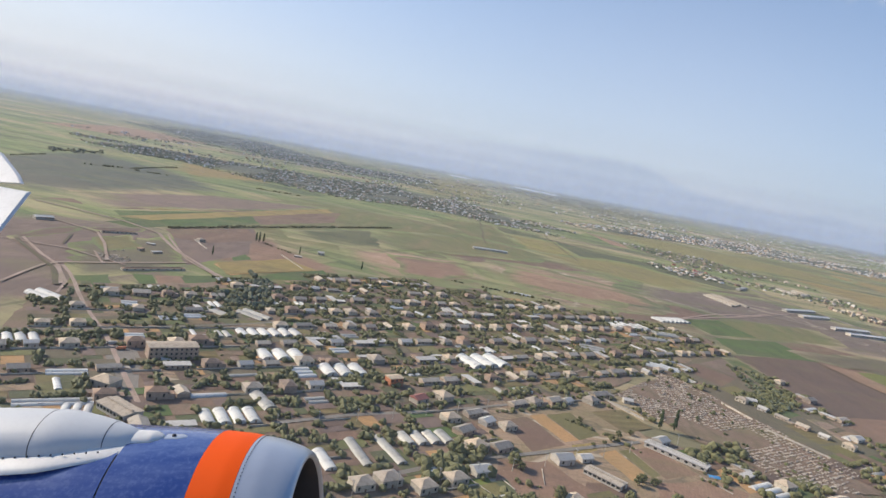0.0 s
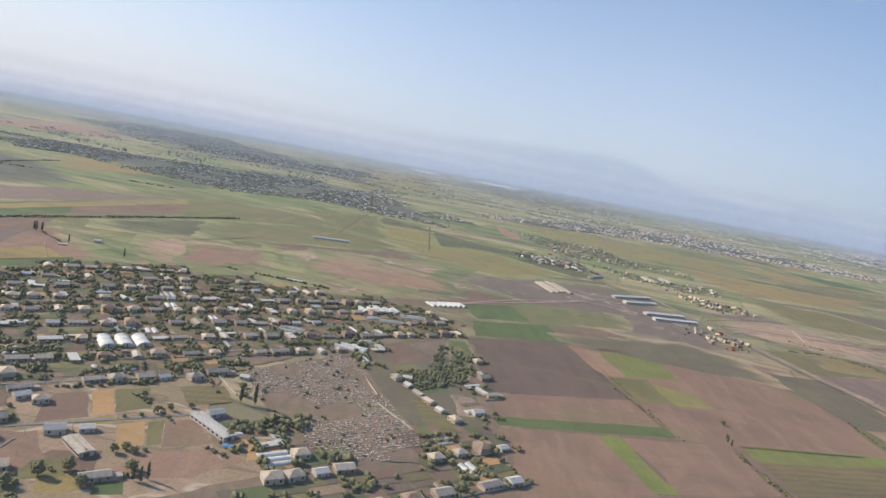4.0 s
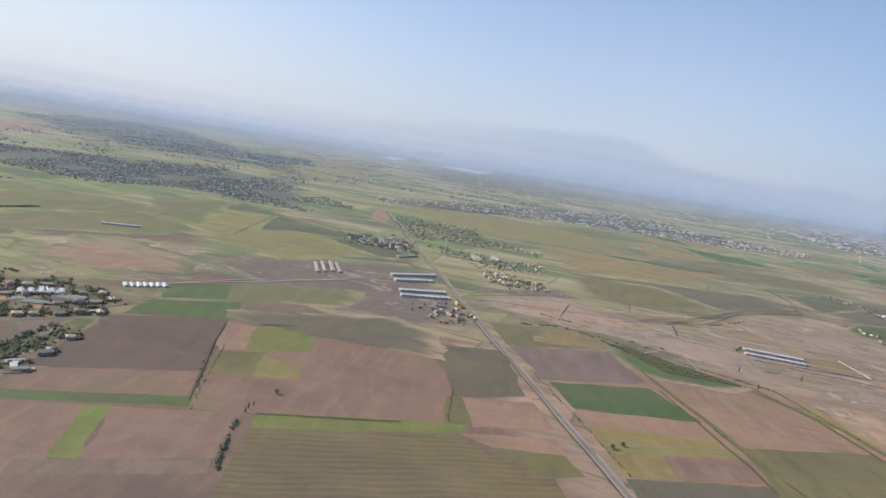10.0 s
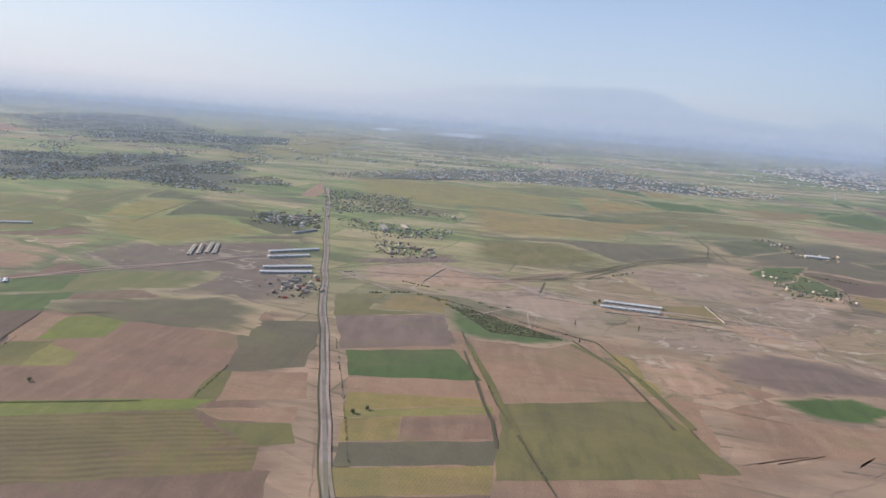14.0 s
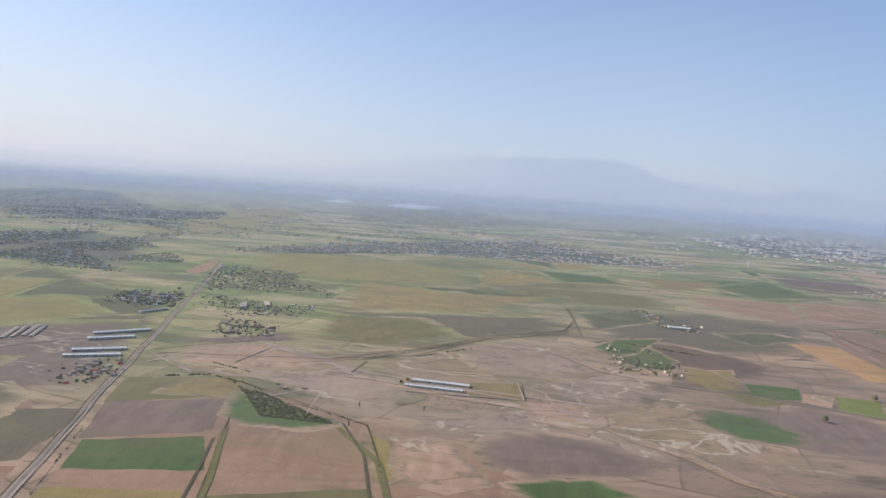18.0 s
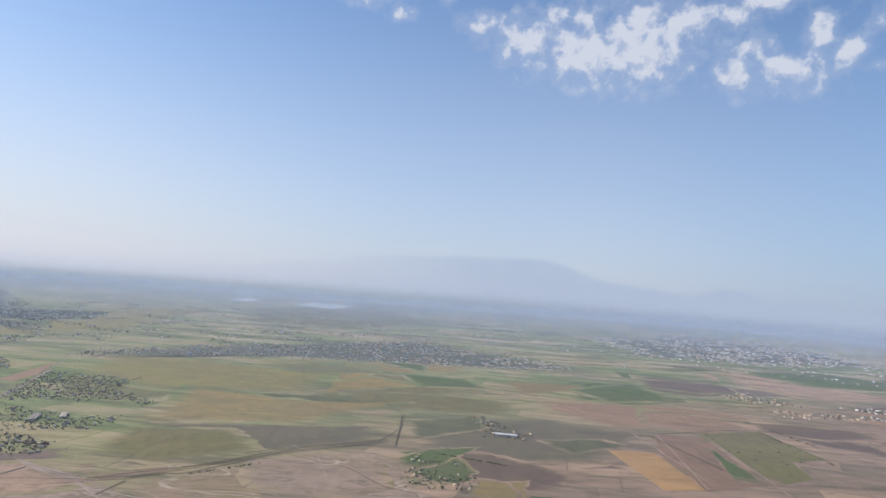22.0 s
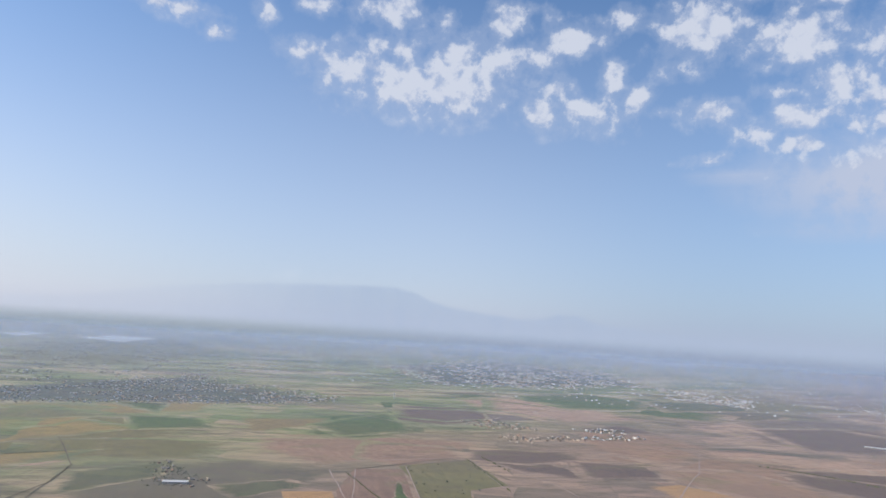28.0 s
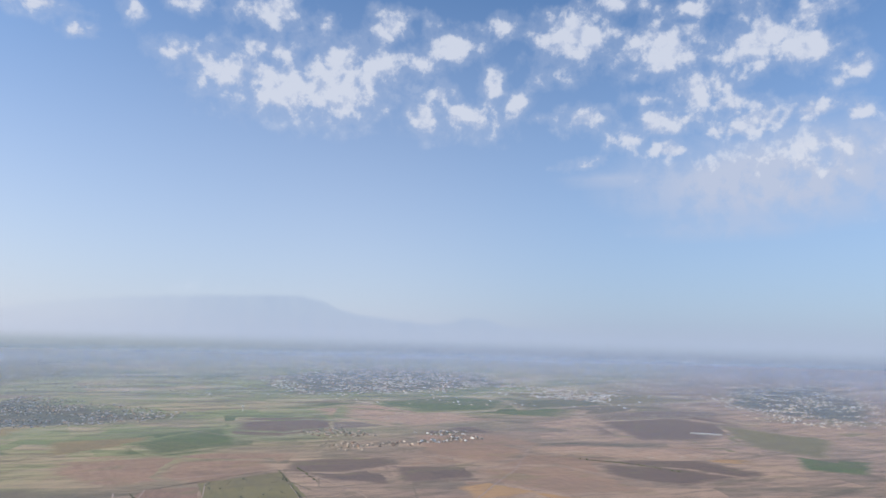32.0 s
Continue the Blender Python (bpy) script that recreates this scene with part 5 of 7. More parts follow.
# ---- houses ----
def house_kind(w, d, h, roof, wall_mat, roof_mat, label, shed=False):
    kind = "shed" if roof == "flat" else "house"
    e = thing(kind, 0, -400, 0, label, kind)
    bm = bmesh.new()
    box(bm, -w / 2, w / 2, -d / 2, d / 2, -0.05, h)
    if shed:
        box(bm, w / 2, w / 2 + w * 0.35, -d / 2, d * 0.1, -0.05, h * 0.7)
    part("wall", bm, wall_mat, e)
    bm, o, rise = bmesh.new(), 0.18, d * 0.24
    if roof == "gable":
        prism(bm, (-w / 2 - o, w / 2 + o), [(-d / 2 - o, h - 0.06), (d / 2 + o, h - 0.06), (d / 2 + o, h + 0.02), (0, h + rise), (-d / 2 - o, h + 0.02)])
    elif roof == "hip":
        v = [bm.verts.new(c) for c in ((-w / 2 - o, -d / 2 - o, h), (w / 2 + o, -d / 2 - o, h), (w / 2 + o, d / 2 + o, h), (-w / 2 - o, d / 2 + o, h),
                                       (-w / 2 + d / 2, 0, h + rise), (w / 2 - d / 2, 0, h + rise))]
        for f in ((3, 2, 1, 0), (0, 1, 5, 4), (1, 2, 5), (2, 3, 4, 5), (3, 0, 4)):
            bm.faces.new([v[i] for i in f])
    else:
        prism(bm, (-w / 2 - o, w / 2 + o), [(-d / 2 - o, h), (d / 2 + o, h + 0.15), (d / 2 + o, h + 0.30), (-d / 2 - o, h + 0.14)])
    if shed:
        v0 = [(w / 2, -d / 2 - 0.1, h * 0.78), (w * 0.87, -d / 2 - 0.1, h * 0.70), (w * 0.87, d * 0.13, h * 0.70), (w / 2, d * 0.13, h * 0.78)]
        lo = [bm.verts.new(c) for c in v0]
        hi = [bm.verts.new((c[0], c[1], c[2] + 0.07)) for c in v0]
        bm.faces.new(lo[::-1]), bm.faces.new(hi)
        for i in range(4):
            bm.faces.new((lo[i], lo[(i + 1) % 4], hi[(i + 1) % 4], hi[i]))
    part("roof", bm, roof_mat, e)
    n = max(2, int(w / 1.6))
    for i in range(n):
        x = -w / 2 + (i + 0.5) * w / n
        bm = bmesh.new()
        if i == n // 2:
            box(bm, x - 0.22, x + 0.22, -d / 2 - 0.03, -d / 2 + 0.02, 0, 0.95)
            part("door", bm, WOOD, e)
        else:
            box(bm, x - 0.26, x + 0.26, -d / 2 - 0.025, -d / 2 + 0.02, h * 0.40, h * 0.78)
            part("window", bm, GLASSY, e)
    return e


HOUSES = [house_kind(6.0, 4.2, 1.7, "gable", WALLS[0], ROOFS[0], "stone village house with a grey gabled sheet roof"),
          house_kind(5.2, 4.4, 2.0, "hip", WALLS[1], ROOFS[1], "pale rendered house with a tan hipped roof"),
          house_kind(7.5, 3.6, 1.5, "gable", WALLS[2], ROOFS[0], "long grey block house with a weathered roof", True),
          house_kind(4.6, 3.6, 1.6, "gable", WALLS[3], ROOFS[2], "small whitewashed house with a pale tin roof"),
          house_kind(5.4, 4.0, 2.6, "hip", WALLS[0], ROOFS[3], "two-storey stone house with a rusty brown roof", True),
          house_kind(8.0, 3.2, 1.3, "flat", WALLS[2], ROOFS[2], "low farm shed with a pale sloping sheet roof"),
          house_kind(5.0, 4.0, 1.9, "gable", WALLS[1], ROOFS[4], "rendered house with a faded red roof"),
          house_kind(3.2, 2.4, 1.2, "flat", WALLS[2], ROOFS[3], "small block outbuilding with a rusty roof")]
HOUSE_USED = [False] * len(HOUSES)


def house(x, y, deg, k, s=1.0, group="village houses"):
    src, m = HOUSES[k], pose(x, y, 0.04, 0, 0, deg)
    if not HOUSE_USED[k]:
        HOUSE_USED[k], ob = True, src
        src.matrix_basis = m
    else:
        ob = copy_thing(src, m)
    ob.scale = (s, s, s)
    tagged(ob, group=group)
    return ob


def tunnel(x, y, deg, length, width, film=None, label="white film greenhouse tunnel on a village plot", group="greenhouse tunnels", high=0.36):
    """An arched greenhouse: film cover with a sagging skin, two end walls, steel ribs and a door."""
    film = film or PLASTIC
    e = thing("greenhouse", x, y, deg, label, "greenhouse", group)
    r, n, h = width / 2, 9, width * high
    arc = [(r * math.cos(math.pi * i / n), h * math.sin(math.pi * i / n)) for i in range(n + 1)]
    k = max(2, min(14, int(length / 1.6)))
    bm, last = bmesh.new(), None
    for i in range(k + 1):
        x0 = -length / 2 + length * i / k
        sag = 1 - 0.02 * random.random()
        for inner in (1.0,):
            now = [bm.verts.new((x0, yy, -0.03 + zz * sag)) for yy, zz in arc]
        if last:
            for j in range(n):
                bm.faces.new((last[j], last[j + 1], now[j + 1], now[j]))
        last = now
    part("cover", bm, film, e)
    for sgn in (-1, 1):
        bm = bmesh.new()
        prism(bm, (sgn * length / 2 - 0.03, sgn * length / 2 + 0.03), [(yy * 1.01, zz * 1.02 - 0.03) for yy, zz in arc])
        end = part("end_wall", bm, film, e)
    bm = bmesh.new()
    box(bm, length / 2 + 0.03, length / 2 + 0.06, -0.22, 0.22, 0, h * 0.75)
    part("door", bm, WOOD, end)
    if length < 7 or group != "greenhouse tunnels":
        return e
    for i in range(1, k, 3):
        x0 = -length / 2 + length * i / k
        ring = [(yy * 1.012, zz * 1.015) for yy, zz in arc] + [(yy * 0.99, zz * 0.985) for yy, zz in arc[::-1]]
        bm = bmesh.new()
        prism(bm, (x0 - 0.04, x0 + 0.04), ring)
        part("rib", bm, RIB, e)
    return e


def tunnels(x, y, deg, length, width, n, film=None, **kw):
    """n tunnels side by side."""
    c, s = math.cos(radians(deg + 90)), math.sin(radians(deg + 90))
    for i in range(n):
        o = (i - (n - 1) / 2) * width * 1.12
        tunnel(x + c * o, y + s * o, deg, length * random.uniform(0.95, 1.03), width, film, **kw)


def barn(x, y, deg, length, width, h, roof_mat, label, wall_mat=None, bays=8):
    """A long barn: walls, a ribbed gable roof in two slopes, ridge vent, windows and an end gate."""
    e = thing("barn", x, y, deg, label, "barn", "farm barns")
    bm = bmesh.new()
    box(bm, -length / 2, length / 2, -width / 2, width / 2, -0.05, h)
    part("wall", bm, wall_mat or WALLS[3], e)
    rise = width * 0.07
    for sgn in (-1, 1):
        bm = bmesh.new()
        o = 0.25
        prism(bm, [-length / 2 - 0.2 + (length + 0.4) * i / bays for i in range(bays + 1)],
              [(0, h + rise), (sgn * (width / 2 + o), h - 0.04), (sgn * (width / 2 + o), h + 0.05), (0, h + rise + 0.09)])
        part("roof_slope", bm, roof_mat, e)
    bm = bmesh.new()
    prism(bm, (-length * 0.46, length * 0.46), [(-0.3, h + rise), (0.3, h + rise), (0.3, h + rise + 0.3), (0, h + rise + 0.42), (-0.3, h + rise + 0.3)])
    part("ridge_vent", bm, roof_mat, e)
    for i in range(bays):
        bm = bmesh.new()
        x0 = -length / 2 + (i + 0.5) * length / bays
        box(bm, x0 - 0.5, x0 + 0.5, -width / 2 - 0.03, -width / 2 + 0.02, h * 0.45, h * 0.8)
        part("window", bm, GLASSY, e)
    bm = bmesh.new()
    box(bm, length / 2 - 0.02, length / 2 + 0.04, -0.8, 0.8, 0, h * 0.8)
    part("gate", bm, WOOD, e)
    return e


def wall_line(x0, y0, x1, y1, h=0.9, mat=None, label="weathered concrete plot wall with posts"):
    d, a = math.hypot(x1 - x0, y1 - y0), math.degrees(math.atan2(y1 - y0, x1 - x0))
    e = thing("plot_wall", (x0 + x1) / 2, (y0 + y1) / 2, a, label, "wall", "plot walls")
    n = max(2, int(d / 8))
    for i in range(n):
        bm = bmesh.new()
        a0, a1 = -d / 2 + d * i / n, -d / 2 + d * (i + 1) / n
        box(bm, a0 + 0.1, a1 - 0.1, -0.07, 0.07, -0.05, h * random.uniform(0.88, 1.04))
        part("panel", bm, mat or CONCRETE, e)
        bm = bmesh.new()
        box(bm, a0 - 0.12, a0 + 0.12, -0.12, 0.12, -0.05, h * 1.1)
        part("post", bm, mat or CONCRETE, e)
    return e


def inside(p, poly):
    x, y, ok = p[0], p[1], False
    for (x0, y0), (x1, y1) in zip(poly, poly[1:] + poly[:1]):
        if (y0 > y) != (y1 > y) and x < (x1 - x0) * (y - y0) / (y1 - y0) + x0:
            ok = not ok
    return ok

TARP_AT = (84, 194)
TOWER_AT = (1340, 1701)
BIG_ORANGE = (-18, 217)
VAN_A, VAN_B, VAN_C = (-117, 193), (-104, 198), (-109, 201)
tunnels(-19.0, 161.5, -58, 15.3, 3.2, 1, film=OLD_PLASTIC)
tunnels(-11.5, 166.5, -55, 15.8, 3.2, 1, film=OLD_PLASTIC)
tunnels(-3.0, 178.5, -57, 7.2, 3.72, 4, film=OLD_PLASTIC)
tunnels(-55.5, 166.5, -55, 8.8, 3.53, 4)
tunnels(-71.0, 245.0, -51, 8.0, 3.81, 6)
tunnels(-59.0, 222.0, -54, 8.8, 5.12, 3)
tunnels(-36.0, 219.5, -57, 9.600000000000001, 4.95, 3)
tunnels(13.0, 263.5, -51, 12.8, 6.14, 3)
tunnels(-105.5, 173.0, 34, 10.8, 2.2, 2)
tunnels(-96.5, 154.0, 34, 18.0, 2.2, 2)
tunnels(-89.5, 152.5, -67, 6.4, 2.27, 3)
tunnels(-155.5, 236.0, -21, 14.4, 3.81, 2)
tunnels(-132.0, 190.5, -49, 8.0, 3.16, 3)
tunnels(-66.0, 177.0, 37, 10.0, 2.6, 1, film=WHITE_ROOF)
tunnels(-51.5, 181.0, -48, 13.5, 4.5, 1, film=OLD_PLASTIC)
tunnels(-97.5, 258.5, -24, 12.1, 4.0, 1, film=OLD_PLASTIC)
tunnels(-84.5, 265.0, -25, 14.3, 3.4, 2, film=OLD_PLASTIC)
tunnels(101.0, 396.5, -69, 9.600000000000001, 4.58, 5, film=OLD_PLASTIC)
tunnels(141.0, 450.5, -55, 10.4, 3.75, 7)
tunnels(103.5, 315.0, -49, 10.6, 3.6, 1)
tunnels(-19.5, 325.0, -29, 12.5, 3.0, 1)
tunnels(-128.5, 246.5, 31, 5.8, 3.0, 2)
tunnels(-26.0, 153.5, -56, 10.8, 3.6, 1)
tunnels(101.5, 397.5, -57, 9.600000000000001, 4.90, 5)
tunnels(99.5, 314.5, -11, 15.3, 3.6, 2)
tunnels(122.5, 395.5, 11, 15.3, 4.0, 2, film=OLD_PLASTIC)
tunnels(67.0, 323.5, -5, 12.0, 4.0, 2, film=OLD_PLASTIC)
tunnels(113.0, 377.0, 14, 16.5, 3.0, 2, film=OLD_PLASTIC)
tunnels(36.5, 437.0, 0, 15.0, 3.0, 1)
tunnels(69.5, 328.0, -9, 13.2, 3.0, 1, film=OLD_PLASTIC)
barn(16.5, 644.0, 20, 35.1, 4.5, 1.6, WHITE_ROOF, "long white poultry barn alone in the meadow")
barn(312.0, 633.5, 36, 49.4, 5.0, 2.0, PALE_BARN, "long barn with a pale weathered metal roof")
barn(314.5, 609.0, 31, 38.6, 5.0, 2.0, PALE_BARN, "long barn with a pale weathered metal roof")
barn(326.0, 569.5, 24, 41.6, 5.0, 2.0, PALE_BARN, "long barn with a pale weathered metal roof")
barn(330.0, 551.5, 21, 42.7, 5.0, 2.0, PALE_BARN, "long barn with a pale weathered metal roof")
barn(225.0, 600.5, -73, 40.8, 3.2, 1.2, ROOFS[0], "pale farm shed with a sheet roof")
barn(230.5, 606.5, -72, 41.1, 3.2, 1.2, ROOFS[0], "pale farm shed with a sheet roof")
barn(236.0, 614.5, -74, 42.7, 3.2, 1.2, ROOFS[0], "pale farm shed with a sheet roof")
barn(242.5, 614.0, -72, 42.1, 3.2, 1.2, ROOFS[0], "pale farm shed with a sheet roof")
barn(621.0, 551.0, -7, 46.4, 4.5, 1.8, WHITE_ROOF, "long white-roofed barn in the dry steppe")
barn(616.0, 536.5, -6, 46.3, 4.5, 1.8, WHITE_ROOF, "long white-roofed barn in the dry steppe")
barn(373.0, 796.0, -73, 30.0, 7.0, 2.0, ROOFS[0], "pale farm shed with a sheet roof")
barn(396.5, 812.0, -69, 24.0, 6.0, 2.0, ROOFS[0], "pale farm shed with a sheet roof")
barn(295.0, 730.5, 56, 32.4, 4.5, 2.0, ROOFS[2], "pale farm shed with a sheet roof")
barn(907.5, 855.0, -8, 27.3, 9, 2.4, WHITE_ROOF, "white-roofed farm hall among dark plots")
barn(2226.5, 1103.0, -38, 62.0, 7, 2.4, WHITE_ROOF, "long white farm hall on the plain")
barn(75.0, 203.0, -37, 20.0, 4.0, 1.7, ROOFS[2], "long shed with a pale sheet roof")
barn(47.5, 175.5, -38, 11.4, 4.2, 1.7, ROOFS[0], "long grey farm shed beside a house")
barn(-80.0, 155.5, -27, 11.2, 5.5, 2.2, ROOFS[1], "long tan-roofed store beside the street")
wall_line(58, 249, 72, 233, 0.9)
wall_line(114, 274, 121, 259, 0.9)
wall_line(122, 251, 138, 232, 0.9)
wall_line(-174, 404, -156, 382, 0.8)
wall_line(-119, 410, -96, 378, 0.7)
barn(-150.5, 308.0, 52, 30.6, 2.6, 0.9, ROOFS[3], "long half-buried store with a dark earth-brown roof")
barn(-209.0, 379.0, 45, 19.8, 2.6, 0.9, ROOFS[3], "long half-buried store with a dark earth-brown roof")
barn(-255.0, 377.0, 53, 10.0, 5.0, 1.6, WHITE_ROOF, "white-roofed farm hall on waste ground")
house(-177.0, 344.5, 68, 7, 1.0)
house(-181.5, 364.0, 0, 5, 0.6)
house(-168.5, 345.5, 59, 5, 0.7)
house(-169.0, 402.5, 56, 1, 0.8)
house(-101.0, 440.0, 18, 3, 0.9)
house(-109.5, 414.0, 22, 5, 0.6)
wall_line(540, 553, 589, 537, 0.9)
wall_line(685, 570, 687, 525, 0.9)
wall_line(682, 524, 594, 523, 0.9)
wall_line(446, 565, 461, 621, 0.9)
wall_line(376, 573, 418, 604, 0.4, WALLS[1], "low ruined stone wall on bare ground")
wall_line(383, 565, 444, 547, 0.4, WALLS[1], "low ruined stone wall on bare ground")
wall_line(449, 556, 463, 622, 0.4, WALLS[1], "low ruined stone wall on bare ground")
wall_line(499, 610, 521, 605, 0.4, WALLS[1], "low ruined stone wall on bare ground")
wall_line(542, 578, 542, 551, 0.4, WALLS[1], "low ruined stone wall on bare ground")
wall_line(543, 557, 577, 541, 0.4, WALLS[1], "low ruined stone wall on bare ground")
wall_line(499, 502, 506, 525, 0.4, WALLS[1], "low ruined stone wall on bare ground")
wall_line(518, 514, 525, 533, 0.4, WALLS[1], "low ruined stone wall on bare ground")
wall_line(540, 503, 537, 475, 0.4, WALLS[1], "low ruined stone wall on bare ground")
house(496.0, 517.5, -74, 7, 1.0)
house(504.5, 508.5, -82, 7, 1.0)
house(518.5, 511.5, -18, 7, 1.0)
house(102.5, 178.5, 31, 1, 1.1)
house(120.5, 192.5, 31, 0, 1.0)
house(60.0, 162.5, 37, 2, 1.0)
house(36.5, 158.0, 34, 1, 1.0)
house(28.5, 150.0, 34, 0, 1.0)
house(3.0, 195.5, 37, 1, 1.0)
house(7.5, 188.0, 53, 0, 1.0)
house(10.0, 204.0, 45, 2, 0.9)
house(14.5, 199.0, 53, 3, 1.0)
house(11.5, 178.5, 45, 1, 1.1)
house(18.5, 181.5, 45, 0, 1.0)
house(21.0, 198.5, 37, 1, 0.9)
house(31.0, 225.5, 51, 1, 1.0)
house(38.5, 231.5, 45, 0, 0.95)
house(44.0, 234.5, 51, 3, 0.9)
house(53.5, 240.0, 50, 1, 1.0)
house(25.0, 221.0, 45, 2, 0.9)
house(69.5, 250.0, 0, 3, 0.8)
house(36.5, 182.0, 30, 3, 1.2)
house(43.5, 186.5, 31, 3, 0.9)
house(13.0, 164.0, 34, 3, 1.15)
house(72.5, 212.5, 45, 3, 1.1)
house(-15.0, 144.5, 37, 1, 1.0)
house(-9.5, 149.0, 39, 1, 1.1)
house(106.0, 196.0, 34, 1, 1.0)
house(-8.0, 205.5, 51, 6, 1.0)
house(-0.5, 212.5, -45, 1, 1.1)
house(-92.0, 169.5, -9, 1, 1.2)
house(-77.5, 169.0, 34, 4, 1.0)
house(162.0, 259.5, 33, 3, 1.0)
house(130.5, 285.0, 0, 3, 0.9)
for x, y, deg, k, size in ((126, 283, -48, 1, 0.9), (132, 276, -48, 3, 0.85), (137, 269, -48, 2, 0.75), (142, 262, -46, 0, 0.8), (147, 255, -46, 3, 0.8), (153, 248, -45, 1, 0.85)):
    house(x, y, deg, k, size)
tunnel(160, 261, 38, 6.5, 3.4, WHITE_ROOF, "pale blue-white shed roof at the village edge")
tree(5, 173, 2, 1.0)
tree(7, 172, 2, 0.9)
tree(10, 175, 0, 1.0)
tree(13, 174, 2, 0.9)
tree(22, 173, 2, 1.1)
tree(24, 171, 0, 0.9)
tree(25, 150, 2, 1.2)
tree(27, 149, 2, 1.0)
tree(23, 151, 0, 1.0)
tree(33, 158, 2, 1.0)
tree(35, 157, 0, 0.9)
tree(57, 177, 0, 0.9)
tree(59, 180, 0, 1.0)
tree(62, 179, 0, 0.9)
tree(64, 181, 3, 1.0)
tree(48, 199, 3, 1.0)
tree(52, 202, 3, 1.1)
tree(55, 206, 0, 0.8)
tree(58, 210, 0, 0.8)
tree(63, 215, 0, 0.8)
tree(46, 216, 0, 0.8)
wall_line(58, 249, 75, 238, 0.5)
wall_line(79, 192, 86, 184, 0.5)
wall_line(9, 161, 17, 153, 0.5)
wall_line(19, 163, 22, 159, 0.5)
wall_line(30, 174, 30, 165, 0.5)
tree(69, 165, 4, 0.8)
tree(71, 165, 4, 0.8)
tree(72, 167, 4, 0.8)
tree(47, 159, 2, 1.0)
tree(52, 164, 2, 1.0)
tree(59, 158, 2, 1.0)
tree(66, 170, 2, 1.0)
tree(34, 148, 2, 1.0)
tree(43, 152, 2, 1.0)
tree(273, 284, 4, 0.6)
tree(273, 280, 4, 0.6)
tree(279, 306, 0, 0.8)
tree(446, 314, 0, 0.8)
tree(440, 309, 0, 0.8)
tree(274, 288, 4, 0.5)
tree(76, 227, 4, 1.2)
tree(81, 227, 4, 1.2)
tree(-147, 441, 4, 1.2)
tree(-144, 439, 4, 1.2)
tree(-142, 442, 4, 1.2)
tree(-111, 423, 4, 0.9)
tree(-147, 369, 4, 0.9)
tree(-67, 411, 4, 0.9)
tree(997, 600, 2, 1.3)
tree(919, 532, 2, 1.3)
tree(565, 445, 4, 0.7)
tree(566, 481, 4, 0.7)
tree(612, 483, 4, 0.7)
tree(594, 551, 2, 0.8)
tree(589, 545, 2, 0.8)
tree(816, 628, 2, 0.8)
tree(833, 627, 2, 0.8)
tree(834, 656, 2, 0.8)


# ---- the near village: plots along streets that run at 38 degrees ----
U, V = Vector((math.cos(radians(38)), math.sin(radians(38)))), Vector((-math.sin(radians(38)), math.cos(radians(38))))
TAKEN = [(o.location.x, o.location.y, 5.5) for o in scene.objects if o.parent is None and o.get("category") in ("greenhouse", "barn", "house", "shed") and o.location.y > -300]


def off_street(x, y, r):
    for line in STREETS:
        for (x0, y0), (x1, y1) in zip(line, line[1:]):
            k = max(0, min(1, ((x - x0) * (x1 - x0) + (y - y0) * (y1 - y0)) / ((x1 - x0) ** 2 + (y1 - y0) ** 2)))
            if (x - x0 - k * (x1 - x0)) ** 2 + (y - y0 - k * (y1 - y0)) ** 2 < (r + 1.4) ** 2:
                return False
    return not inside((x, y), SQUARE)


def free(x, y, r):
    return off_street(x, y, r * 0.7) and all((x - a) ** 2 + (y - b) ** 2 > (r + c) ** 2 * 0.45 for a, b, c in TAKEN)


GARDEN = ["soil", "soil_and_shade", "grey", "olive", "meadow_dark", "waste", "grey", "rows", "yard", "meadow", "soil", "olive", "grey", "meadow_dark", "deep", "meadow", "yard", "yard", "waste", "straw", "dry", "meadow_dark"]
rng = random.Random(5)
plots = []
for iv in range(-10, 19):
    for iu in range(-30, 44):
        c = U * (iu * 10.2 + (iv % 3) * 2.6) + V * (iv * 21.0)
        home = any(inside((c.x, c.y), q) for q in (VILLAGE, VILLAGE_EAST, VILLAGE_SOUTH))
        if home and not inside((c.x, c.y), GRAVES) and not inside((c.x, c.y), LOTS) and not inside((c.x, c.y), EAST_GARDENS):
            plots.append((c.x, c.y))
plots.sort(key=lambda q: q[0] ** 2 * 0.25 + q[1] ** 2)
far_trees, near_trees = [], 0
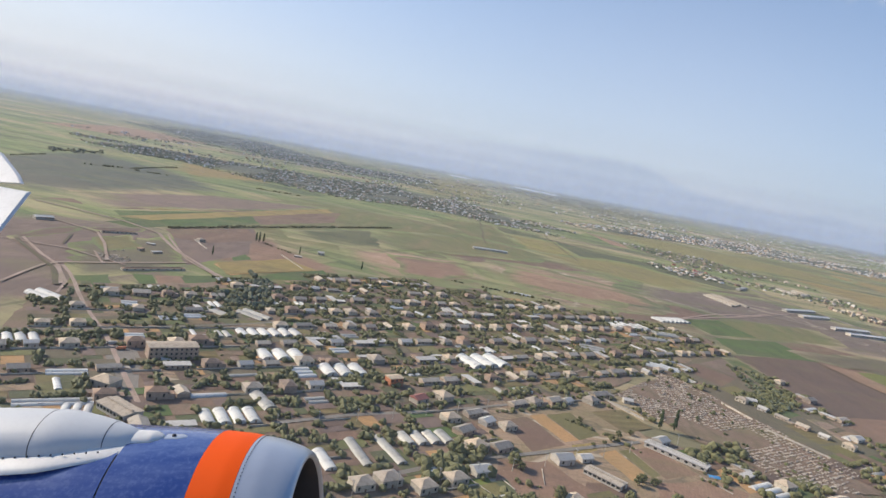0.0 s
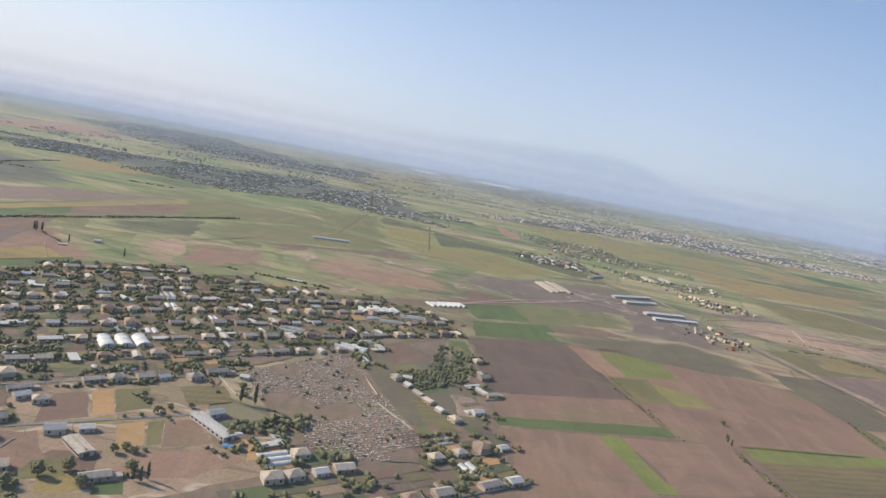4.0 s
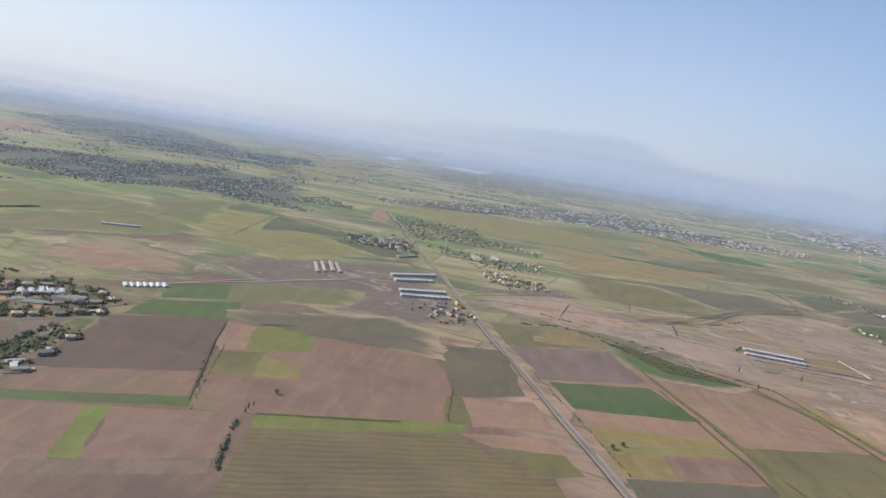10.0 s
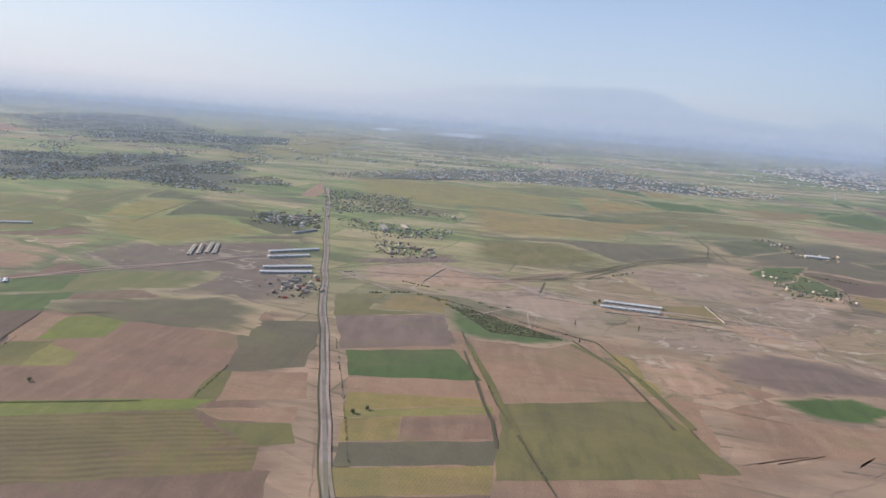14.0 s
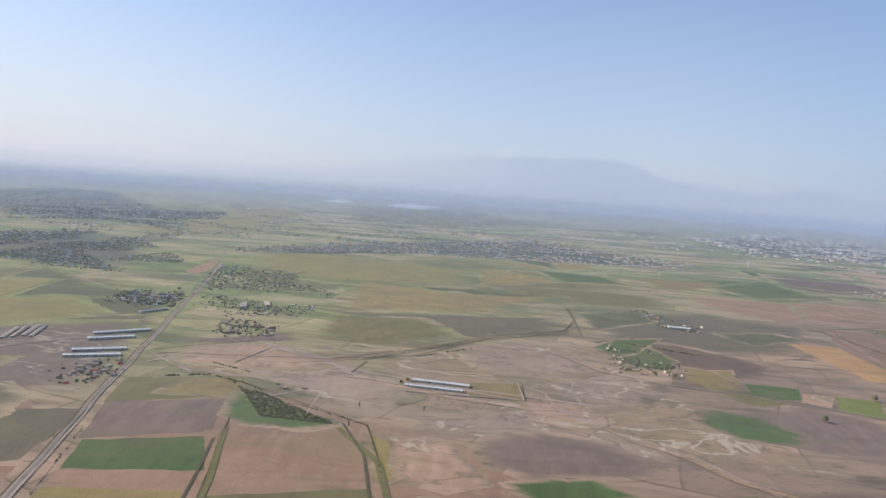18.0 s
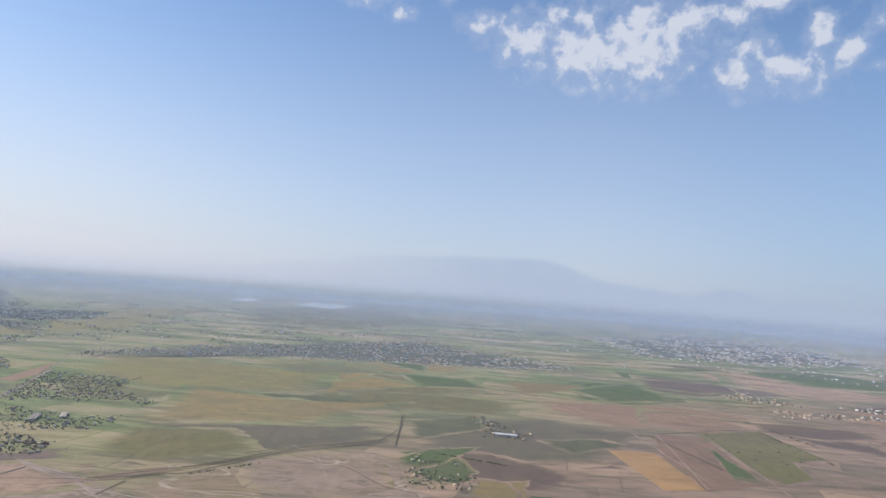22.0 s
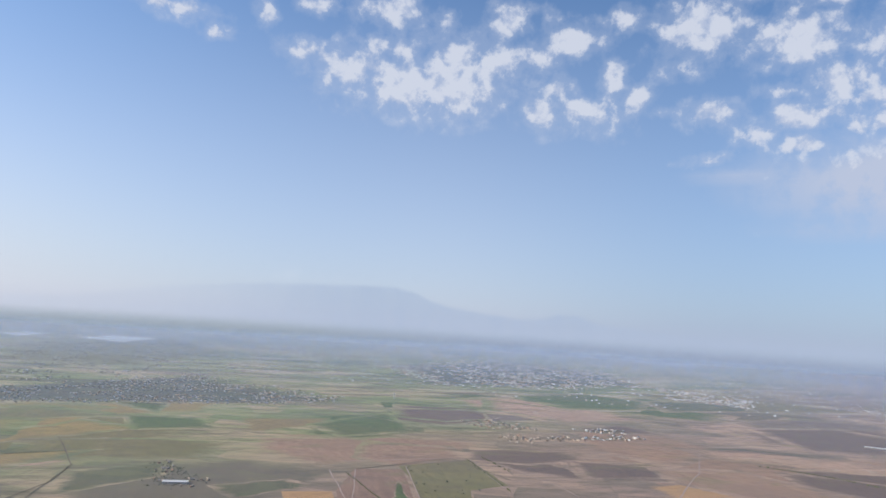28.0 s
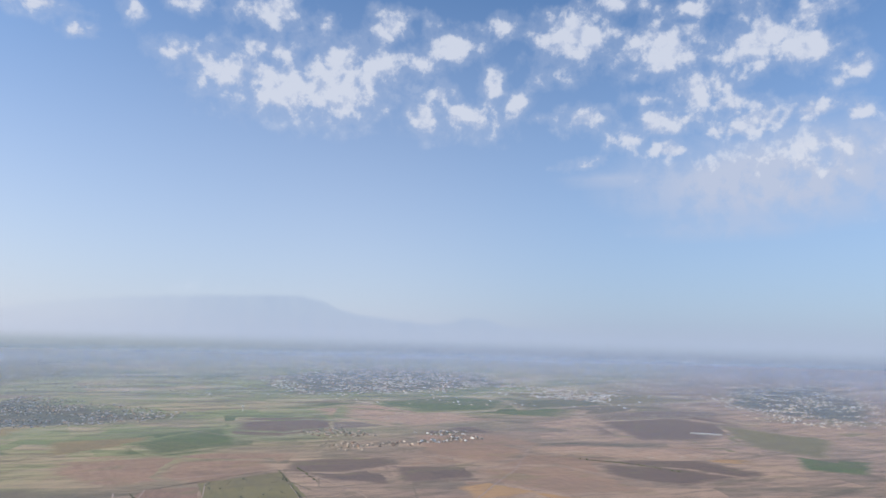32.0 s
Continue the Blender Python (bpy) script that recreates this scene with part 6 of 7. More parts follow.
for x, y in plots:
    c, hu = Vector((x, y)), rng.uniform(4.6, 5.0)
    deg = 38 + rng.choice((0, 0, 0, 0, 90)) + rng.uniform(-4, 4)
    v = -5.0 + rng.uniform(-1, 1)
    while v < 9.5:
        step = rng.choice((3.5, 5.0, 7.0))
        cut = rng.choice((-0.2, 0.15, 1.0, 1.0))
        for u0, u1 in ((-hu, hu * cut), (hu * cut + 0.25, hu)):
            mid = c + U * (u0 + u1) / 2 + V * (v + step / 2)
            if u1 - u0 > 1 and not inside(mid, SQUARE):
                sheet("garden_plot", [c + U * u0 + V * v, c + U * u1 + V * v, c + U * u1 + V * (v + step - 0.3), c + U * u0 + V * (v + step - 0.3)],
                      CROPS[rng.choice(GARDEN)], "small garden plot behind a village house", "garden", 0.3, lift=0.00004)
        v += step
    j = rng.random()
    q = c - V * rng.uniform(6.2, 8.2) + U * rng.uniform(-1.6, 1.6)
    if free(q.x, q.y, 3.0) and not inside(q, GRAVES) and j < 0.86:
        house(round(q.x, 1), round(q.y, 1), deg, rng.choice((0, 0, 1, 1, 2, 2, 3, 4, 5)), rng.uniform(0.8, 1.08))
        if rng.random() < 0.55:
            q2 = q + V * rng.uniform(3.6, 5.0) + U * rng.choice((-1, 1)) * rng.uniform(2.0, 3.4)
            if free(q2.x, q2.y, 2.0):
                house(round(q2.x, 1), round(q2.y, 1), deg + 90, rng.choice((7, 7, 5)), rng.uniform(0.6, 0.95), "village outbuildings")
    g0 = c + V * rng.uniform(2.0, 7.0)
    if rng.random() < 0.24 and free(g0.x, g0.y, 4.0) and not inside(g0, GRAVES):
        tunnels(round(g0.x, 1), round(g0.y, 1), 38 + rng.choice((0, 90)), rng.uniform(6, 9.5), rng.uniform(2.0, 2.8), rng.choice((1, 2, 2, 3)), rng.choice((PLASTIC, PLASTIC, OLD_PLASTIC, OLD_PLASTIC, WHITE_ROOF)))
    lush = noise.noise((x * 0.02, y * 0.02, 1.0)) > -0.1
    for _ in range(rng.choice((4, 6, 8, 10)) + (9 if lush else 0)):
        side = rng.choice((-1, 1))
        q = c + U * side * rng.uniform(3.2, 5.6) + V * rng.uniform(-10, 10) if rng.random() < 0.7 else c + U * rng.uniform(-5, 5) - V * rng.uniform(3.5, 10)
        if free(q.x, q.y, 0.5) and not inside(q, GRAVES):
            if near_trees < 280:
                near_trees += 1
                tree(round(q.x, 1), round(q.y, 1), rng.choice((0, 0, 1, 1, 2, 3)), rng.uniform(0.6, 1.05), "village garden trees")
            else:
                far_trees.append((q.x, q.y))
    if rng.random() < 0.36:
        # an orchard or a thicket behind the house
        o, w, d = c + V * rng.uniform(-1.0, 5.0) + U * rng.uniform(-2, 2), rng.uniform(3.0, 4.8), rng.uniform(2.0, 4.2)
        for _ in range(int(w * d * 1.7)):
            q = o + U * rng.uniform(-w, w) + V * rng.uniform(-d, d)
            if free(q.x, q.y, 0.4) and not inside(q, GRAVES):
                far_trees.append((q.x, q.y))
    if rng.random() < 0.45:
        a, along = c - U * 5.1 + V * rng.uniform(-5, 9), U if rng.random() < 0.5 else V
        far_trees += [(a.x + along.x * i * 0.9 + rng.uniform(-0.6, 0.6), a.y + along.y * i * 0.9 + rng.uniform(-0.6, 0.6)) for i in range(10)]
    if rng.random() < 0.5 and y < 300:
        a, b = c - U * 5.0 - V * 9.6, c + U * 5.0 - V * 9.6
        wall_line(round(a.x, 1), round(a.y, 1), round(b.x, 1), round(b.y, 1), 0.8)
grove("garden_trees", far_trees, 1.2, LEAF, "dusty green trees and hedges between village plots")


# ---- single buildings and poles of the village ----
def block(x, y, deg, w, d, storeys, wall_mat, roof_mat, label, front=None):
    """A plain block with storeys of windows on all sides, flat roof with parapet, and an entrance."""
    e = thing("apartment_block" if w > 9 else "house", x, y, deg, label, "building")
    h, n = 1.45 * storeys, max(3, int(w / 1.5))
    bm = bmesh.new()
    box(bm, -w / 2, w / 2, -d / 2, d / 2, -0.05, h)
    part("wall", bm, wall_mat, e)
    bm = bmesh.new()
    prism(bm, (-w / 2 - 0.2, w / 2 + 0.2), [(-d / 2 - 0.2, h), (d / 2 + 0.2, h), (d / 2 + 0.2, h + 0.12), (0, h + 0.5), (-d / 2 - 0.2, h + 0.12)])
    part("roof", bm, roof_mat, e)
    for lv in range(storeys):
        for i in range(n):
            x0 = -w / 2 + (i + 0.5) * w / n
            bm = bmesh.new()
            box(bm, x0 - 0.3, x0 + 0.3, -d / 2 - 0.03, -d / 2 + 0.02, lv * 1.45 + 0.5, lv * 1.45 + 1.15)
            pane = part("window", bm, GLASSY, e)
            bm = bmesh.new()
            box(bm, x0 - 0.34, x0 + 0.34, -d / 2 - 0.09, -d / 2, lv * 1.45 + 0.44, lv * 1.45 + 0.5)
            part("sill", bm, CONCRETE, pane)
        if front:
            bm = bmesh.new()
            box(bm, -w / 2 - 0.05, w / 2 + 0.05, -d / 2 - 0.5, -d / 2, lv * 1.45 - 0.03, lv * 1.45 + 0.4)
            part("balcony", bm, front, e)
    bm = bmesh.new()
    box(bm, -0.4, 0.4, -d / 2 - 0.05, -d / 2 + 0.02, 0, 0.45)
    part("door", bm, WOOD, e)
    return e


block(-88.5, 200.5, 37, 15.0, 6.0, 3, WALLS[0], ROOFS[1], "three-storey tuff stone apartment block with pale roof")
block(BIG_ORANGE[0], BIG_ORANGE[1], 40, 5.0, 3.8, 2, ORANGE, ROOFS[1], "two-storey house with orange balconies", ORANGE)


def utility_pole(x, y, deg):
    e = thing("utility_pole", x, y, deg, "grey concrete utility pole with a crossarm", "pole", "street poles")
    bm = bmesh.new()
    bmesh.ops.create_cone(bm, cap_ends=True, segments=8, radius1=0.11, radius2=0.06, depth=4.2, matrix=pose(0, 0, 2.1))
    part("post", bm, CONCRETE, e)
    bm = bmesh.new()
    box(bm, -0.55, 0.55, -0.05, 0.05, 3.8, 3.9)
    part("crossarm", bm, RIB, e)
    for px in (-0.45, 0.0, 0.45):
        bm = bmesh.new()
        bmesh.ops.create_cone(bm, cap_ends=True, segments=6, radius1=0.05, radius2=0.03, depth=0.16, matrix=pose(px, 0, 3.98))
        part("insulator", bm, SKIRT_WHITE, e)


def water_tower(x, y, h):
    """A white spherical tank on a tapered shaft, with a ladder, collar and roof vent."""
    e = thing("water_tower", x, y, 20, "white water tower with a round tank", "water tower")
    bm = bmesh.new()
    bmesh.ops.create_cone(bm, cap_ends=True, segments=16, radius1=h * 0.07, radius2=h * 0.045, depth=h * 0.74, matrix=pose(0, 0, h * 0.36))
    part("shaft", bm, WHITE_ROOF, e)
    bm = bmesh.new()
    bmesh.ops.create_uvsphere(bm, u_segments=24, v_segments=14, radius=h * 0.17, matrix=pose(0, 0, h * 0.84))
    tank = part("tank", bm, WHITE_ROOF, e)
    bm = bmesh.new()
    bmesh.ops.create_cone(bm, cap_ends=True, segments=16, radius1=h * 0.075, radius2=h * 0.1, depth=h * 0.05, matrix=pose(0, 0, h * 0.7))
    part("collar", bm, CONCRETE, e)
    bm = bmesh.new()
    bmesh.ops.create_cone(bm, cap_ends=True, segments=8, radius1=h * 0.02, radius2=h * 0.012, depth=h * 0.05, matrix=pose(0, 0, h * 1.02))
    part("vent", bm, RIB, tank)
    bm = bmesh.new()
    for sx in (-0.16, 0.16):
        box(bm, sx - 0.03, sx + 0.03, -h * 0.085, -h * 0.078, 0, h * 0.7)
    for i in range(24):
        box(bm, -0.16, 0.16, -h * 0.085, -h * 0.08, 0.3 + i * h * 0.028, 0.36 + i * h * 0.028)
    part("ladder", bm, RIB, e)


water_tower(*TOWER_AT, 15.0)
SKIRT_WHITE = plain("white porcelain", (0.75, 0.75, 0.72), 0.1, 4.0, 0.3)
for i in range(13):
    q = Vector((-44, 167)) + U * (i * 12.0)
    utility_pole(q.x + 1.7, q.y - 1.2, 128)
for i in range(11):
    q = Vector((-18, 141)) + U * (i * 12.0)
    utility_pole(q.x + 1.7, q.y - 1.2, 128)


def van(x, y, deg, body_mat, label, length=2.2):
    e = thing("van", x, y, deg, label, "vehicle", z=0.3)
    bm = bmesh.new()
    prism(bm, (-0.42, 0.42), [(-length / 2, 0.18), (length / 2, 0.18), (length / 2, 0.5), (length * 0.36, 0.58), (length * 0.24, 0.92), (-length * 0.48, 0.92), (-length / 2, 0.8)])
    part("body", bm, body_mat, e)
    bm = bmesh.new()
    box(bm, -0.36, 0.36, length * 0.27, length * 0.36, 0.60, 0.84)
    part("windscreen", bm, GLASSY, e)
    for sx in (-0.42, 0.42):
        for sy in (-0.32, 0.32):
            bm = bmesh.new()
            bmesh.ops.create_cone(bm, cap_ends=True, segments=12, radius1=0.17, radius2=0.17, depth=0.12, matrix=pose(sx, sy * length, 0.17, 0, 90, 0))
            part("wheel", bm, GLASSY, e)


van(*VAN_A, 70, WHITE_ROOF, "white van parked on the village street")
van(*VAN_B, 128, ORANGE, "orange truck parked on the asphalt square", 3.0)
van(*VAN_C, 128, ROOFS[2], "pale bus parked on the asphalt square", 3.6)
bm = bmesh.new()
for i in range(5):
    for j in range(4):
        lump(bm, (TARP_AT[0] + i * 0.7 - 1.4, TARP_AT[1] + j * 0.5 - 0.8, 0.25), 0.5, 0.5, 1, 0.2)
tagged(obj("tarpaulin", bm, TARP), "crumpled blue tarpaulin beside a long shed", "tarpaulin")


# ---- the graveyard stones ----
def stones(name, poly, n, label, rows=False):
    xs, ys = [p[0] for p in poly], [p[1] for p in poly]
    vs, fs, r = [], [], random.Random(9)
    while len(fs) < n * 6:
        x, y = r.uniform(min(xs), max(xs)), r.uniform(min(ys), max(ys))
        if rows:
            u, v = x * U.x + y * U.y, x * V.x + y * V.y
            v = round(v / 1.7) * 1.7 + r.gauss(0, 0.16)
            x, y = u * U.x + v * V.x, u * U.y + v * V.y
        if not inside((x, y), poly) or noise.noise((x * 0.05, y * 0.05, 4.0)) < -0.1:
            continue
        a, w, d, h, n0 = radians(38 + r.choice((0, 90)) + r.uniform(-12, 12)), r.uniform(0.12, 0.6), r.uniform(0.06, 0.22), r.uniform(0.08, 0.45), len(vs)
        for z in (-0.05, h):
            for sx, sy in ((-1, -1), (1, -1), (1, 1), (-1, 1)):
                vs.append((x + sx * w * math.cos(a) - sy * d * math.sin(a), y + sx * w * math.sin(a) + sy * d * math.cos(a), z + 0.18))
        fs += [[n0 + i for i in f] for f in ((3, 2, 1, 0), (4, 5, 6, 7), (0, 1, 5, 4), (1, 2, 6, 5), (2, 3, 7, 6), (3, 0, 4, 7))]
    me = bpy.data.meshes.new(name)
    me.from_pydata(vs, [], fs)
    me.materials.append(STONE)
    tagged(new(name, me), label, "stones", kind="stuff")


stones("gravestones", GRAVES, 2600, "many pale weathered gravestones on bare ground", True)
scatter_later = [("grave_bushes", GRAVES, 60, 0.8, "small bushes between gravestones")]


# ---- far villages: roofs and trees in their hundreds ----
def settlement(name, poly, n_roofs, n_trees, size, label, sparse=-0.16, roofs=(0, 0, 1, 1, 2, 2, 3, 6, 6), stretch=1.0):
    xs, ys = [p[0] for p in poly], [p[1] for p in poly]
    r = random.Random(n_roofs)

    def spot():
        while True:
            x, y = r.uniform(min(xs), max(xs)), r.uniform(min(ys), max(ys))
            if inside((x, y), poly) and noise.noise((x * 0.011, y * 0.011, 2.0)) > sparse:
                return x + r.gauss(0, size * 2), y + r.gauss(0, size * 2)

    # dark sheet under the houses: the trees' shade is painted into its colour
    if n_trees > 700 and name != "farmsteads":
        sheet("village_ground", poly, SOFT["settled"], "ground between far village houses, tree shade in its colour", "ground", 2.5, fade_in=0.34)
    groups = {}
    for i in range(n_roofs):
        x, y = spot()
        a, w, d, h = radians(17 + r.choice((0, 90)) + r.uniform(-8, 8)), size * r.uniform(0.8, 1.7) * stretch, size * r.uniform(0.5, 0.8), size * r.uniform(0.3, 0.55)
        vs, fs = groups.setdefault(r.choice(roofs), ([], []))
        n0, c, s = len(vs), math.cos(a), math.sin(a)
        for px, py, z in ((-w, -d, 0), (w, -d, 0), (w, d, 0), (-w, d, 0), (-w, -d, h), (w, -d, h), (w, d, h), (-w, d, h), (-w, 0, h * 1.5), (w, 0, h * 1.5)):
            vs.append((x + px * 0.5 * c - py * 0.5 * s, y + px * 0.5 * s + py * 0.5 * c, z))
        fs += [[n0 + k for k in f] for f in ((0, 1, 5, 4), (1, 2, 6, 9, 5), (2, 3, 7, 6), (3, 0, 4, 8, 7), (4, 5, 9, 8), (6, 7, 8, 9))]
    for k, (vs, fs) in groups.items():
        me = bpy.data.meshes.new(name)
        me.from_pydata(vs, [], fs)
        me.materials.append(WHITE_ROOF if k == 6 else ROOFS[k])
        tagged(new(name, me), label, "houses", kind="stuff")
    if n_trees:
        grove(name + "_trees", [spot() for _ in range(int(n_trees * 2.4))], size * 0.30, LEAF_FAR, "dark dusty trees among far village houses")


settlement("far_village", FAR_VILLAGE, 1500, 6000, 3.3, "far village houses with grey and pale roofs")
settlement("far_village", FAR_BAND, 600, 2800, 4.0, "far village houses with grey and pale roofs")
settlement("far_village", FAR_BAND_WEST, 450, 2200, 4.2, "far village houses with grey and pale roofs")
settlement("row_village", ROW_VILLAGE, 1500, 1000, 3.6, "long far village of pale-roofed houses")
settlement("road_village", ROAD_VILLAGE, 190, 620, 3.0, "roadside village houses with grey roofs", -0.16, (0, 0, 0, 1, 2, 3))
settlement("road_village", ROAD_VILLAGE_WEST, 70, 320, 3.4, "roadside village houses with grey roofs")
settlement("town", TOWN, 2300, 2200, 4.0, "far pale town houses in haze", -0.16, (2, 6, 0, 2, 1, 3), 1.6)
settlement("town", TOWN_EAST, 1200, 1600, 3.2, "far pale town houses in haze", -0.1, (2, 0, 0, 1, 3), 1.5)
settlement("town", TOWN_MID, 420, 500, 3.8, "far pale town houses in haze", -0.16, (2, 6, 1, 3), 1.6)
settlement("farmsteads", FARM_EAST, 260, 420, 3.2, "scattered far farm houses and yards on the plain", 0.0, (1, 2, 3, 0), 1.5)
settlement("farmsteads", PLAIN_SOUTH, 2600, 4200, 4.2, "scattered far farm houses and yards on the plain", 0.05, (0, 2, 2, 1, 6))
settlement("farmsteads", PLAIN_WEST, 700, 2400, 4.5, "scattered far farm houses and yards on the plain", 0.12)
settlement("hamlet", HAMLET, 120, 120, 3.4, "dusty hamlet of pale farm houses", -0.16, (0, 0, 1, 3, 3))
settlement("hamlet", HAMLET_EAST, 60, 100, 4.0, "dusty hamlet of pale farm houses")
settlement("waste_hamlet", WASTE_HAMLET, 50, 50, 3.2, "half-ruined farm houses on bare ground", -0.16, (0, 0, 3, 3))
settlement("ruined_yard", ROAD_RUIN, 22, 14, 3.4, "half-ruined tan farm houses beside the road", -0.4, (1, 1, 3, 4))
settlement("farm_yard", FARM_YARD, 26, 24, 3.4, "farm yard houses with reddish roofs", -0.3, (1, 3, 3, 4, 0))
settlement("white_farm", WHITE_FARM, 26, 90, 3.0, "scattered farm sheds among dark plots", -0.16, (0, 0, 1, 3))
settlement("near_farm", NEAR_FARM, 22, 80, 2.8, "scattered farm sheds beside green plots", -0.16, (0, 0, 1, 3))


def scatter(name, poly, n, size, label, mat=None):
    xs, ys = [p[0] for p in poly], [p[1] for p in poly]
    r, out = random.Random(n), []
    while len(out) < n:
        x, y = r.uniform(min(xs), max(xs)), r.uniform(min(ys), max(ys))
        if inside((x, y), poly):
            out.append((x, y))
    grove(name, out, size, mat or LEAF_FAR, label)


scatter("field_trees", LEFT_GROVE, 34, 2.4, "rows of dark trees between far fields")
scatter("edge_trees", [(124, 292), (141, 306), (154, 326), (158, 296), (146, 284), (134, 270)], 420, 0.95, "dense dark trees in the gardens at the village edge", LEAF)
scatter("edge_trees", EAST_GROVE, 150, 1.0, "dark trees along the village edge")
scatter("marsh_bushes", MARSH, 1100, 0.75, "dense dark reeds and bushes in a marsh", LEAF)
stones("earth_mounds", OLD_PITS, 160, "pale rubble heaps on waste ground")
stones("earth_mounds", PITS, 260, "pale earth mounds and rubble on bare ground")
stones("earth_mounds", PITS_EAST, 160, "pale earth mounds and rubble on bare ground")
scatter("plot_bushes", BUSH_A, 45, 1.7, "dense olive green bushes on a village plot", LEAF)
scatter("plot_bushes", BUSH_B, 60, 1.7, "dense olive green bushes on a village plot", LEAF)
for args in scatter_later:
    scatter(*args, LEAF)
scatter("plot_scrub", SCRUB, 70, 1.1, "dark green bushes on a rough plot")
scatter("edge_scrub", EDGE_SCRUB, 160, 1.6, "dark green trees and bushes at the village edge")


def hedge(points, every, size, label="dark green bushes along a field edge"):
    spots, r = [], random.Random(3)
    for (x0, y0), (x1, y1) in zip(points, points[1:]):
        n = int(math.hypot(x1 - x0, y1 - y0) / every)
        for i in range(n):
            if noise.noise((x0 + i * every * 0.13, y0 * 0.1, 5.0)) > -0.2:
                k = (i + r.random()) / n
                spots.append((x0 + (x1 - x0) * k + r.gauss(0, size * 0.5), y0 + (y1 - y0) * k + r.gauss(0, size * 0.5)))
    grove("hedge", spots, size, LEAF, label, "hedge")


hedge([(272, 272), (275, 252), (280, 230)], 0.7, 0.85)
hedge([(233, 359), (241, 318), (251, 274)], 2.2, 0.45)
hedge([(362, 349), (361, 303)], 2.0, 0.5)
hedge([(247, 289), (233, 331)], 2.0, 0.5)
hedge([(486, 444), (510, 335), (533, 256)], 1.8, 0.5)
hedge([(471, 514), (534, 471), (577, 448), (596, 378)], 1.8, 0.6)
hedge([(408, 408), (431, 328), (450, 256)], 2.4, 0.5)
hedge([(409, 517), (439, 528), (471, 514)], 1.3, 0.9)
hedge([(-159, 536), (-86, 673)], 1.2, 0.9)
hedge([(-201, 429), (-169, 511)], 1.4, 1.0)
hedge([(-202, 428), (-162, 519), (-88, 673)], 1.3, 1.0)
hedge([(-140, 440), (-113, 419)], 1.6, 0.8)
hedge([(25, 153), (35, 154), (45, 154)], 1.4, 0.9)
hedge([(46, 162), (57, 164), (69, 167)], 1.4, 0.9)
hedge([(42, 217), (54, 211), (63, 201)], 1.3, 0.9)
hedge([(4, 188), (21, 185), (31, 186)], 1.4, 1.0)
hedge([(18, 211), (30, 220), (43, 230)], 1.4, 1.0)
hedge([(57, 244), (66, 232)], 1.5, 0.9)
hedge([(79, 190), (87, 186)], 1.5, 0.9)
hedge([(14, 168), (20, 164), (29, 163)], 1.5, 0.9)
hedge([(-444, 717), (-417, 762), (-425, 903)], 2.4, 1.3)
hedge([(-493, 667), (-508, 743)], 3.0, 1.3)
hedge([(-116, 344), (-96, 322)], 1.3, 0.9)
hedge([(-127, 277), (-112, 290), (-98, 302)], 1.2, 1.0)
hedge([(-155, 256), (-148, 264)], 1.3, 0.9)
hedge([(143, 346), (143, 302), (155, 284)], 1.3, 1.1)
hedge([(-10, 438), (66, 432)], 1.4, 1.0)
hedge([(64, 255), (76, 233)], 1.4, 1.1)
hedge([(779, 945), (776, 856)], 1.6, 0.6)
hedge([(809, 754), (888, 718)], 1.5, 1.0)
hedge([(1108, 908), (1133, 755)], 1.6, 1.0)
hedge([(1300, 998), (1296, 805)], 1.6, 1.1)
hedge([(1786, 945), (1847, 882), (1877, 809)], 1.4, 1.4)
hedge([(1329, 1004), (1336, 909)], 1.6, 1.2)
hedge([(430, 560), (467, 541)], 1.6, 0.8)
hedge([(648, 676), (594, 627)], 1.8, 0.9)
hedge([(460, 518), (480, 494)], 1.5, 1.0)
hedge([(-544, 805), (-543, 908)], 1.3, 1.2)
hedge([(-407, 753), (-373, 767)], 1.3, 1.2)
hedge([(-281, 818), (-225, 828)], 1.5, 1.3)
sheet("pond", POND, WATER, "pale shallow fish pond on the plain", "water", 2.0, 60)
sheet("river", RIVER, RIVER_WATER, "pale river reach on the far plain", "water", 1.0, 60)
sheet("pond", POND_WEST, WATER, "pale shallow fish pond on the plain", "water", 2.0, 60)

# the first and nearest sheet is added to lift dark tones close by
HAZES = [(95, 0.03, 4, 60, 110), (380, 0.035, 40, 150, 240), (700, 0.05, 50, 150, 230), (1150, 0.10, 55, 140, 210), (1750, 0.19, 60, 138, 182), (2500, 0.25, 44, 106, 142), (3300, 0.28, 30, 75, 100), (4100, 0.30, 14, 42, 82)]


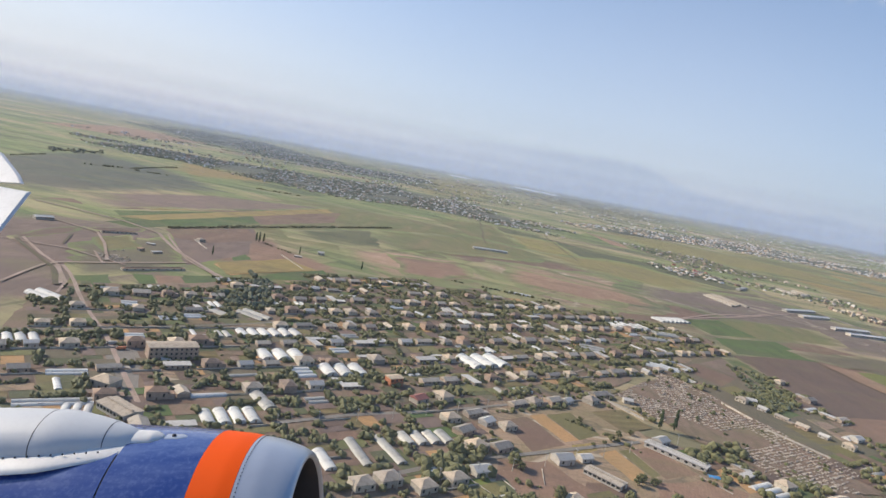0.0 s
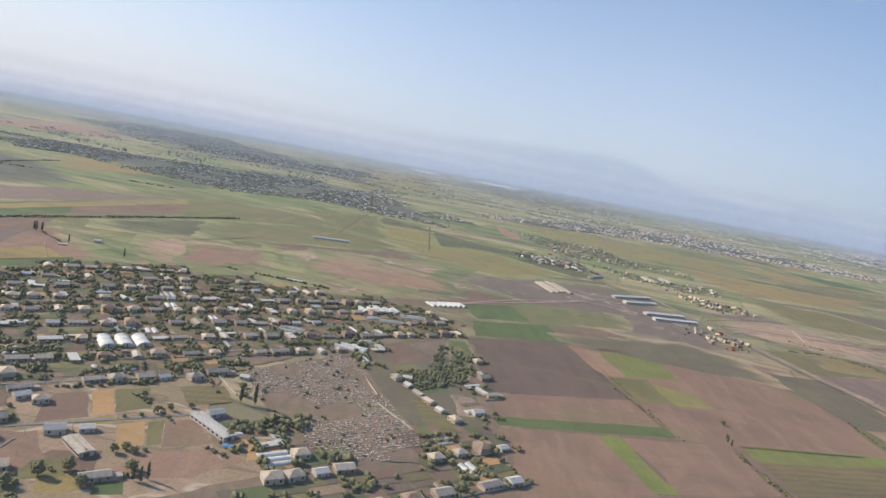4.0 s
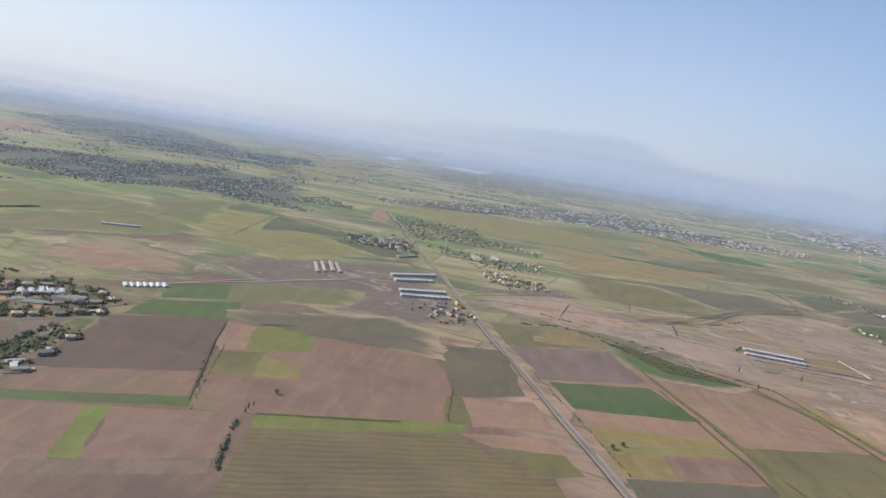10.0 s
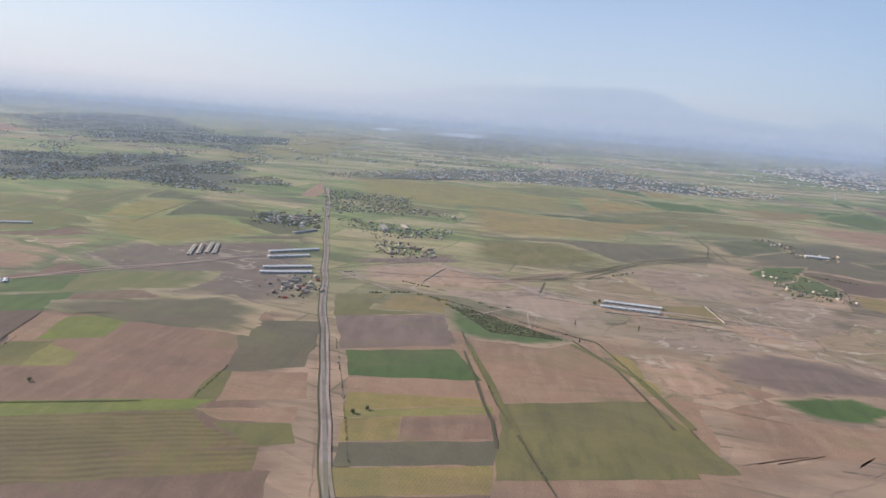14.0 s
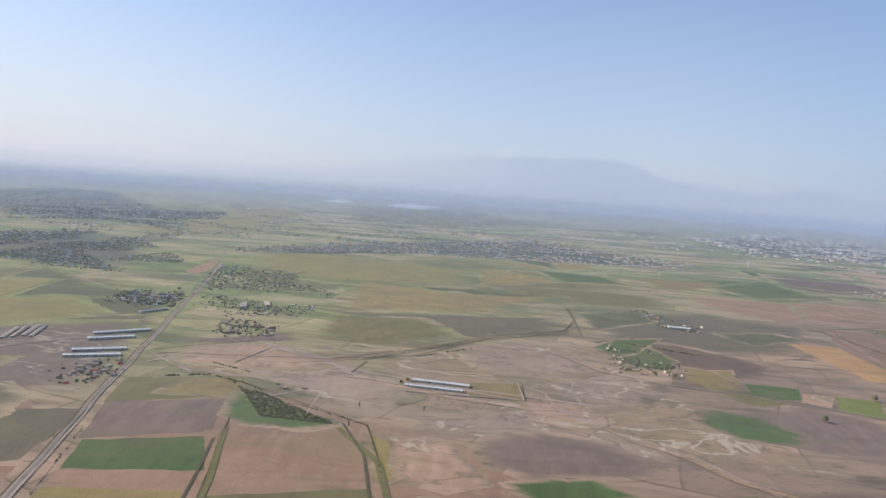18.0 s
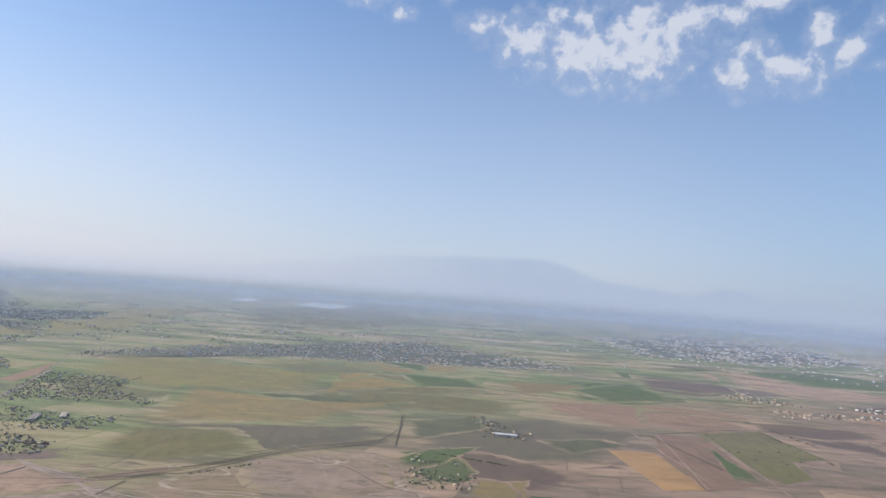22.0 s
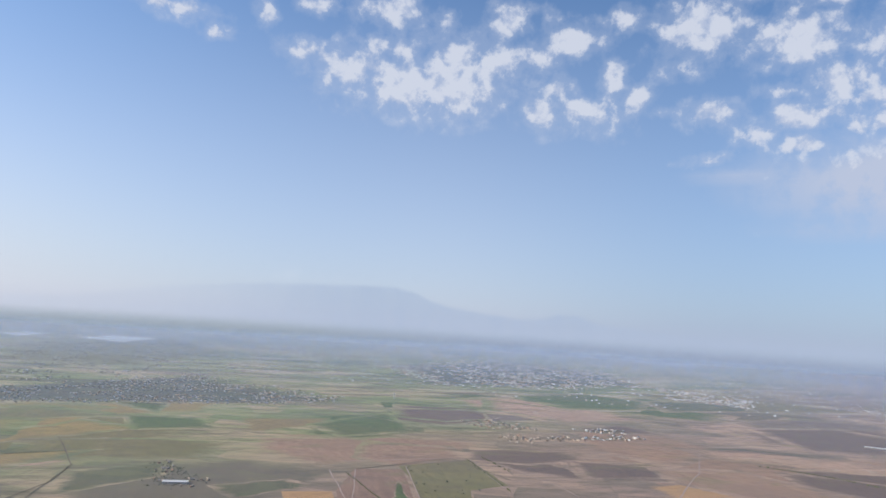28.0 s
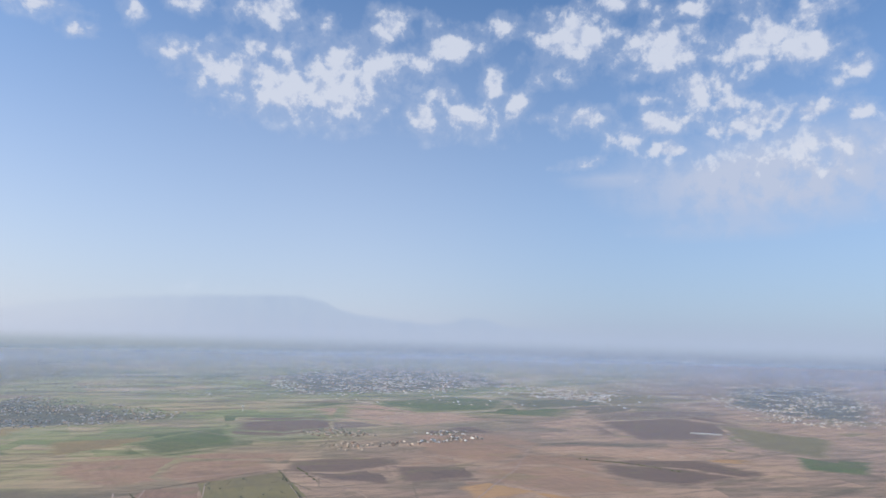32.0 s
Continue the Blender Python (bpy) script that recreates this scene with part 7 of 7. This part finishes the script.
# ---- haze over the plain: thin added sheets, tinted bluish, that scatter the daylight, one behind another ----
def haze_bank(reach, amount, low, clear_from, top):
    m, t = shader("haze")
    z = t.add("ShaderNodeSeparateXYZ")
    t.link(where(t), z.inputs[0])
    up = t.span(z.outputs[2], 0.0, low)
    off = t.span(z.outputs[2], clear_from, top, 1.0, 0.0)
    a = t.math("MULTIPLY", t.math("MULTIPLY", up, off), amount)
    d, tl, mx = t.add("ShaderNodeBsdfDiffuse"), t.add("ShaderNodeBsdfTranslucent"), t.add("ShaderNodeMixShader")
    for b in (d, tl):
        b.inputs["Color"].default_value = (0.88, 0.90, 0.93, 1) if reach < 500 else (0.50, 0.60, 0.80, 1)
    t.link(d.outputs[0], mx.inputs[1]), t.link(tl.outputs[0], mx.inputs[2])
    clear, out = t.add("ShaderNodeBsdfTransparent"), t.add("ShaderNodeMixShader")
    t.link(a, out.inputs[0]), t.link(clear.outputs[0], out.inputs[1]), t.link(mx.outputs[0], out.inputs[2])
    t.link(out.outputs[0], t.add("ShaderNodeOutputMaterial").inputs[0])
    line = []
    for i in range(50):
        a0 = math.pi - math.pi / 2 * i / 24 if i < 25 else math.pi / 2 - math.pi / 2 * (i - 25) / 24
        cx = 0 if i < 25 else 1110
        line.append((cx + reach * math.cos(a0), reach * math.sin(a0)))
    line = [(-reach, -reach)] + line + [(1110 + reach, -reach)]
    # finely pleated, so that it takes the sun alike in every bearing
    fold, pleats = reach * 0.0011, []
    for (x0, y0), (x1, y1) in zip(line, line[1:]):
        run = math.hypot(x1 - x0, y1 - y0)
        n = 2 * max(1, int(run / fold / 2))
        for i in range(n):
            k, out_by = i / n, (0.84 * run / n if i % 2 else 0.0)
            pleats.append((x0 + (x1 - x0) * k - (y1 - y0) / run * out_by, y0 + (y1 - y0) * k + (x1 - x0) / run * out_by))
    bm, last = bmesh.new(), None
    for x, y in pleats + line[-1:]:
        now = [bm.verts.new((x, y, h)) for h in (0.3, top)]
        if last:
            bm.faces.new((last[0], now[0], now[1], last[1]))
        last = now
    ob = obj("haze_backdrop", bm, m)
    ob.visible_shadow = False
    return tagged(ob, "thin bluish sheet added as summer haze over the plain", "haze", kind="structure")


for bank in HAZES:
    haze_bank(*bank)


# ---- clouds: a far backdrop of broken fair-weather puffs ----
# bearing, height, half width and half height in degrees, and thickness of each puff
CLOUD_BANK = [(2.2, 21.7, 1.6, 1.1, 0.8), (5.1, 21.4, 2.4, 1.2, 0.8), (7.6, 20.6, 3.5, 1.9, 1), (10.4, 22.9, 3.0, 1.1, 0.8), (10.2, 20.0, 3.2, 2.1, 0.9), (12.9, 20.0, 3.5, 2.3, 1), (15.8, 22.3, 3.0, 2.0, 0.8), (16.7, 19.8, 3.2, 2.1, 1), (19.6, 22.1, 3.0, 1.9, 0.7), (23.2, 22.8, 2.4, 1.1, 0.7), (26.6, 24.2, 2.6, 1.3, 1), (25.0, 20.2, 1.4, 1.0, 0.8), (24.1, 18.0, 1.7, 1.5, 0.8), (26.7, 18.4, 1.9, 1.3, 0.7), (29.7, 20.9, 1.2, 2.0, 0.6), (31.9, 19.4, 1.2, 1.3, 0.7), (29.6, 17.9, 3.4, 1.9, 0.35)]
CLOUD_PUFFS = [(10.2, 25.8, 2.7, 1.5, 1), (20.7, 25.5, 1.7, 1.3, 0.9), (30.9, 25.5, 1.7, 1.0, 0.8), (37.2, 24.4, 3.6, 2.0, 1), (44.4, 22.9, 3.7, 1.7, 1), (42.4, 21.5, 1.3, 1.0, 0.7), (51.5, 22.3, 3.2, 1.7, 1), (47.4, 19.7, 2.5, 1.2, 0.9), (43.1, 19.4, 1.8, 0.6, 0.6), (49.6, 18.3, 1.8, 0.8, 0.8), (50.9, 16.6, 2.4, 1.3, 0.9), (35.3, 21.4, 2.4, 1.0, 0.5), (37.3, 17.9, 2.7, 1.0, 0.8), (34.3, 18.0, 1.2, 0.6, 0.6), (44.5, 17.2, 2.5, 1.0, 0.9), (41.5, 16.3, 2.0, 1.0, 0.7), (44.4, 15.2, 2.6, 1.0, 0.8), (37.4, 14.3, 2.2, 0.6, 0.7)]
CLOUD_EDGE = [(-0.7, 24.3, 1.2, 1.2, 0.6), (-7.9, 23.2, 3.3, 0.9, 0.7), (-4.5, 21.9, 1.8, 0.7, 0.4), (3.3, 25.4, 1.9, 0.9, 0.6), (15.1, 25.2, 1.3, 1.0, 0.5), (24.0, 25.7, 0.9, 1.1, 0.5), (46.6, 25.6, 6.1, 1.1, 0.5), (55.2, 21.4, 2.1, 1.2, 0.9), (57.7, 19.6, 1.6, 1.0, 0.8), (49.7, 16.3, 2.6, 1.1, 0.8), (54.9, 17.0, 2.3, 1.0, 0.8), (55.5, 23.9, 2.5, 1.0, 0.7), (41.1, 26.5, 3.1, 1.0, 0.7), (54.0, 14.4, 3.9, 1.4, 0.7), (51.7, 20.8, 1.9, 0.8, 0.6), (47.1, 14.3, 2.1, 0.8, 0.6), (58.1, 16.5, 1.6, 1.0, 0.8)]
CLOUD_VEILS = [(52.0, 12.3, 10.5, 3.2, 0.62), (49.1, 8.9, 6.6, 0.9, 0.30), (55.8, 14.0, 6.2, 2.4, 0.55), (41.4, 13.0, 4.6, 0.7, 0.36)]
CLOUD_EYE = (960.0, 25.0, 195.0)


def clouds():
    m, t = shader("cloud")
    off = t.add("ShaderNodeVectorMath", operation="SUBTRACT")
    t.link(where(t), off.inputs[0])
    off.inputs[1].default_value = CLOUD_EYE
    nz = t.add("ShaderNodeVectorMath", operation="NORMALIZE")
    t.link(off.outputs[0], nz.inputs[0])
    cover = t.add("ShaderNodeAttribute", attribute_name="cover").outputs["Fac"]
    veil = t.add("ShaderNodeAttribute", attribute_name="veil").outputs["Fac"]
    billow = t.noise(nz.outputs[0], 34.0, 5.0, 0.54, 0.2)
    curl = t.noise(nz.outputs[0], 95.0, 4.0, 0.62)
    lift = t.noise(nz.outputs[0], 11.0, 2.0, 0.5)
    lobes = t.add("ShaderNodeTexVoronoi", feature="SMOOTH_F1")
    t.link(nz.outputs[0], lobes.inputs["Vector"])
    lobes.inputs["Scale"].default_value, lobes.inputs["Smoothness"].default_value = 44.0, 0.7
    round_off = t.math("MULTIPLY", t.math("SUBTRACT", 0.42, lobes.outputs["Distance"]), 0.75)
    ragged = t.math("ADD", t.math("ADD", t.math("MULTIPLY", t.math("SUBTRACT", billow, 0.5), 2.4), round_off), t.math("MULTIPLY", t.math("SUBTRACT", curl, 0.5), 0.75))
    ragged = t.math("ADD", ragged, t.math("MULTIPLY", t.math("SUBTRACT", lift, 0.5), 0.7))
    dens = t.math("ADD", t.math("ADD", cover, 0.10), ragged)
    a = t.math("MULTIPLY", t.span(dens, 0.02, 0.92), t.span(cover, -0.55, 0.05))
    wisp = t.math("MULTIPLY", t.math("MULTIPLY", t.span(dens, -0.45, 0.35), 0.28), t.span(cover, -0.9, -0.1))
    thin = t.math("MULTIPLY", veil, t.span(billow, 0.32, 0.62, 0.55, 1.15))
    a = t.math("MULTIPLY", t.math("MAXIMUM", t.math("MAXIMUM", a, wisp), thin), 0.92)
    # sunlit tops and greyer bases are painted in; the sheet glows by itself
    tops = t.noise(t.turned(nz.outputs[0], 0, (1, 1, 1), (0, 0, 0.012)), 34.0, 5.0, 0.54, 0.2)
    lit = t.math("MULTIPLY", t.math("SUBTRACT", billow, tops), 3.0)
    col = t.mix(t.span(t.math("ADD", t.math("ADD", dens, lit), t.math("ADD", round_off, t.math("MULTIPLY", t.math("SUBTRACT", curl, 0.5), 1.0))), 0.15, 1.05), (0.57, 0.63, 0.76), (0.76, 0.785, 0.845))
    e = t.add("ShaderNodeEmission")
    t.link(col, e.inputs[0])
    e.inputs[1].default_value = 0.95
    clear, out = t.add("ShaderNodeBsdfTransparent"), t.add("ShaderNodeMixShader")
    t.link(a, out.inputs[0]), t.link(clear.outputs[0], out.inputs[1]), t.link(e.outputs[0], out.inputs[2])
    t.link(out.outputs[0], t.add("ShaderNodeOutputMaterial").inputs[0])
    # a sheet of sky, half a degree to a cell, that carries how thick the puffs stand
    cols, rise = 260, 76
    A, E = np.meshgrid(np.linspace(-40, 90, cols), np.linspace(4, 42, rise))
    thick, haze = np.full(A.shape, -1.0), np.zeros(A.shape)
    for a0, e0, ra, re, k in CLOUD_BANK + CLOUD_PUFFS + CLOUD_EDGE:
        d = np.sqrt(((A - a0) / ra) ** 2 + ((E - e0) / re) ** 2)
        thick = np.maximum(thick, 0.30 + 0.95 * k - 0.95 * d)
    for a0, e0, ra, re, k in CLOUD_VEILS:
        d = np.sqrt(((A - a0) / ra) ** 2 + ((E - e0) / re) ** 2)
        haze = np.maximum(haze, 1.7 * k * np.clip(1.4 - d, 0, 1))
    # more of the same puffs overhead, above the view
    over = np.array([[noise.noise((a * 0.16, e * 0.22, 4.4)) for a in A[0]] for e in E[:, 0]])
    thick = np.maximum(thick, np.where(E > 29, over * 1.6, -1))
    thick = np.clip(thick, -1, 1)
    vs = [Vector(CLOUD_EYE) + way_to(a, e) * 4600 for a, e in zip(A.ravel(), E.ravel())]
    fs = [(r * cols + c, r * cols + c + 1, (r + 1) * cols + c + 1, (r + 1) * cols + c) for r in range(rise - 1) for c in range(cols - 1)]
    me = bpy.data.meshes.new("cloud_backdrop")
    me.from_pydata(vs, [], fs)
    for key, grid in (("cover", thick), ("veil", haze)):
        me.attributes.new(key, "FLOAT", "POINT").data.foreach_set("value", grid.ravel().astype(np.float32))
    me.materials.append(m)
    ob = new("cloud_backdrop", me)
    ob.visible_shadow = False
    tagged(ob, "broken white fair-weather clouds in blue sky", "clouds", kind="structure")


clouds()


# ---- the aircraft's engine and wing tip, as they stand beside the first view ----
FIRST = pose(*PATH[0][1:4], 90 + PATH[0][5], PATH[0][6], PATH[0][4])
# the pale streaks in the blue are cloud reflections put into the paint colour
BLUE = plain("deep blue engine paint", (0.022, 0.050, 0.215), 0.45, 3.4, 0.22, 0.0, (0.5, 3.5, 1.0), (0.17, 0.22, 0.40), 0.5, relief=0.012)
BAND = plain("orange engine paint", (0.840, 0.095, 0.006), 0.06, 2.6, 0.6, 0.0, (0.5, 3.5, 1.0), (0.62, 0.10, 0.02), 0.0, relief=0.0, gloss=0.1)
LIP = plain("brushed light metal", (0.560, 0.580, 0.620), 0.15, 3.0, 0.35, 0.55, (0.5, 3.0, 1.0), (0.42, 0.44, 0.48), relief=0.01)
FAIRING = plain("silver-grey fairing paint", (0.560, 0.570, 0.580), 0.25, 3.0, 0.5, 0.0, None, (0.42, 0.43, 0.44), relief=0.01)
SKIRT = plain("white fairing edge", (0.700, 0.690, 0.670), 0.15, 3.0, 0.45, relief=0.01)
DUCT = plain("dark intake lining", (0.050, 0.048, 0.052), 0.2, 3.0, 0.5)
SEAM = plain("dark panel seam", (0.020, 0.022, 0.035), 0.1, 3.0, 0.6)

AXIS = Vector((math.cos(0.011) * math.cos(-0.033), math.sin(-0.033), math.sin(0.011) * math.cos(-0.033)))
LIFT = (Vector((0, 1, 0)) - AXIS * AXIS.y).normalized()
ACROSS = AXIS.cross(LIFT)
MOUTH = Vector((-1.093, -2.459, -5.185))
SHAPE = ((0.0, 0.80), (0.03, 0.845), (0.10, 0.88), (0.25, 0.925), (0.50, 0.965), (0.90, 0.99), (1.5, 1.0), (2.2, 0.99), (3.0, 0.95), (4.0, 0.87))


def girth(s):
    for (a, ra), (b, rb) in zip(SHAPE, SHAPE[1:]):
        if s <= b:
            k = (s - a) / (b - a)
            return ra + (rb - ra) * k
    return SHAPE[-1][1]


def on_cowl(s, turn, r):
    """A point s behind the mouth, at a turn from the top towards the cabin."""
    return MOUTH - AXIS * s + LIFT * (r * math.cos(turn)) + ACROSS * (r * math.sin(turn))


def spun(stations, n=96):
    bm, last = bmesh.new(), None
    for s, r in stations:
        now = [bm.verts.new(on_cowl(s, 2 * math.pi * i / n, r)) for i in range(n)]
        if last:
            for i in range(n):
                bm.faces.new((last[i], last[(i + 1) % n], now[(i + 1) % n], now[i])).smooth = True
        last = now
    return bm


def cowl(s0, s1, n=14):
    return spun([(s0 + (s1 - s0) * i / n, girth(s0 + (s1 - s0) * i / n)) for i in range(n + 1)])


engine = new("jet_engine")
engine.matrix_basis = FIRST
tagged(engine, "blue jet engine with an orange band and silver lip", "jet engine")
lip = [(0.03, 0.783), (0.02, 0.785), (0.004, 0.80), (0.0, 0.815), (0.012, 0.835)]
intake_lip = part("intake_lip", spun(lip + [(0.02 + 0.38 * i / 10, max(0.845, girth(0.02 + 0.38 * i / 10))) for i in range(1, 11)]), LIP, engine, "silver-grey metal intake lip")
part("orange_band", cowl(0.402, 0.70), BAND, engine, "orange painted band")
part("front_cowl", cowl(0.702, 1.30), BLUE, engine, "glossy deep blue cowl")
rear_cowl = part("rear_cowl", cowl(1.312, 3.9, 24), BLUE, engine, "glossy deep blue cowl")
part("panel_seam", spun([(1.296, girth(1.3) - 0.004), (1.316, girth(1.31) - 0.004)]), SEAM, rear_cowl)
part("intake_duct", spun([(0.03, 0.783), (0.10, 0.765), (0.25, 0.745), (0.6, 0.75), (0.98, 0.77)]), DUCT, engine, "dark intake lining")
part("fan_face", spun([(0.98, 0.77), (0.99, 0.22)], 48), SEAM, engine)
part("spinner", spun([(0.99, 0.22), (0.85, 0.17), (0.72, 0.10), (0.66, 0.02)], 32), DUCT, engine)
for i in range(70):
    bm = bmesh.new()
    a = -0.75 + i * 0.036
    bmesh.ops.create_icosphere(bm, subdivisions=1, radius=0.006, matrix=Matrix.Translation(on_cowl(0.375, a, girth(0.375) + 0.001)))
    part("rivet", bm, SEAM, intake_lip)


def blister(s0, s1, turn0, turn1, wide, high, sink, n=22, k0=0.0, k1=1.0, grow=1.0):
    """A long teardrop fairing lying on the cowl, growing from its tip at s0."""
    bm, last = bmesh.new(), None
    for i in range(n + 1):
        k = k0 + (k1 - k0) * i / n
        s, g = s0 + (s1 - s0) * k, grow * math.sqrt(min(1.0, k * 3.2)) * (0.8 + 0.2 * k)
        c, turn = girth(s) - sink, turn0 + (turn1 - turn0) * k
        base = on_cowl(s, turn, c)
        out = (LIFT * math.cos(turn) + ACROSS * math.sin(turn))
        side = (ACROSS * math.cos(turn) - LIFT * math.sin(turn))
        now = [bm.verts.new(base + side * (wide * g * math.cos(q)) + out * (high * g * math.sin(q))) for q in [math.pi * j / 14 for j in range(15)]]
        if last:
            for j in range(14):
                bm.faces.new((last[j], last[j + 1], now[j + 1], now[j])).smooth = True
        last = now
    return bm


skirt = part("pylon_skirt", blister(1.12, 3.2, 0.22, 0.40, 0.39, 0.07, 0.03), SKIRT, engine, "white fairing edge")
fairing = part("pylon_fairing", blister(1.18, 3.2, 0.15, 0.25, 0.35, 0.24, 0.03), FAIRING, engine, "silver-grey pylon fairing")
for k in (0.13, 0.36):
    part("fairing_seam", blister(1.18, 3.2, 0.15, 0.25, 0.35, 0.24, 0.03, 1, k, k + 0.003, 1.006), SEAM, fairing)
part("fairing_cap", blister(1.06, 1.34, 0.13, 0.16, 0.11, 0.06, 0.015), SKIRT, engine, "pale rounded fairing tip")
vent = part("vent_plate", blister(0.90, 1.06, 0.10, 0.12, 0.05, 0.012, 0.002), LIP, engine, "small metal vent plate")
bm = bmesh.new()
bmesh.ops.create_icosphere(bm, subdivisions=2, radius=0.018, matrix=Matrix.Translation(on_cowl(1.0, 0.12, girth(1.0) + 0.008)))
part("vent_hole", bm, SEAM, vent)
for i in range(16):
    bm = bmesh.new()
    s = 1.42 + 0.08 * i
    q = on_cowl(s, 0.43 + 0.010 * i, girth(s) + 0.045)
    bmesh.ops.create_icosphere(bm, subdivisions=1, radius=0.008, matrix=Matrix.Translation(q))
    part("rivet", bm, SEAM, skirt)


def blade(corners, depth, thick):
    """A thin aerofoil piece: a rounded slab through corners given as sideways and upward slopes, its upper edge farther off."""
    bm = bmesh.new()
    rim = [Vector((x, y, -1)) * (depth + 16.0 * y) for x, y in corners]
    mid = sum(rim, Vector()) / len(rim)
    rings = []
    for k, z in ((0.94, thick), (1.0, thick * 0.4), (1.0, -thick * 0.4), (0.94, -thick)):
        rings.append([bm.verts.new(mid + (p - mid) * k + Vector((0, 0, z))) for p in rim])
    n = len(rim)
    for a, b in zip(rings, rings[1:]):
        for i in range(n):
            bm.faces.new((a[i], a[(i + 1) % n], b[(i + 1) % n], b[i]))
    bm.faces.new(rings[0][::-1]), bm.faces.new(rings[-1])
    return bm


wing = new("wing_tip")
wing.matrix_basis = FIRST
tagged(wing, "white wing tip with upturned winglet beyond the engine", "wing")
part("winglet", blade([(-0.74, 0.165), (-0.666, 0.145), (-0.640, 0.112), (-0.634, 0.098), (-0.668, 0.100), (-0.74, 0.100)], 9.0, 0.05), SKIRT, wing)
part("slat", blade([(-0.74, 0.094), (-0.668, 0.094), (-0.623, 0.086), (-0.668, 0.028), (-0.74, -0.05)], 9.0, 0.05), SKIRT, wing, "pale grey wing slat")
